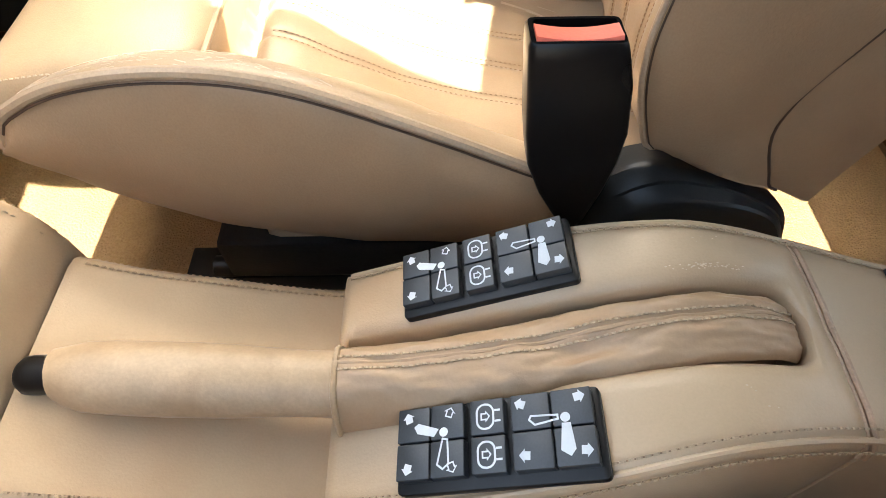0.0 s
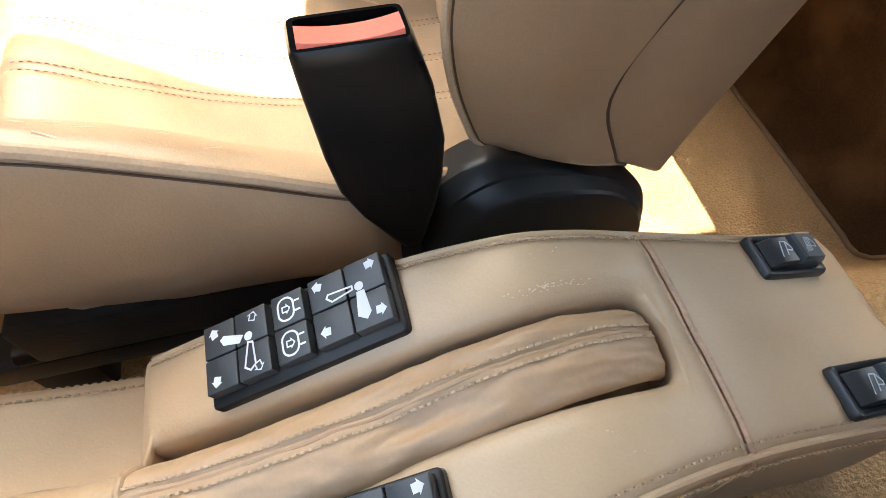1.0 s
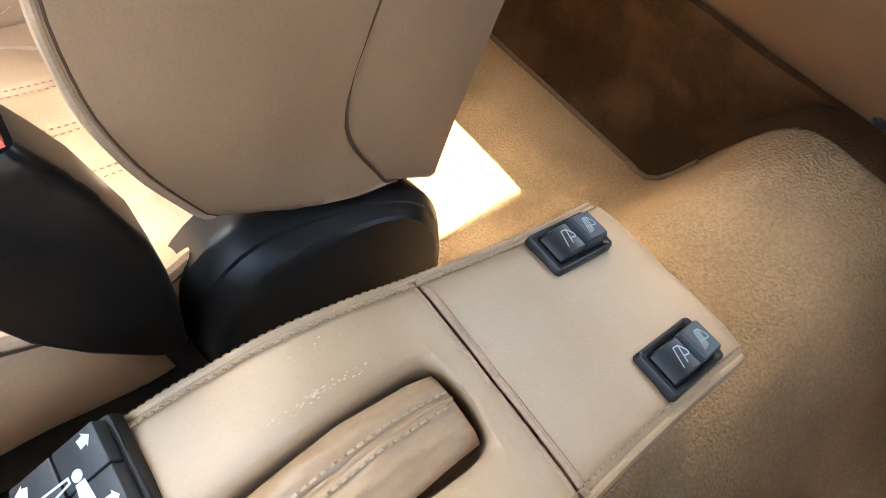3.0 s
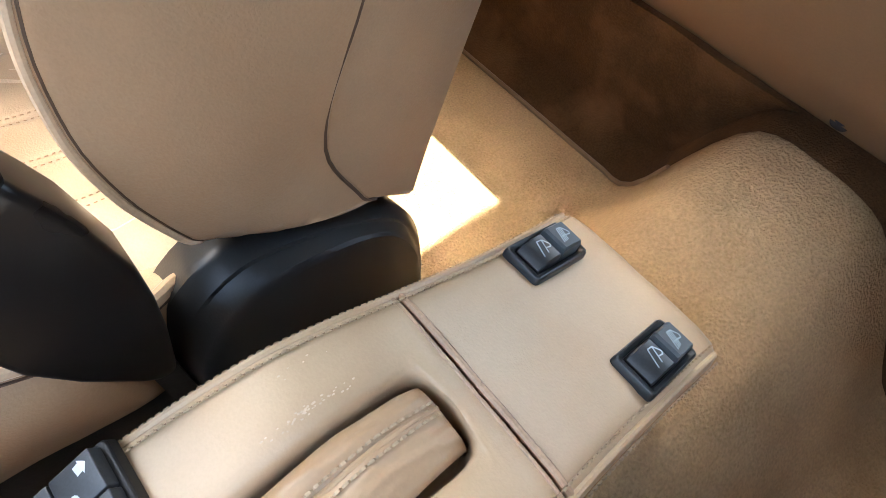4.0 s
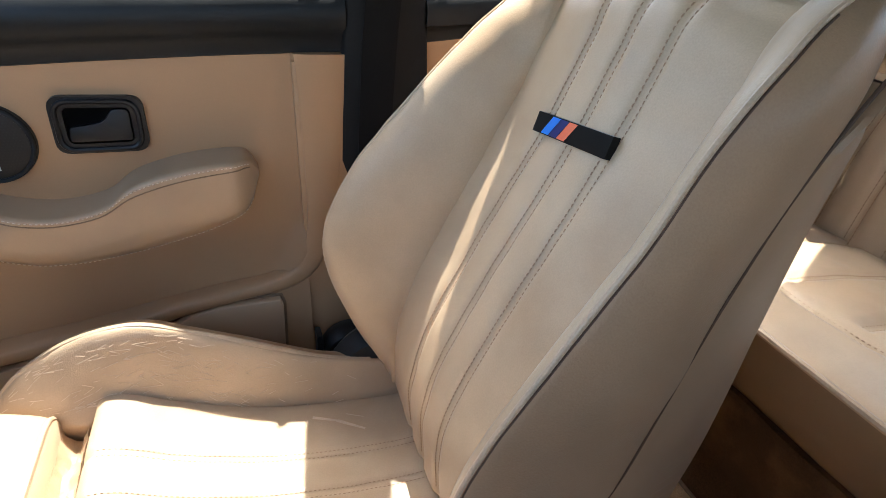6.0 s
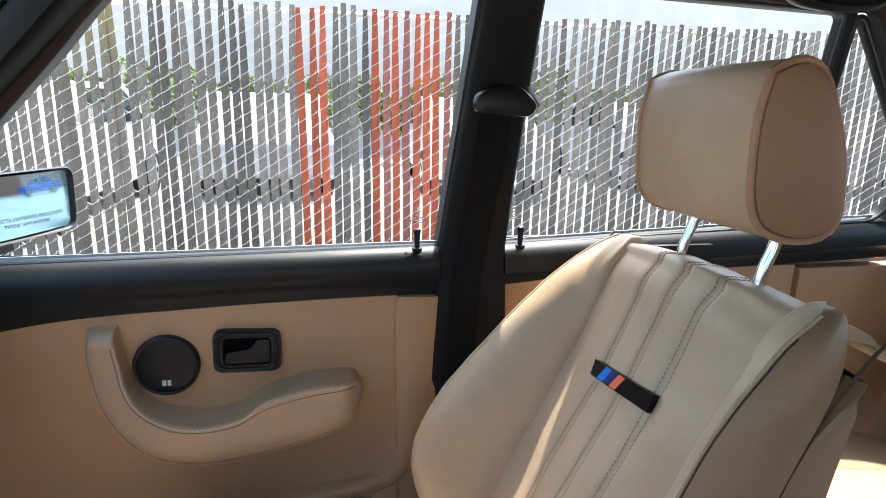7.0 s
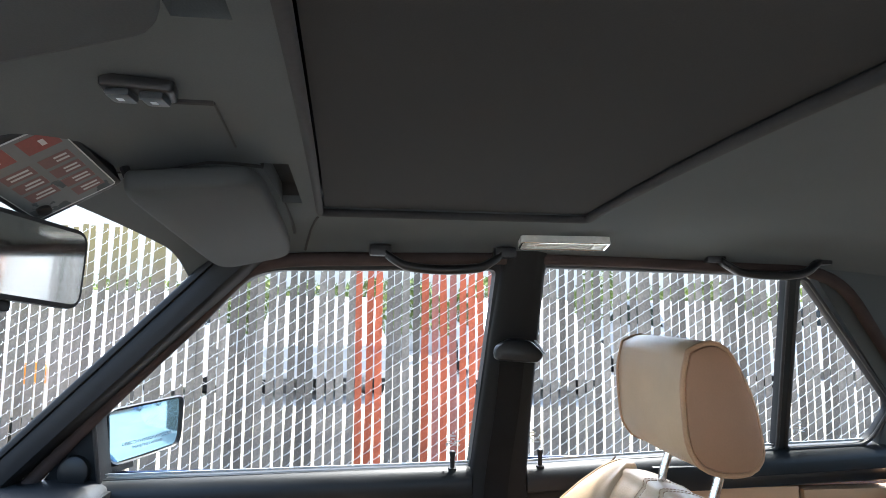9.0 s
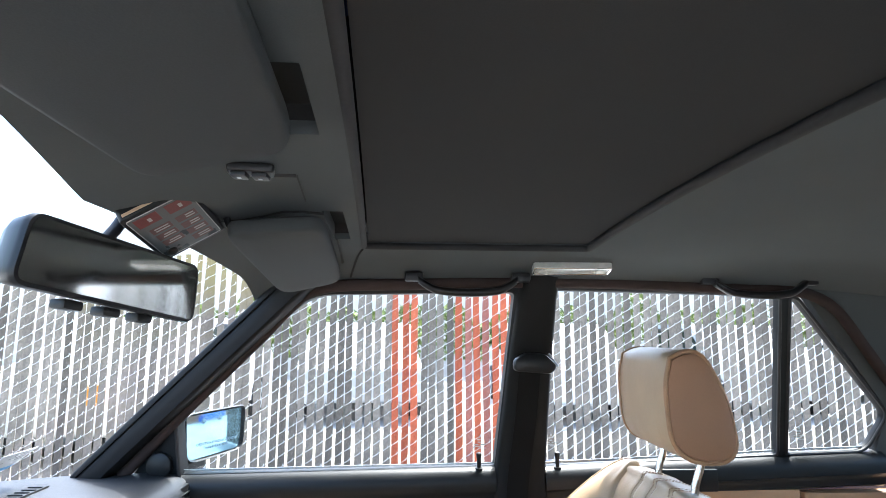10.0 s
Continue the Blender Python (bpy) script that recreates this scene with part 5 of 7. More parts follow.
def build_handbrake():
    h = thing("handbrake", (-0.30, -0.01, 0.45), "worn tan leather handbrake with sagging gaiter and black button", "handbrake")
    # grip
    a, b = Vector((-0.510, -0.011, 0.490)), Vector((-0.334, -0.013, 0.474))
    secs = []
    for i in range(24):
        u = i / 23
        c = a.lerp(b, u)
        r = 0.0212 + 0.0025 * math.sin(math.pi * min(1, u * 1.2)) - 0.004 * max(0, 1 - i / 2.0)
        secs.append([(c.x + (0.012 * (k / 20 - 0.5) if i == 0 else 0), c.y + r * math.cos(2 * math.pi * k / 28), c.z + r * 0.92 * math.sin(2 * math.pi * k / 28) + 0.5 * leather_fold(c.x * 2, k, u)) for k in range(28)])
    part("grip", loft(secs), "leather_worn", h, "grubby tan leather grip", sharp=60)
    bt = []
    for d, r in ((0.015, 0.0125), (-0.014, 0.0125), (-0.019, 0.0120), (-0.0225, 0.0095), (-0.023, 0.004)):
        bt.append([(-0.512 + d, -0.010 + r * math.cos(2 * math.pi * k / 20), 0.489 + r * math.sin(2 * math.pi * k / 20)) for k in range(20)])
    part("release_button", loft(bt), "buckle", h, "black release button")
    # gaiter
    cy = curve1([(-0.338, -0.013), (-0.28, -0.012), (-0.22, -0.008), (-0.16, -0.003), (-0.10, 0.0), (-0.068, 0.0)])
    hw = curve1([(-0.338, 0.027), (-0.28, 0.027), (-0.22, 0.026), (-0.17, 0.0238), (-0.10, 0.0212), (-0.066, 0.0190)])
    up = curve1([(-0.338, 0.042), (-0.30, 0.030), (-0.25, 0.016), (-0.20, 0.007), (-0.15, 0.003), (-0.10, 0.0005), (-0.075, -0.001), (-0.066, -0.004)])
    secs, top = [], []
    for x in np.linspace(-0.338, -0.066, 70):
        t = con_top(max(x, -0.346)) + up(x)
        row = []
        for k in range(41):
            v = -1 + 2 * k / 40
            y = cy(x) + hw(x) * math.copysign(abs(v) ** 0.9, v)
            drop = (1 - math.sqrt(max(0, 1 - abs(v) ** 2.4))) * (max(0.0, up(x)) + 0.011)
            wr = 0.0028 * noise.noise(Vector((x * 45, v * 2.2, 7))) + 0.0018 * noise.noise(Vector((x * 90, v * 5, 3)))
            wr += 0.0035 * math.exp(-((x + 0.185) / 0.02) ** 2) * math.sin(v * 7)
            sag = -0.004 * math.exp(-((x + 0.20) / 0.03) ** 2) * (1 - abs(v))
            z = t - drop + wr + sag - 0.0016 * math.exp(-((v - 0.18) / 0.05) ** 2)
            row.append((x, y, z))
        secs.append(row)
        top.append((x, row[23][1], row[23][2] + 0.0014))
    secs.append([(-0.0645, y, z - 0.006) for x, y, z in secs[-1]])
    secs.append([(-0.0655, y, z - 0.024) for x, y, z in secs[-1]])
    gt = part("gaiter", loft(secs, closed=False), "gaiter", h, "creased tan leather gaiter", sharp=80)
    for o in (-3, 3):
        row = [(q.x, q.y, q.z + 0.0004) for q in (Vector(sec[23 + o]) for sec in secs[:-2])]
        part("stitching", stitches([(x, y, z + 0.0003) for x, y, z in row], 0.0044, 0.0041, 0.0007, (0, 0, 1)), "thread_console", gt)
    part("seam_roll", tube([(x, y, z - 0.0016) for x, y, z in top], 0.0017, 8), "gaiter", gt)
    fr = [secs[0][k] for k in range(41)]
    part("gaiter_hem", tube([(x - 0.001, y, z) for x, y, z in fr], 0.0022, 8), "leather_worn", gt)


M["gaiter"] = material("creased_tan_leather", (0.43, 0.285, 0.168), 0.45, vary=0.14, scale=14, grain=420, bump=0.3, bump_dist=0.0005,
                       stain=(0.42, 0.27, 0.155), stain_scale=9, stain_amount=0.3, mottle=0.2, crease=0.35, crease_scale=70)
build_handbrake()


def flat_poly(poly, z, m):
    bm = bmesh.new()
    bm.faces.new([bm.verts.new((*p, z)) for p in poly])
    return moved(bm, m)


def flat_ring(outer, inner, z, m):
    bm = bmesh.new()
    A = [bm.verts.new((*p, z)) for p in outer]
    B = [bm.verts.new((*p, z)) for p in inner]
    n = len(A)
    for i in range(n):
        bm.faces.new((A[i], A[(i + 1) % n], B[(i + 1) % n], B[i]))
    return moved(bm, m)


def arrow(cx, cy, dx, dy, r=0.0039):
    """A fat house-shaped arrow towards (dx, dy)."""
    d = Vector((dx, dy)).normalized()
    n = Vector((-d.y, d.x))
    c = Vector((cx, cy))
    return [tuple(c + d * a * r + n * b * r) for a, b in ((0.85, 0), (0.05, 0.95), (0.05, 0.58), (-0.75, 0.58), (-0.75, -0.58), (0.05, -0.58), (0.05, -0.95))]


def seat_switch(side):
    """Six-part seat adjuster plate with white pictograms. x runs rearward, y across."""
    w, hh = 0.121, 0.0495
    p0, p1 = Vector((-0.298, 0, 0.472)), Vector((-0.186, 0, 0.5165))
    ang = math.atan2(p1.z - p0.z, p1.x - p0.x)
    yc = 0.0575 if side > 0 else -0.0580
    yaw = radians(1.5) if side > 0 else radians(-1.0)
    m = Matrix.Translation(((p0.x + p1.x) / 2, yc, (p0.z + p1.z) / 2 + 0.0015)) @ Euler((0, -ang, yaw)).to_matrix().to_4x4()
    s = thing("seat_switch", m.translation, "black seat adjuster switch plate with white pictograms", "switch panel", "seat adjuster switches")
    part("plate", moved(prism([tuple(p) for p in rounded([(-w / 2, -hh / 2), (w / 2, -hh / 2), (w / 2, hh / 2), (-w / 2, hh / 2)], 0.004)], -0.002, 0.0042, 0.0018), m), "black", s)
    def key(x0, x1, y0, y1, name):
        return part(name, moved(prism([tuple(p) for p in rounded([(x0, y0), (x1, y0), (x1, y1), (x0, y1)], 0.0011)], 0.003, 0.0112, 0.0009), m), "button", s, "dark grey rocker key")
    ya, yb = -0.0185, 0.0225
    ym = (ya + yb) / 2
    g = 0.0004
    zt = 0.01135
    marks = []
    # front pair of fields: cushion
    x0, x1 = -0.0580, -0.0165
    xm = (x0 + x1) / 2
    for a, b, c, d in ((x0, xm - g, ym + g, yb), (xm + g, x1, ym + g, yb), (x0, xm - g, ya, ym - g), (xm + g, x1, ya, ym - g)):
        key(a, b, c, d, "key")
    jx, jy = xm + 0.0085, ym + 0.0045
    marks += [[(jx - 0.003, jy + 0.002), (jx - 0.016, jy + 0.0065), (jx - 0.0185, jy + 0.0045), (jx - 0.0165, jy + 0.0005), (jx - 0.006, jy - 0.0022)],
              [(jx + 0.0027 * math.cos(t), jy + 0.0027 * math.sin(t)) for t in np.linspace(0, 2 * math.pi, 13)[:-1]],
              arrow(x0 + 0.007, yb - 0.006, -0.3, 1), arrow(x0 + 0.007, ya + 0.006, -0.3, -1)]
    rings = [([(jx - 0.001, jy - 0.003), (jx + 0.0028, jy - 0.004), (jx + 0.0035, jy - 0.018), (jx - 0.0005, jy - 0.021), (jx - 0.0045, jy - 0.018)], 0.0011),
             (arrow(x1 - 0.0085, yb - 0.0052, 0.35, 1, 0.0038), 0.0008), (arrow(x1 - 0.0075, ya + 0.0052, 0.35, -1, 0.0038), 0.0008)]
    # middle pair: head restraint
    x0, x1 = -0.0125, 0.0075
    for a, b in ((ya, ym - g), (ym + g, yb)):
        key(x0, x1, a, b, "key")
        cy = (a + b) / 2
        rings.append(([tuple(q) for q in rounded([(x0 + 0.0035, cy - 0.0045), (x0 + 0.0065, cy - 0.0075), (x0 + 0.0115, cy - 0.0075), (x0 + 0.0145, cy - 0.0045), (x0 + 0.0145, cy + 0.0045), (x0 + 0.0115, cy + 0.0075), (x0 + 0.0065, cy + 0.0075), (x0 + 0.0035, cy + 0.0045)], 0.002, 2)], 0.0012))
        rings.append((arrow(x0 + 0.009, cy, 1 if a == ya else 1, 0, 0.0036), 0.0009))
        for yy in (-0.003, 0.003):
            marks.append([(x0 + 0.0145, cy + yy - 0.0006), (x0 + 0.018, cy + yy - 0.0006), (x0 + 0.018, cy + yy + 0.0006), (x0 + 0.0145, cy + yy + 0.0006)])
    # rear four fields: backrest
    x0, x1 = 0.0115, 0.0565
    xm = (x0 + x1) / 2
    for a, b, c, d in ((x0, xm - g, ym + g, yb), (xm + g, x1, ym + g, yb), (x0, xm - g, ya, ym - g), (xm + g, x1, ya, ym - g)):
        key(a, b, c, d, "key")
    jx, jy = xm + 0.0075, ym + 0.0050
    marks += [[(jx + 0.0027 * math.cos(t), jy + 0.0027 * math.sin(t)) for t in np.linspace(0, 2 * math.pi, 13)[:-1]],
              [(jx - 0.0022, jy - 0.003), (jx + 0.0026, jy - 0.003), (jx + 0.004, jy - 0.017), (jx + 0.001, jy - 0.0205), (jx - 0.004, jy - 0.017)],
              arrow(x0 + 0.0055, yb - 0.0055, -1, 0.4), arrow(x1 - 0.0065, yb - 0.0050, 1, 0.15), arrow(x0 + 0.0065, ya + 0.0075, -1, 0.1), arrow(x1 - 0.0055, ya + 0.0075, 1, -0.1)]
    rings.append(([(jx - 0.0035, jy - 0.001), (jx - 0.0035, jy + 0.0022), (jx - 0.019, jy + 0.0032), (jx - 0.0205, jy + 0.0005), (jx - 0.017, jy - 0.003)], 0.0011))
    bms = [flat_poly(p, zt, m) for p in marks] + [flat_ring(o, grow(o, -d), zt, m) for o, d in rings]
    part("pictogram", joined(*bms), "white", s, "white printed pictograms", smooth=False)


seat_switch(1), seat_switch(-1)


def window_switch(yc):
    p0, p1 = Vector((0.034, 0, 0.4895)), Vector((0.0845, 0, 0.475))
    ang = math.atan2(p1.z - p0.z, p1.x - p0.x)
    m = Matrix.Translation(((p0.x + p1.x) / 2, yc, (p0.z + p1.z) / 2 + 0.0010)) @ Euler((0, -ang, 0)).to_matrix().to_4x4()
    s = thing("window_switch", m.translation, "black rocker window switch in a raised frame", "window switch", "rear window switches")
    def outline(w, h, r):
        return [tuple(p) for p in rounded([(-w, -h), (w, -h), (w, h), (-w, h)], r)]
    rows = [[(x, y, z) for x, y in outline(w, h, r)] for w, h, r, z in ((0.0268, 0.0152, 0.0035, -0.002), (0.0266, 0.0150, 0.0035, 0.0022), (0.0255, 0.0142, 0.0030, 0.0040), (0.0242, 0.0134, 0.0026, 0.0044),
                                                                          (0.0222, 0.0119, 0.0022, 0.0036), (0.0212, 0.0109, 0.0018, 0.0026), (0.0210, 0.0107, 0.0018, -0.002))]
    part("frame", moved(loft(rows, cap=False), m), "switch_frame", s, "bevelled black frame", sharp=35)
    part("well", moved(box((-.0208, -.0106, -0.002), (.0208, .0106, 0.0005)), m), "tyre", s)
    secs = [[(x, y, z) for x, z in ((-0.0200, 0.0), (-0.0196, 0.0030 - d), (-0.0165, 0.0068 - d), (-0.0125, 0.0090 - d), (-0.0015, 0.0098 - d), (-0.0006, 0.0088 - d), (-0.0004, 0.0))] for y, d in ((-.0098, 0.0018), (-.0088, 0.0), (.0088, 0.0), (.0098, 0.0018))]
    part("rocker", moved(loft(secs), m), "button", s, "black rocker, sloping front half", sharp=30)
    secs = [[(x, y, z) for x, z in ((0.0006, 0.0), (0.0008, 0.0120 - d), (0.0024, 0.0136 - d), (0.0180, 0.0128 - d), (0.0196, 0.0112 - d), (0.0200, 0.0))] for y, d in ((-.0098, 0.0018), (-.0086, 0.0), (.0086, 0.0), (.0098, 0.0018))]
    part("rocker", moved(loft(secs), m), "rocker_grey", s, "dark grey rocker, raised rear half", sharp=30)

    def line(bm, a, b, zf, w=0.00042):
        a, b = Vector(a), Vector(b)
        n = Vector((-(b - a).y, (b - a).x)).normalized() * w
        bm.faces.new([bm.verts.new((q.x, q.y, zf(q.x))) for q in (a + n, a - n, b - n, b + n)])
    bm = bmesh.new()
    # a car window seen from the side, with its winder arm; the rear one has hatched panes
    shape = [((0, 0), (0.34, 0.95)), ((0.34, 0.95), (0.72, 0.92)), ((0.72, 0.92), (0.98, 0.50)), ((0.98, 0.50), (0.90, 0.34)), ((0.90, 0.34), (0.52, 0.40)), ((0.44, 0.08), (0.70, 0.90))]
    hatch = [((0.16, 0.02), (0.46, 0.94)), ((0.30, 0.05), (0.58, 0.92)), ((0.14, 0.40), (0.52, 0.40))]
    for x0, lines, zf in ((-0.0128, shape, lambda x: 0.0092 + (x + 0.0125) / 0.011 * 0.0008 + 0.0003), (0.0046, shape + hatch, lambda x: 0.0136 - (x - 0.0024) / 0.0156 * 0.0008 + 0.0003)):
        for p, q in lines:
            line(bm, (x0 + 0.0108 * p[0], -0.0055 + 0.0115 * p[1]), (x0 + 0.0108 * q[0], -0.0055 + 0.0115 * q[1]), zf)
    part("pictogram", moved(bm, m), "pale_print", s, "pale grey window pictogram", smooth=False)


M["switch_frame"] = material("satin_black_frame", (0.018, 0.022, 0.025), 0.34, vary=0.2, scale=30, grain=700, bump=0.08, bump_dist=0.0002)
M["rocker_grey"] = material("slate_grey_rocker", (0.070, 0.086, 0.096), 0.36, vary=0.2, scale=40, grain=900, bump=0.12, bump_dist=0.0002)
M["pale_print"] = material("pale_blue_grey_print", (0.34, 0.42, 0.46), 0.5, vary=0.1, scale=60, grain=500, bump=0)
window_switch(0.0445), window_switch(-0.0445)


def build_buckle():
    b = thing("belt_buckle", (-0.165, 0.15, 0.44), "black seat belt buckle with orange-red release button", "belt buckle")
    up = Vector((0.0, 0.055, 1.0)).normalized()
    base = Vector((-0.164, 0.148, 0.432))
    ax, ay = Vector((1, 0, 0)), Vector((0, 1, -0.055)).normalized()
    secs = []
    for h, x0, x1, d in ((0.0, -0.007, 0.007, 0.008), (0.012, -0.013, 0.010, 0.011), (0.05, -0.033, 0.0175, 0.0145), (0.080, -0.0445, 0.0215, 0.0165), (0.110, -0.0490, 0.0225, 0.0175),
                         (0.150, -0.0525, 0.0160, 0.0175), (0.168, -0.0540, 0.0105, 0.0170), (0.178, -0.0545, 0.0070, 0.0165), (0.181, -0.0530, 0.0055, 0.0150)):
        lp = rounded([(x0, -d), (x1, -d), (x1, d), (x0, d)], min(0.005, d * 0.6), 3)
        secs.append([base + up * h + ax * q.x + ay * q.y for q in lp])
    bm = loft(secs, cap=False)
    bm.faces.new([bm.verts.new(p) for p in secs[0]][::-1])
    # open mouth: inner walls down to the button
    lp = rounded([(-0.0500, -0.0125), (0.0030, -0.0125), (0.0030, 0.0125), (-0.0500, 0.0125)], 0.003, 3)
    rim = [base + up * 0.181 + ax * q.x + ay * q.y for q in lp]
    inn = [base + up * 0.160 + ax * q.x + ay * q.y for q in lp]
    bm2 = loft([secs[-1], rim, inn], cap=False)
    bm2.faces.new([bm2.verts.new(p) for p in inn])
    part("housing", bm, "buckle", b, "tapered black housing", sharp=35)
    part("mouth", bm2, "recess_black", b, "matt black mouth", sharp=35)
    secs = []
    for i in range(13):
        u = i / 12
        x = -0.0498 + 0.0526 * u
        z = 0.1800 + 0.003 * abs(2 * u - 1) ** 2
        secs.append([base + up * h + ax * x + ay * y for y, h in ((-0.0124, 0.160), (-0.0124, z - 0.001), (-0.0112, z + 0.0008), (0.0050, z - 0.0005), (0.0068, z - 0.004), (0.0068, 0.160))])
    part("release_button", loft(secs), "red", b, "orange-red release button", sharp=35)
    part("stalk", ribbon([base + up * 0.01, base - up * 0.05, base - up * 0.13 + Vector((-0.01, 0, 0))], (1, 0, 0), 0.016, 0.006), "steel", b)


build_buckle()

# ---- rear bench ----


# same tan leather, darkened for the shade on the cushion front
M["bench_front"] = material("shaded_bench_leather", (0.250, 0.156, 0.086), 0.5, vary=0.12, scale=8, grain=420, bump=0.3, bump_dist=0.0004, mottle=0.25)


def build_rear_bench():
    r = thing("rear_bench", (0.7, 0, 0.40), "tan leather rear bench with pleated cushion and channelled back", "rear seat")
    prof = [(0.445, 0.395), (0.40, 0.455), (0.352, 0.545), (0.333, 0.589)]
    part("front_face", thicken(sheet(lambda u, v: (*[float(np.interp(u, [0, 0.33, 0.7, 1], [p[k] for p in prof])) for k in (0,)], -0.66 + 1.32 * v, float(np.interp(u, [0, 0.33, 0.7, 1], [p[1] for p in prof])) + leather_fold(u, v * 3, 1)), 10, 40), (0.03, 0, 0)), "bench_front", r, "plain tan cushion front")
    part("piping", tube([(0.334, y, 0.592) for y in np.linspace(-0.66, 0.66, 30)], 0.0050, 8), "pipe", r)
    seams = (-0.53, -0.41, -0.29, -0.17, 0.17, 0.29, 0.41, 0.53)
    def top(u, v):
        y = -0.66 + 1.32 * v
        x = 0.341 + 0.50 * u
        puff = 0.022 * math.sin(math.pi * min(1, u * 1.02)) ** 0.5
        z = 0.590 - 0.075 * u + puff
        # transverse roll near the front and stitched pleats behind it
        z -= 0.010 * math.exp(-((u - 0.27 - 0.05 * math.cos(y * 9)) / 0.018) ** 2)
        if u > 0.28:
            d = min(abs(y - q) for q in seams)
            z -= 0.010 * math.exp(-(d / 0.010) ** 2)
        z -= 0.02 * math.exp(-((abs(y) - 0.06) / 0.02) ** 2) * min(1, u * 4)
        return (x, y, z + leather_fold(x, y, z))
    cu = part("seat_cushion", thicken(sheet(top, 50, 160), (0.02, 0, -0.03)), "leather", r, "tan leather cushion", sharp=70)
    rows = []
    for q in seams:
        for o in (-0.005, 0.005):
            rows.append(stitches([top(u, (q + o + 0.66) / 1.32) for u in np.linspace(0.30, 0.95, 20)], 0.0075, 0.005, 0.0008))
    for o in (-0.012, 0.012):
        rows.append(stitches([top(0.27 + 0.05 * math.cos(y * 9) + o, (y + 0.66) / 1.32) for y in np.linspace(0.1, 0.6, 40)], 0.0075, 0.005, 0.0008))
    part("stitching", joined(*rows), "thread_dark", cu)
    bs = tuple(np.linspace(0.10, 0.62, 8)) + tuple(-np.linspace(0.10, 0.62, 8))
    def back(u, v):
        y = -0.68 + 1.36 * v
        z = 0.50 + 0.42 * u
        d = min(abs(y - q) for q in bs)
        x = 0.80 + 0.16 * u - 0.03 * math.sin(math.pi * u) + 0.010 * math.exp(-(d / 0.009) ** 2)
        if u > 0.93:
            x += 0.05 * (u - 0.93) / 0.07
        return (x, y, z)
    bk = part("backrest", thicken(sheet(back, 30, 180), (0.05, 0, 0)), "leather", r, "tan leather backrest with vertical channels", sharp=70)
    part("stitching", joined(*[stitches([tuple(Vector(back(u, (q + o + 0.68) / 1.36)) + Vector((-0.001, 0, 0))) for u in np.linspace(0.05, 0.9, 14)], 0.008, 0.0055, 0.0009, (-1, 0, 0.3)) for q in bs for o in (-0.006, 0.006)]), "thread_dark", bk)
    ob = part("parcel_shelf", box((0.96, -0.70, 0.90), (1.45, 0.70, 0.93), 0.006), "headliner_dark")
    tagged(ob, "dark grey cloth parcel shelf", "parcel shelf", kind="structure")
    ob = part("wall_rear", box((1.22, -0.72, 0.2), (1.26, 0.72, 0.92), 0.004), "carpet_dark")
    tagged(ob, "dark panel behind the rear bench", "rear panel", kind="structure")
    g = part("rear_window", thicken(sheet(lambda u, v: (1.45 - 0.42 * u, -0.62 + 1.24 * v, 0.94 + 0.39 * u), 4, 8), (0, 0, 0.004)), "glass")
    g.visible_shadow = False
    tagged(g, "sloping clear rear window", "rear window", kind="structure")


build_rear_bench()

# belt at the pillar


def build_belt():
    b = thing("seat_belt", (-0.03, 0.66, 0.9), "black seat belt hanging from its pillar guide", "seat belt")
    # D-ring guide
    cx, cz = -0.022, 1.160
    poly = rounded([(cx - 0.046, cz - 0.014), (cx + 0.036, cz - 0.020), (cx + 0.048, cz - 0.004), (cx + 0.022, cz + 0.022), (cx - 0.020, cz + 0.024), (cx - 0.046, cz + 0.010)], 0.010, 4)
    def yy(z, o):
        return side_y(0, z) - 0.045 - o
    rows = []
    for o, k in ((0.0, 0.92), (0.006, 1.0), (0.016, 1.0), (0.021, 0.93), (0.023, 0.8)):
        rows.append([(cx + (p.x - cx) * k, yy(cz, o), cz + (p.y - cz) * k) for p in poly])
    part("belt_guide", loft(rows), "black", b, "black plastic belt guide", sharp=35)
    part("guide_edge", ribbon([(cx + 0.028, yy(cz, 0.022), cz + 0.022), (cx + 0.047, yy(cz, 0.022), cz - 0.003)], (0, 1, 0), 0.010, 0.003), "alu", b)
    pts = spline([(cx - 0.008, 0.638, 1.146), (-0.034, 0.664, 1.05), (-0.046, 0.690, 0.93), (-0.052, 0.694, 0.86), (-0.060, 0.697, 0.70), (-0.066, 0.692, 0.52), (-0.07, 0.688, 0.40)], 40)
    part("webbing", ribbon(pts, (1, 0, 0.1), 0.047, 0.0016), "webbing", b, "black woven webbing", sharp=60)
    # floor reel cover with steel bolt
    rows = []
    for dx, r in ((-0.02, 0.02), (-0.015, 0.034), (0.0, 0.040), (0.02, 0.040), (0.03, 0.034), (0.034, 0.02)):
        rows.append([(-0.115 + 0.046 * math.cos(t) * r / 0.04, 0.640 + dx * 0.9, 0.405 + 0.046 * math.sin(t) * r / 0.04) for t in np.linspace(0, 2 * math.pi, 25)[:-1]])
    part("anchor_cover", loft(rows), "black", b, "round black anchor cover")
    part("anchor_bracket", box((-0.168, 0.632, 0.36), (-0.158, 0.66, 0.446), 0.004), "vinyl", b)
    for x, z in ((-0.10, 0.43), (-0.085, 0.405)):
        part("rivet", moved(prism([(0.004 * math.cos(k * math.pi / 5), 0.004 * math.sin(k * math.pi / 5)) for k in range(10)], 0, 0.004, 0.001), Matrix.Translation((x, 0.609, z)) @ Euler((radians(90), 0, 0)).to_matrix().to_4x4()), "alu", b)


build_belt()

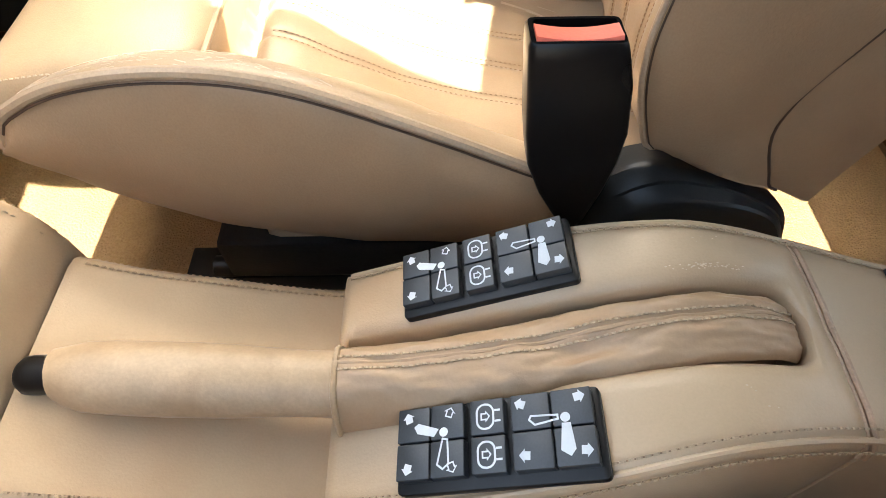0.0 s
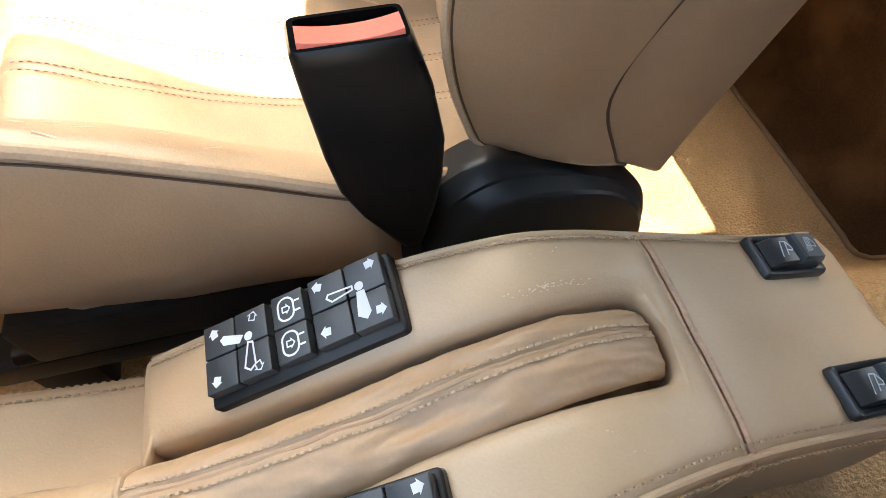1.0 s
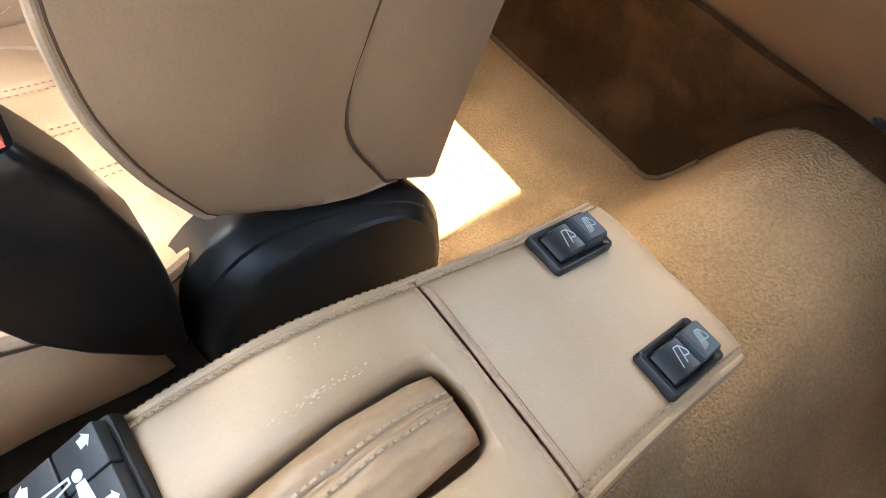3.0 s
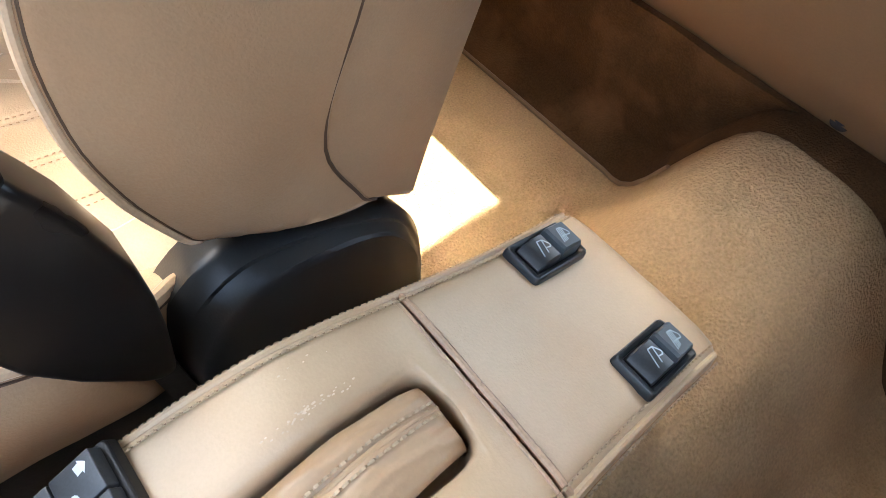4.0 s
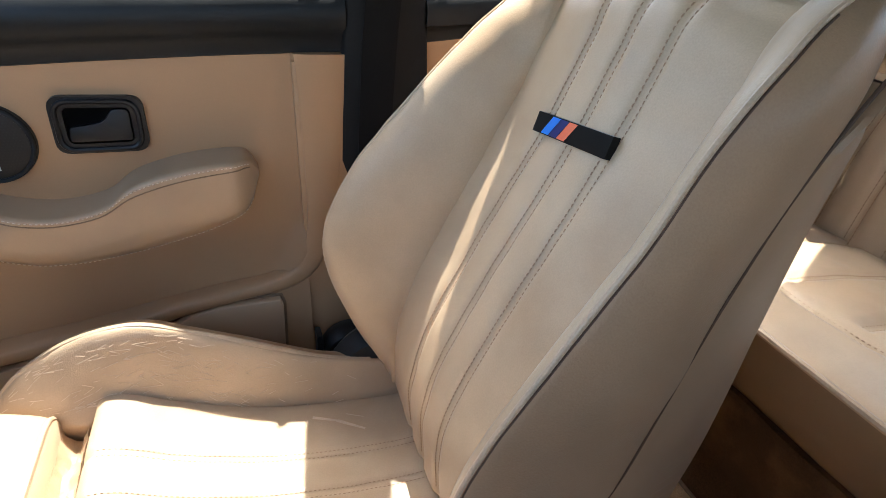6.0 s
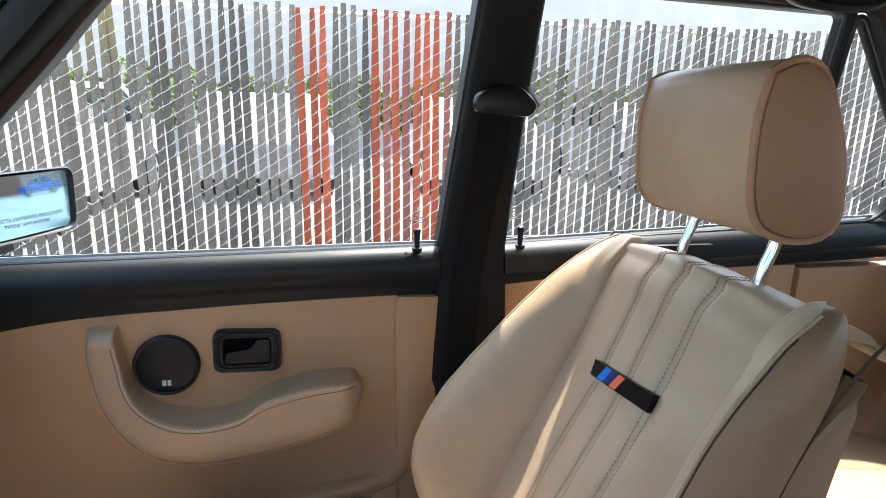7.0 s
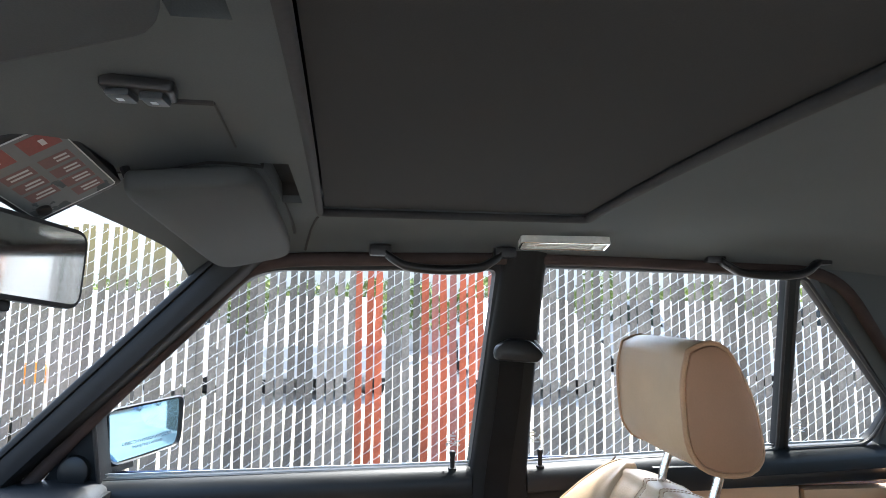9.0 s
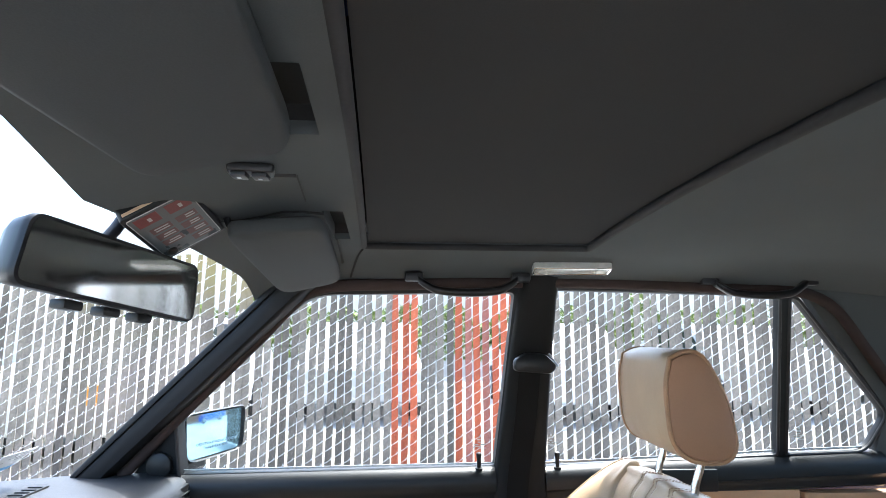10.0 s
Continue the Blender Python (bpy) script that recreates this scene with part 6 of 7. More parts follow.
# rear belt at the end of the bench
rb = thing("seat_belt", (0.86, 0.62, 0.8), "black rear seat belt with chrome tongue beside the bench", "seat belt")
part("webbing", ribbon(spline([(0.86, 0.70, 0.96), (0.84, 0.665, 0.86), (0.82, 0.64, 0.75), (0.80, 0.62, 0.60)], 16), (1, 0, 0.3), 0.047, 0.0016), "webbing", rb)
part("tongue", box((0.805, 0.632, 0.845), (0.855, 0.640, 0.895), 0.003), "chrome", rb)
part("tongue_grip", box((0.815, 0.628, 0.845), (0.845, 0.644, 0.868), 0.003), "black", rb)

# ---- dashboard, windscreen ----


def build_dash():
    d = thing("dashboard", (-1.0, 0, 0.7), "black vinyl dashboard top with rounded edge", "dashboard")
    secs = []
    for y in np.linspace(-0.715, 0.715, 40):
        e = max(0, abs(y) - 0.62) / 0.1
        x0 = -0.735 - 0.02 * e - 0.03 * math.cos(y * 2.2)
        prof = [(-1.20, 0.86), (-1.20, 0.905), (-1.0, 0.920), (x0 - 0.09, 0.925), (x0 - 0.03, 0.921), (x0 - 0.008, 0.908), (x0, 0.885), (x0 - 0.01, 0.80), (x0 - 0.04, 0.70), (x0 - 0.10, 0.55), (-1.18, 0.5)]
        secs.append([(x, y, z) for x, z in prof])
    part("pad", loft(secs), "dash", d, "black grained dash pad", sharp=50)
    v = part("side_vent", box((-0.795, 0.655, 0.842), (-0.752, 0.716, 0.905), 0.006), "black", d, "black air vent at the dash end")
    for k in range(4):
        part("vent_slat", box((-0.755, 0.662, 0.852 + k * 0.012), (-0.748, 0.710, 0.855 + k * 0.012), 0.001), "vinyl", v)
    dv = part("demister_slot", box((-1.02, 0.35, 0.920), (-0.99, 0.62, 0.924), 0.001), "black", d)
    for k in range(14):
        part("slot_bar", box((-1.018, 0.358 + k * 0.0185, 0.9235), (-0.992, 0.362 + k * 0.0185, 0.926), 0.0005), "vinyl", dv)
    # windscreen
    g = part("windscreen", sheet(lambda u, w: (-1.19 + 0.565 * u - 0.05 * (1 - (w / 0.66) ** 2) * (1 - 0.6 * u), w, 0.915 + 0.425 * u), 6, 16, 0, 1.1, -0.66, 0.66), "windscreen")
    g.visible_shadow = False
    tagged(g, "raked clear windscreen", "windscreen", kind="structure")
    # registration sticker in the lower corner
    s = thing("sticker", (-1.03, 0.62, 0.95), "white and blue printed sticker on the windscreen corner", "sticker")
    c = Matrix.Translation((-1.075, 0.615, 0.968)) @ Euler((0, radians(-37), 0)).to_matrix().to_4x4() @ Euler((0, 0, radians(90 - 180))).to_matrix().to_4x4() @ Euler((radians(180), 0, 0)).to_matrix().to_4x4()
    part("paper", moved(box((-0.05, -0.035, 0), (0.05, 0.035, 0.0006), 0.0), c), "paper", s)
    part("blue_band", moved(box((-0.05, 0.022, 0.0007), (0.05, 0.035, 0.0011), 0.0), c), "blue_pale", s)
    part("print_bar", joined(*[moved(box((-0.042, -0.030 + k * 0.008, 0.0007), (-0.042 + 0.03 + 0.01 * (k % 3), -0.027 + k * 0.008, 0.001), 0.0), c) for k in range(4)]), "display", s)
    text_mesh("11", 0.026, c @ Matrix.Translation((0.022, 0.002, 0.0012)), "numeral", "tyre", s)


M["dash"] = material("black_dash_vinyl", (0.016, 0.018, 0.020), 0.5, vary=0.2, scale=9, grain=500, bump=0.5, bump_dist=0.0006)
M["blue_pale"] = material("pale_blue_print", (0.10, 0.36, 0.66), 0.5, vary=0.05, scale=40, grain=400, bump=0)
build_dash()

# ---- fittings under the roof ----


def grab_handle(x0, x1, y, z):
    g = thing("grab_handle", ((x0 + x1) / 2, y, z), "black folding grab handle under the roof rail", "grab handle", "roof grab handles")
    for x, sg in ((x0, 1), (x1, -1)):
        part("bracket", box((min(x, x + sg * 0.038), y - 0.012, z - 0.008), (max(x, x + sg * 0.038), y + 0.014, z + 0.012), 0.005), "black", g, "black end bracket")
    pts = spline([(x0 + 0.028, y - 0.006, z - 0.004), (x0 + 0.045, y - 0.010, z - 0.016), (x0 + 0.066, y - 0.012, z - 0.026), ((x0 + x1) / 2, y - 0.013, z - 0.031), (x1 - 0.066, y - 0.012, z - 0.026), (x1 - 0.045, y - 0.010, z - 0.016), (x1 - 0.028, y - 0.006, z - 0.004)], 30)
    secs = []
    for p in pts:
        secs.append([(p[0], p[1] + 0.011 * math.cos(t), p[2] + 0.0085 * math.sin(t)) for t in np.linspace(0, 2 * math.pi, 13)[:-1]])
    part("grip", loft(secs), "black", g, "black moulded grip", sharp=60)
    return g


grab_handle(-0.298, -0.040, 0.570, 1.336)
gh = grab_handle(0.335, 0.592, 0.600, 1.338)
part("coat_hook", tube(spline([(0.368, 0.592, 1.338), (0.366, 0.584, 1.326), (0.372, 0.578, 1.318)], 8), 0.003, 8), "black", gh)


def roof_lamp():
    l = thing("courtesy_lamp", (0.04, 0.54, 1.345), "clear courtesy lamp in a bright frame over the pillar", "ceiling lamp")
    c = Matrix.Translation((0.040, 0.541, 1.349)) @ Euler((radians(-16), 0, radians(-2))).to_matrix().to_4x4() @ Euler((radians(180), 0, 0)).to_matrix().to_4x4()
    o = [tuple(p) for p in rounded([(-.079, -.018), (.079, -.018), (.079, .018), (-.079, .018)], 0.006)]
    i = [tuple(p) for p in rounded([(-.073, -.013), (.073, -.013), (.073, .013), (-.073, .013)], 0.004)]
    part("frame", moved(ring_prism(o, i, -0.012, 0.000), c), "lens", l, "pale frame")
    part("rim", moved(tube([(*p, 0.000) for p in grow(o, -0.0025)], 0.0018, 8, closed=True), c), "chrome", l)
    part("lens", moved(prism(i, -0.012, -0.001, 0.001), c), "lens", l, "ribbed clear lens")
    for k in range(4):
        part("lens_rib", moved(box((-0.066, -0.010 + k * 0.0065, -0.0015), (0.045, -0.0085 + k * 0.0065, 0.0002), 0.0003), c), "lens", l)
    part("switch", moved(box((0.050, -0.009, -0.002), (0.066, 0.009, 0.002), 0.0015), c), "lens", l)


roof_lamp()


def visor(s):
    v = thing("sun_visor", (-0.5, s * 0.3, 1.35), "grey cloth sun visor folded up", "sun visor", "sun visors")
    if s > 0:
        ir, fr_, of, orr = Vector((-0.388, 0.105, 1.360)), Vector((-0.508, 0.092, 1.347)), Vector((-0.538, 0.535, 1.306)), Vector((-0.413, 0.490, 1.328))
    else:
        ir, fr_, of, orr = Vector((-0.366, -0.172, 1.368)), Vector((-0.503, -0.124, 1.357)), Vector((-0.440, -0.585, 1.332)), Vector((-0.330, -0.560, 1.352))
    nrm = (fr_ - ir).cross(orr - ir).normalized()
    if nrm.z > 0:
        nrm = -nrm
    flat = [tuple(p) for p in rounded([(0, 0), (1, 0), (1, 1), (0, 1)], [0.16, 0.10, 0.20, 0.22], 6)]

    def spot(u, v, out, bulge):
        q = ir.lerp(fr_, u).lerp(orr.lerp(of, u), v)
        return q + nrm * (out + bulge * math.sin(math.pi * min(1, max(0, u))) ** 0.6)
    rows = []
    for k, out in ((0.90, -0.010), (0.965, -0.009), (0.99, -0.006), (1.0, 0.0), (0.99, 0.006), (0.965, 0.009), (0.90, 0.0105), (0.6, 0.0115), (0.3, 0.012), (0.02, 0.012)):
        rows.append([spot(0.5 + (u - 0.5) * k, 0.5 + (w - 0.5) * (1 - (1 - k) * 0.35), out, 0.0) for u, w in flat])
    part("panel", loft(rows), "visor", v, "padded grey cloth panel", sharp=60)
    pv = spot(0.90, 0.07, -0.004, 0)
    part("pivot_clip", tube(spline([pv + Vector((-0.016, 0, 0.016)), pv + Vector((-0.010, 0, 0.004)), pv + Vector((0.004, 0, -0.004)), pv + Vector((0.016, s * 0.004, -0.006))], 10), 0.0045, 8), "vinyl", v)
    # black tubes on the headliner stand in for the shadow behind the visor
    if s > 0:
        for path in ([(-0.530, 0.142), (-0.500, 0.158), (-0.455, 0.178), (-0.405, 0.196)], [(-0.410, 0.372), (-0.414, 0.43), (-0.418, 0.49), (-0.421, 0.54)]):
            part("recess_gap", tube([(q[0], q[1], roof_z(q[0], q[1])) for q in spline([(*q, 0) for q in path], 16)], [0.0012 + 0.0020 * i / 15 for i in range(16)], 8), "tyre", v)
    # hollow for the fingers in the headliner
    xa, xb, ya, yb = RECESS[0 if s > 0 else 1]
    def cup(u, w):
        x, y = xa - 0.006 + (xb - xa + 0.012) * u, ya - 0.004 + (yb - ya + 0.008) * w
        k = min(1.0, min(u, 1 - u) / 0.12) * min(1.0, min(w, 1 - w) / 0.06)
        return (x, y, roof_z(x, y) + 0.003 + 0.021 * k)
    # cloth darker than the headliner, for the shade in the hollow
    part("finger_recess", thicken(sheet(cup, 16, 24), (0, 0, 0.003)), "headliner_dark", v, "finger recess, cloth darkened for its shade")


visor(1), visor(-1)


def overhead():
    # sunroof switch
    s = thing("sunroof_switch", (-0.44, -0.01, 1.385), "black twin sunroof rocker switch in the header", "switch panel")
    zt = roof_z(-0.443, 0) - 0.002
    part("plate", moved(prism([tuple(p) for p in rounded([(-.023, -.013), (.023, -.013), (.023, .013), (-.023, .013)], 0.005)], 0, 0.008, 0.003), Matrix.Translation((-0.443, -0.026, zt)) @ Euler((radians(180), 0, radians(12))).to_matrix().to_4x4()), "black", s)
    for x, y in ((-0.453, -0.028), (-0.433, -0.024)):
        k = part("rocker", box((x - 0.008, y - 0.009, zt - 0.013), (x + 0.008, y + 0.009, zt - 0.006), 0.003), "button", s)
        part("symbol", box((x - 0.002, y - 0.003, zt - 0.0134), (x + 0.002, y + 0.001, zt - 0.0128)), "white", k)
    c = thing("roof_cover", (-0.416, 0.03, 1.385), "grey cloth crank cover flush in the headliner", "cover")
    flap = lambda u, w, d: (-0.452 + 0.047 * u - 0.012 * w, 0.012 + 0.115 * w, roof_z(-0.452 + 0.047 * u - 0.012 * w, 0.012 + 0.115 * w) + d)
    part("flap", thicken(sheet(lambda u, w: flap(u, w, -0.0012), 6, 8), (0, 0, 0.004)), "headliner", c)
    part("flap_edge", tube([flap(1, w, -0.001) for w in np.linspace(0, 1, 12)], 0.0011, 6), "tyre", c)
    part("finger_slot", tube([flap(u, 0, 0.0) for u in np.linspace(0, 1, 8)], 0.0030, 8), "tyre", c)
    # check display
    p = thing("check_panel", (-0.55, 0.03, 1.35), "grey overhead warning display with dull red fields", "display panel")
    ey = Vector((0.005, 0.107, -0.026)).normalized()
    ex = Vector((-0.054, 0.034, -0.044))
    ex = (ex - ey * ex.dot(ey)).normalized()
    ez = ex.cross(ey)
    m = Matrix(((ex.x, ey.x, ez.x, -0.560 + 0.014 * ez.x), (ex.y, ey.y, ez.y, 0.068), (ex.z, ey.z, ez.z, 1.3575 + 0.014 * ez.z), (0, 0, 0, 1)))
    o = [tuple(q) for q in rounded([(-.040, -.056), (.040, -.056), (.040, .056), (-.040, .056)], 0.006)]
    part("housing", moved(prism(o, -0.016, 0.003, 0.002), m), "vinyl", p, "black housing")
    part("face", moved(prism([tuple(q) for q in rounded([(-.035, -.050), (.035, -.050), (.035, .050), (-.035, .050)], 0.003)], 0.002, 0.0036), m), "display", p, "grey display face")
    part("face_edge", moved(tube([(*q, 0.0034) for q in rounded([(-.035, -.050), (.035, -.050), (.035, .050), (-.035, .050)], 0.003)], 0.0006, 6, closed=True), m), "display_text", p)
    bars = []
    rng = random.Random(2)
    for x in (-0.031, 0.004):
        part("warning_field", moved(box((x, -0.046, 0.0036), (x + 0.026, -0.028, 0.0039)), m), "display_red", p, "dull red warning field")
        bars.append(moved(box((x + 0.009, -0.040, 0.0040), (x + 0.013, -0.033, 0.0042)), m))
    for i in range(4):
        for j in range(2):
            x, y = -0.029 + j * 0.030, -0.018 + i * 0.016
            if i == 3 and j == 1:
                continue
            part("field", moved(box((x, y, 0.0036), (x + 0.024, y + 0.012, 0.0038)), m), "display_brown", p)
            for r in range(2):
                bars.append(moved(box((x + 0.003, y + 0.0025 + 0.0045 * r, 0.0039), (x + 0.020 - rng.random() * 0.007, y + 0.0045 + 0.0045 * r, 0.0041)), m))
    part("print_bar", joined(*bars), "display_text", p, "pale illegible print", smooth=False)
    part("test_button", moved(prism([(0.024 + 0.006 * math.cos(t), 0.040 + 0.006 * math.sin(t)) for t in np.linspace(0, 2 * math.pi, 17)[:-1]], 0.003, 0.0065, 0.001), m), "black", p, "black test button")
    # tan strip in place of the glint along the housing edge
    part("edge_strip", moved(box((-0.036, -0.0565, -0.004), (0.034, -0.0555, -0.0005)), m), "pipe", p)
    # rear-view mirror
    v = thing("rear_view_mirror", (-0.62, 0.06, 1.28), "black rear-view mirror on a stalk below the header", "rear-view mirror")
    mc = Vector((-0.588, 0.030, 1.282))
    nrm = Vector((0.967, -0.246, -0.026)).normalized()
    side = nrm.cross(Vector((0, 0, 1))).normalized()
    upv = side.cross(nrm).normalized()
    side, upv = side * 0.995 + upv * 0.10, upv * 0.995 - side * 0.10
    fm = Matrix(((side.x, upv.x, nrm.x, mc.x), (side.y, upv.y, nrm.y, mc.y), (side.z, upv.z, nrm.z, mc.z), (0, 0, 0, 1)))
    L, H = 0.128, 0.038
    o = rounded([(-L, -H + 0.002), (L, -H + 0.006), (L - 0.006, H - 0.002), (-L + 0.004, H)], 0.016, 5)
    rows = []
    for z, k in ((-0.040, 0.66), (-0.036, 0.80), (-0.022, 0.93), (-0.004, 1.0), (0.0, 1.0), (0.003, 0.98), (0.003, 0.92)):
        rows.append([(q.x * (1 - (1 - k) * 0.5), q.y * k, z) for q in o])
    part("housing", moved(loft(rows), fm), "black", v, "black plastic housing", sharp=40)
    part("mirror_glass", moved(flat_poly([tuple(q) for q in grow([tuple(q) for q in o], -0.0045)], 0.0038, Matrix()), fm), "mirror_dim", v, "mirror glass", smooth=False)
    for x in (-0.05, 0.0, 0.05):
        part("tab", moved(box((x - 0.012, -H - 0.006, -0.022), (x + 0.012, -H + 0.004, -0.004), 0.003), fm), "black", v)
    part("stalk", tube(spline([tuple(fm @ Vector((0, 0.010, -0.018))), (-0.618, 0.038, 1.312), (-0.610, 0.055, 1.342), (-0.604, 0.06, 1.360)], 10), 0.007, 10), "black", v)


M["display_brown"] = material("dull_brown_display_field", (0.10, 0.05, 0.045), 0.35, vary=0.15, scale=60, grain=500, bump=0)
M["mirror_dim"] = material("tinted_mirror", (0.78, 0.80, 0.79), 0.0, metal=1.0, vary=0.0, scale=5, grain=50, bump=0)
overhead()


def door_mirror():
    d = thing("door_mirror", (-0.79, 0.85, 0.98), "black door mirror with printed warning line", "door mirror")
    mc = Vector((-0.752, 0.850, 0.990))
    nrm = Vector((0.910, -0.41, 0.046)).normalized()
    side = nrm.cross(Vector((0, 0, 1))).normalized()
    upv = side.cross(nrm).normalized()
    fm = Matrix(((-side.x, upv.x, nrm.x, mc.x), (-side.y, upv.y, nrm.y, mc.y), (-side.z, upv.z, nrm.z, mc.z), (0, 0, 0, 1)))
    # local x runs outboard
    o = rounded([(-0.092, -0.055), (0.078, -0.050), (0.086, 0.046), (-0.096, 0.044)], [0.03, 0.022, 0.018, 0.02], 5)
    rows = []
    for z, k in ((-0.075, 0.45), (-0.06, 0.75), (-0.03, 0.97), (0.0, 1.11), (0.006, 1.13), (0.011, 1.08), (0.002, 0.99)):
        rows.append([(q.x * k, q.y * k, z) for q in o])
    bm = loft(rows, cap=True)
    part("housing", moved(bm, fm), "black", d, "black mirror housing", sharp=40)
    bl, br_, tr, tl = (Vector((*q, 0)) * 0.985 for q in ((-0.092, -0.055), (0.078, -0.050), (0.086, 0.046), (-0.096, 0.044)))

    def dome(u, w):
        q = bl.lerp(br_, u).lerp(tl.lerp(tr, u), w)
        return (q.x, q.y, 0.0088 - (q.x * q.x + q.y * q.y) / 2.2)
    gl = part("mirror_glass", moved(sheet(dome, 28, 18), fm), "mirror", d, "convex mirror glass", sharp=80)
    text_mesh("OBJECTS IN MIRROR ARE CLOSER", 0.0085, fm @ Matrix.Translation((0.0, -0.024, 0.0095)), "warning_text", "etched", gl)
    text_mesh("THAN THEY APPEAR", 0.0085, fm @ Matrix.Translation((-0.004, -0.034, 0.0095)), "warning_text", "etched", gl)
    arm = loft([[(xx - 0.045, yy_, 0.915), (xx + 0.03, yy_, 0.915), (xx + 0.028, yy_, 0.915 + hh), (xx - 0.04, yy_, 0.915 + hh)] for xx, yy_, hh in ((-0.815, 0.735, 0.075), (-0.815, 0.76, 0.05), (-0.810, 0.785, 0.035), (-0.795, 0.83, 0.03))])
    part("arm", arm, "black", d, "black mirror arm", sharp=30)
    part("sail_panel", loft([[(-0.885, y, 0.905), (-0.776, y, 0.905), (-0.782, y - 0.022, 1.036), (-0.792, y - 0.022, 1.034)] for y in (0.716, 0.745)]), "vinyl", d, "black triangular panel", sharp=30)
    part("sail_edge", tube([(-0.777, 0.712, 0.915), (-0.783, 0.688, 1.034)], 0.004, 8), "rubber", d)
    rows = []
    for o_, r in ((0.0, 0.026), (0.012, 0.028), (0.018, 0.027), (0.021, 0.022), (0.0215, 0.0)):
        rows.append([(-0.815 + max(r, 0.0005) * math.cos(t) * 0.95, 0.712 - o_, 0.942 + max(r, 0.0005) * math.sin(t)) for t in np.linspace(0, 2 * math.pi, 25)[:-1]])
    part("tweeter", loft(rows), "black", d, "round black tweeter")


M["etched"] = material("grey_etched_print", (0.16, 0.22, 0.27), 0.6, vary=0.05, scale=40, grain=400, bump=0)
door_mirror()
M["slat_brown"] = material("faded_brown_red_wood_slat", (0.24, 0.10, 0.075), 0.85, vary=0.4, scale=6, grain=60, bump=0.5, bump_dist=0.002, per_piece=0.2, spec=0.2, stain=(0.30, 0.06, 0.035), stain_scale=14, stain_amount=0.7)

# ---- outside ----


def outside():
    bm = bmesh.new()
    bmesh.ops.create_grid(bm, x_segments=8, y_segments=8, size=400)
    g = part("ground", bm, "asphalt", smooth=False)
    tagged(g, "pale worn asphalt parking ground in full sun", "ground", kind="structure")
    fy, top = FENCE_Y, FENCE_TOP
    f = thing("fence", (0, fy, 0), "chain link fence with grey wooden slats, some painted red", "fence")
    rng = random.Random(11)
    pitch = 0.069
    meshes = {}
    def slat_mesh(mat, kind):
        if (mat, kind) not in meshes:
            h, w = top - 0.05 + 0.008 * kind, 0.0490 + 0.0015 * kind
            r2 = random.Random(kind)
            rows = []
            for k in range(5):
                z = 0.04 + h * k / 4
                o = r2.uniform(-0.004, 0.004)
                c = 0.010 if k == 4 else 0.0
                rows.append([(-w / 2 + o + c, -0.004, z), (w / 2 + o - c, -0.004, z), (w / 2 + o - c, 0.004, z), (-w / 2 + o + c, 0.004, z)])
            meshes[mat, kind] = finish("slat", loft(rows), mat, smooth=False)
        return meshes[mat, kind]
    def add(k):
        x = -0.417 + k * pitch
        red = k in RED_SLATS
        ob = new("slat", slat_mesh("slat_red" if red else "slat_brown" if k in BROWN_SLATS else "slat_olive" if k in OLIVE_SLATS else "slat", rng.randrange(4)))
        ob.parent = f
        ob.matrix_parent_inverse = Matrix.Translation(-Vector(f.location))
        ob.matrix_basis = pose(x + rng.uniform(-0.006, 0.006), fy + rng.uniform(-0.003, 0.003), rng.uniform(-0.012, 0.02), 0, rng.uniform(-0.5, 0.5), rng.uniform(-8, 8))
        if red:
            ob["label"] = "red painted slat"
    for k in range(-100, 80):
        add(k)
    # woven wire: one set of diagonals before the slats, one behind
    verts, faces = [], []
    x0, x1 = -7.0, 5.1
    def seg(a, b, r):
        t = (b - a).normalized()
        u = t.orthogonal().normalized()
        w = t.cross(u)
        k = len(verts)
        for c in (a, b):
            for q in range(4):
                verts.append(c + (u * math.cos(q * math.pi / 2) + w * math.sin(q * math.pi / 2)) * r)
        for q in range(4):
            faces.append((k + q, k + (q + 1) % 4, k + 4 + (q + 1) % 4, k + 4 + q))
    gap = 2 * pitch
    zb = top - 0.02
    for i in range(-22, int((x1 - x0) / gap) + 22):
        xa = x0 + i * gap
        for sg, yo in ((1, -0.010), (-1, 0.010)):
            dz = 0.60
            n = int((zb - 0.03) / (dz * pitch)) + 1
            last = None
            for k in range(n):
                # each wire runs up across one slat and kinks in the gap
                p0 = Vector((xa + sg * (k * pitch - 0.023), fy + yo, 0.03 + (k - 0.28) * dz * pitch))
                p1 = Vector((xa + sg * (k * pitch + 0.023), fy + yo, 0.03 + (k + 0.28) * dz * pitch))
                if last is not None:
                    seg(last, p0, 0.0019)
                    if sg > 0:
                        seg(p0 + Vector((-0.004, -0.004, -0.012)), p0 + Vector((0.001, -0.002, 0.012)), 0.0022)
                seg(p0, p1, 0.0019)
                last = p1
    me = bpy.data.meshes.new("wire_mesh")
    me.from_pydata([tuple(v) for v in verts], [], faces)
    me.materials.append(M["wire"])
    w = new("wire_mesh", me)
    w.parent, w.matrix_parent_inverse = f, Matrix.Translation(-Vector(f.location))
    tagged(w, "galvanised chain link wire", kind="stuff")
    part("top_rail", tube([(x0, fy + 0.03, top - 0.035), (x1, fy + 0.03, top - 0.035)], 0.016, 10), "wire", f)
    for x in (-6.2, -3.2, 0.62, 3.4, 5.05):
        part("post", tube([(x, fy + 0.045, 0), (x, fy + 0.045, top)], 0.022, 10), "wire", f)


FENCE_Y, FENCE_TOP = 3.8, 1.79
OLIVE_SLATS = tuple(range(-34, -15))
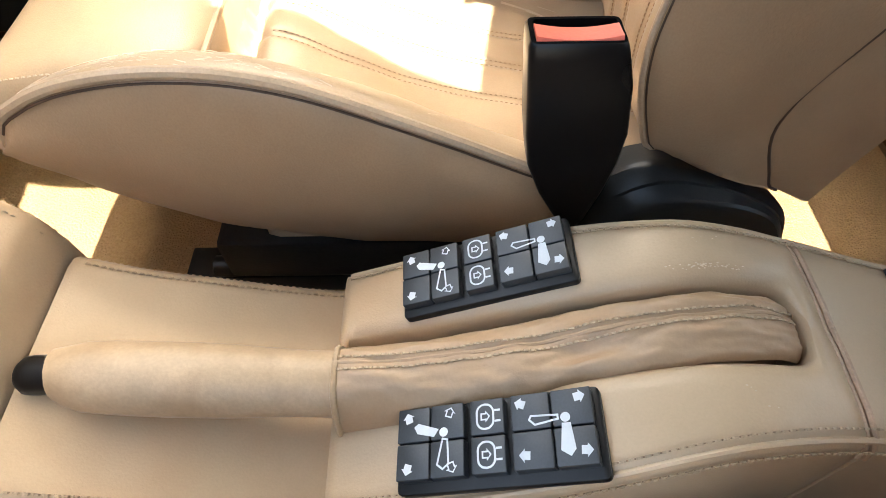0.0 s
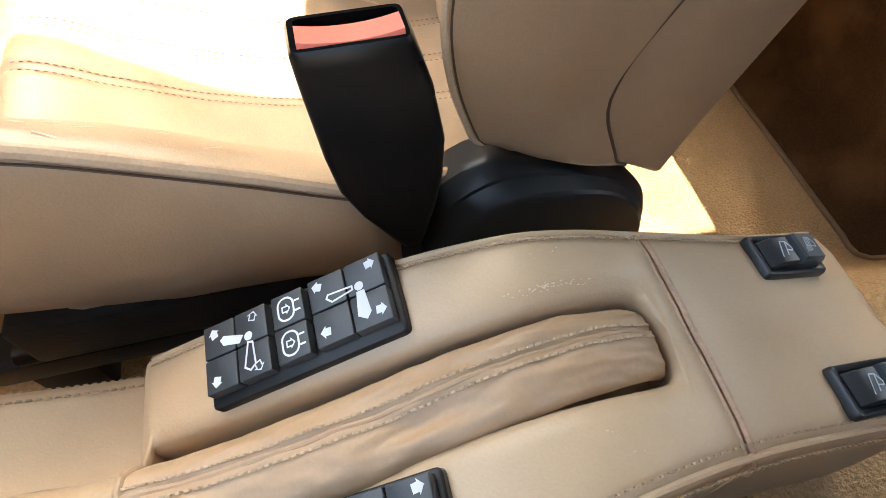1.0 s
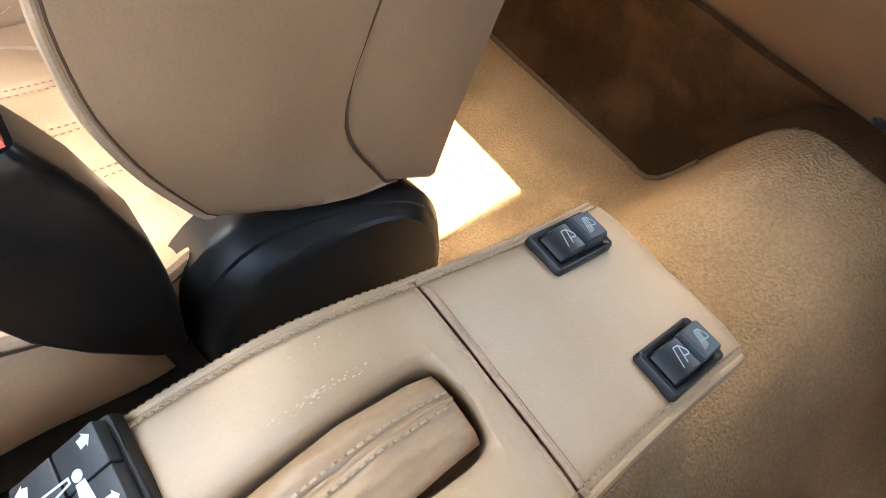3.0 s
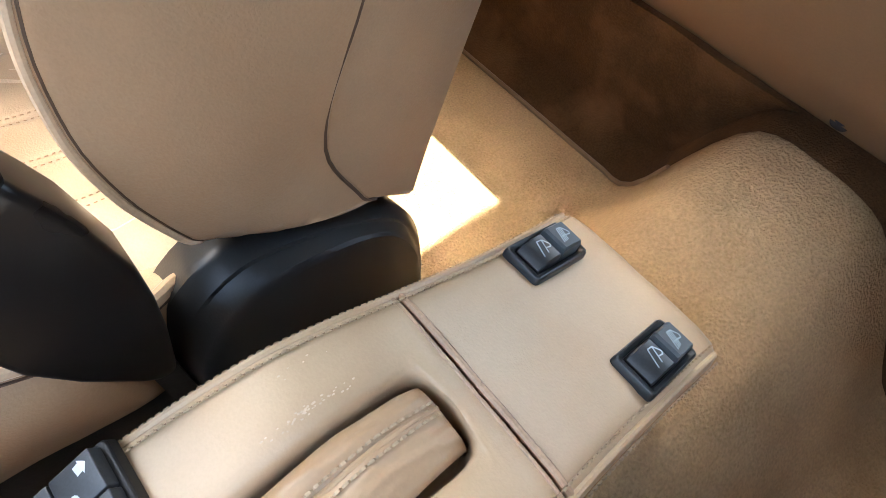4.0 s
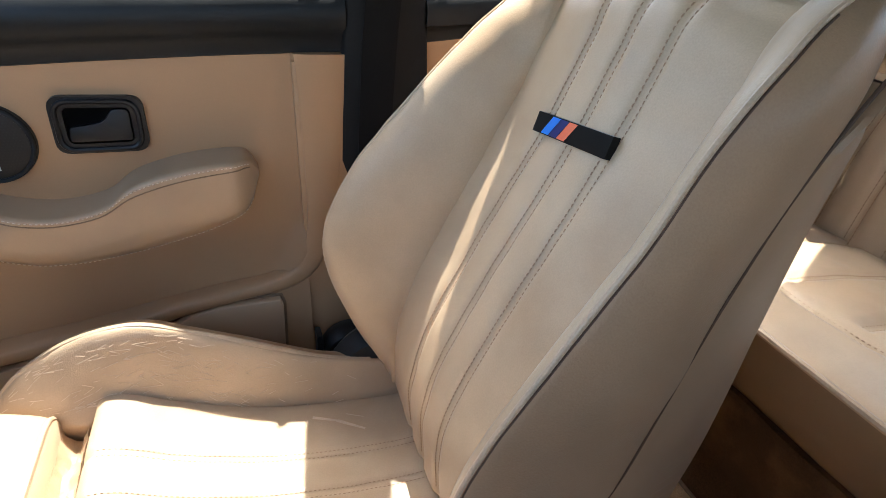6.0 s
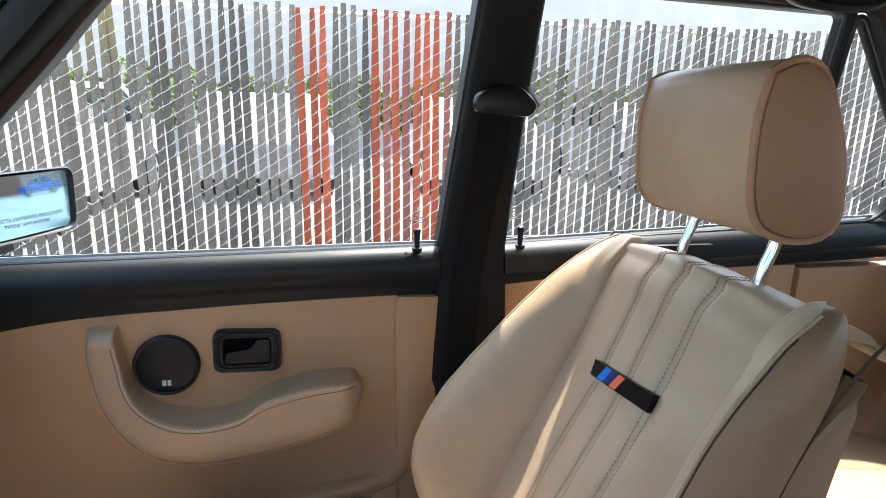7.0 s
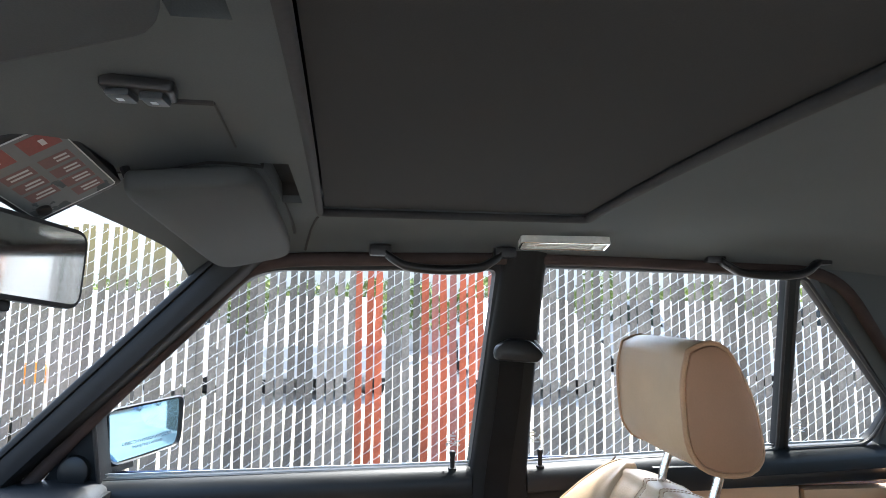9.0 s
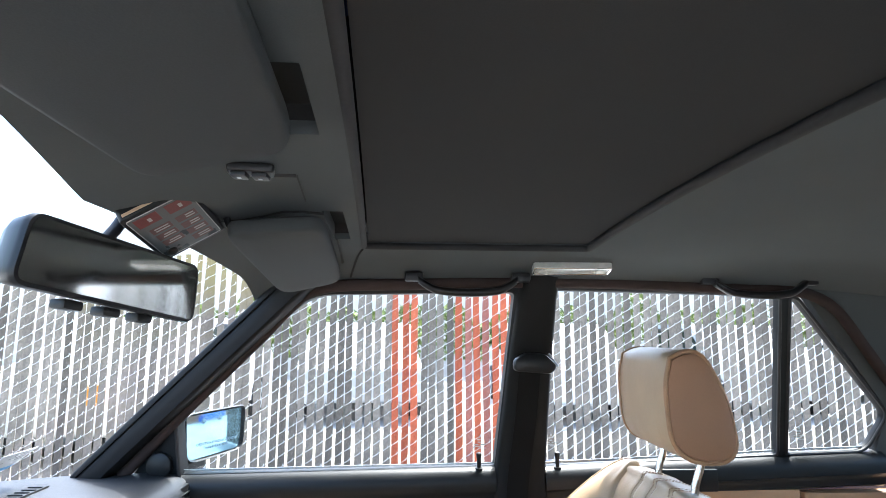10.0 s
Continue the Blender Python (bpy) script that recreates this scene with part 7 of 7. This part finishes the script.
RED_SLATS, BROWN_SLATS = (0, 1, 2, 7, 9, 11, 12, 13), (8, 10, 14)
outside()


def parked_car(name_label, mat, m):
    c = thing("parked_car", m.translation, name_label, "car", "parked cars")
    prof = [(-2.1, 0.55), (-2.15, 0.75), (-1.2, 0.92), (-0.55, 1.38), (0.7, 1.42), (1.45, 1.0), (2.1, 0.95), (2.15, 0.5), (2.1, 0.28), (-2.1, 0.28)]
    poly = rounded(prof, 0.12, 4)
    rows = []
    for y in (-0.86, -0.82, 0.82, 0.86):
        rows.append([(p.x, y * (1 - 0.16 * max(0, p.y - 0.9)), p.y) for p in poly])
    part("body", moved(loft(rows), m), mat, c, sharp=30)
    for s in (-1, 1):
        for x0, x1, x2, x3 in ((-1.0, 0.05, 0.02, -0.50), (0.12, 1.25, 0.66, 0.10)):
            bm = bmesh.new()
            bm.faces.new([bm.verts.new((x, s * (0.872 * (1 - 0.16 * (z - 0.9))), z)) for x, z in ((x0, 0.96), (x1, 0.98), (x2, 1.33), (x3, 1.32))])
            part("side_window", moved(bm, m), "car_glass", c, smooth=False)
        for x in (-1.32, 1.30):
            w = part("wheel", moved(tube([(x, s * 0.68, 0.31), (x, s * 0.885, 0.31)], 0.31, 24), m), "tyre", c)
            part("rim", moved(tube([(x, s * 0.86, 0.31), (x, s * 0.892, 0.31)], 0.20, 20), m), "alu", w)
            for q in range(5):
                a = q * 2 * math.pi / 5
                part("spoke_gap", moved(tube([(x + 0.13 * math.cos(a), s * 0.88, 0.31 + 0.13 * math.sin(a)), (x + 0.13 * math.cos(a), s * 0.896, 0.31 + 0.13 * math.sin(a))], 0.04, 8), m), "tyre", w)
        part("tail_lamp", moved(box((2.08, s * 0.62 - 0.14, 0.78), (2.165, s * 0.62 + 0.14, 0.90), 0.02), m), "orange", c, "red tail lamp")
    return c


parked_car("bright blue saloon parked across the lot", "car_blue", Matrix.Translation((20.5, 8.6, 0)) @ Euler((0, 0, radians(102))).to_matrix().to_4x4())
b = part("wall_lot", box((27, -14, 0), (28, 16, 5.2), 0.02), "wall_brick")
vg = part("ground_verge", thicken(sheet(lambda u, v: (u, v, 0.03 + 0.02 * noise.noise(Vector((u, v, 0)))), 40, 6, -8, 5.2, 3.9, 6.6), (0, 0, -0.04)), "verge")
tagged(vg, "weedy gravel strip behind the fence", "verge", kind="structure")
tagged(b, "orange-brown stucco wall behind the lot", "wall", kind="structure")
for x, y, a, mt in ((-4.5, 9.0, 84, "car_white"), (-1.2, 9.4, 95, "car_silver"), (2.0, 9.2, 87, "car_white"), (5.2, 9.6, 92, "car_silver"), (8.6, 9.3, 86, "car_white")):
    parked_car("car parked behind the slatted fence", mt, Matrix.Translation((x, y, 0)) @ Euler((0, 0, radians(a))).to_matrix().to_4x4())
pc = parked_car("white car parked nose to the fence, amber front lamps", "car_white", Matrix.Translation((-3.45, 6.85, 0)) @ Euler((0, 0, radians(90))).to_matrix().to_4x4())
for dx in (-0.75, 0.36):
    part("turn_lamp", box((-3.45 + dx - 0.07, 4.66, 0.58), (-3.45 + dx + 0.07, 4.74, 0.76), 0.01), "amber", pc, "amber turn lamp")
# pale wall added to give the white of the sky between the slats
w2 = part("wall_lot", box((-25, 16, 0), (30, 17, 4.5), 0.02), "wall_pale")
tagged(w2, "pale wall added beyond the fence for the white of the sky", "building", kind="structure")


def hedge(x0, x1, y, z0, z1, seed):
    """Leafy hedge: many small leaves round stems."""
    h = thing("hedge", ((x0 + x1) / 2, y, 0), "leafy green hedge behind the fence", "hedge")
    rng = random.Random(seed)
    verts, faces = [], []
    for i in range(int((x1 - x0) * 700)):
        c = Vector((rng.uniform(x0, x1), y + rng.gauss(0, 0.25), 0))
        hh = z1 * (0.75 + 0.35 * noise.noise(Vector((c.x * 1.1, seed, 0))))
        c.z = z0 + (hh - z0) * rng.random() ** 0.8
        a, b_ = Vector((rng.gauss(0, 1), rng.gauss(0, 1), rng.gauss(0, 1))).normalized(), Vector((rng.gauss(0, 1), rng.gauss(0, 1), rng.gauss(0, 1)))
        b_ = (b_ - a * b_.dot(a)).normalized()
        s = rng.uniform(0.05, 0.10)
        k = len(verts)
        verts += [c - a * s, c + b_ * s * 0.5, c + a * s, c - b_ * s * 0.5]
        faces.append((k, k + 1, k + 2, k + 3))
    me = bpy.data.meshes.new("leaves")
    me.from_pydata([tuple(v) for v in verts], [], faces)
    me.materials.append(M["leaf"])
    o = new("leaves", me)
    o.parent, o.matrix_parent_inverse = h, Matrix.Translation(-Vector(h.location))
    tagged(o, "small green leaves", kind="stuff")
    for i in range(int((x1 - x0) * 2)):
        x = x0 + (i + 0.5) / 2
        part("stem", tube([(x, y, 0), (x + rng.uniform(-0.1, 0.1), y, z1 * 0.7)], [0.02, 0.008], 6), "slat", h)


hedge(-7.0, 11.0, 13.0, 0.6, 2.4, 4)
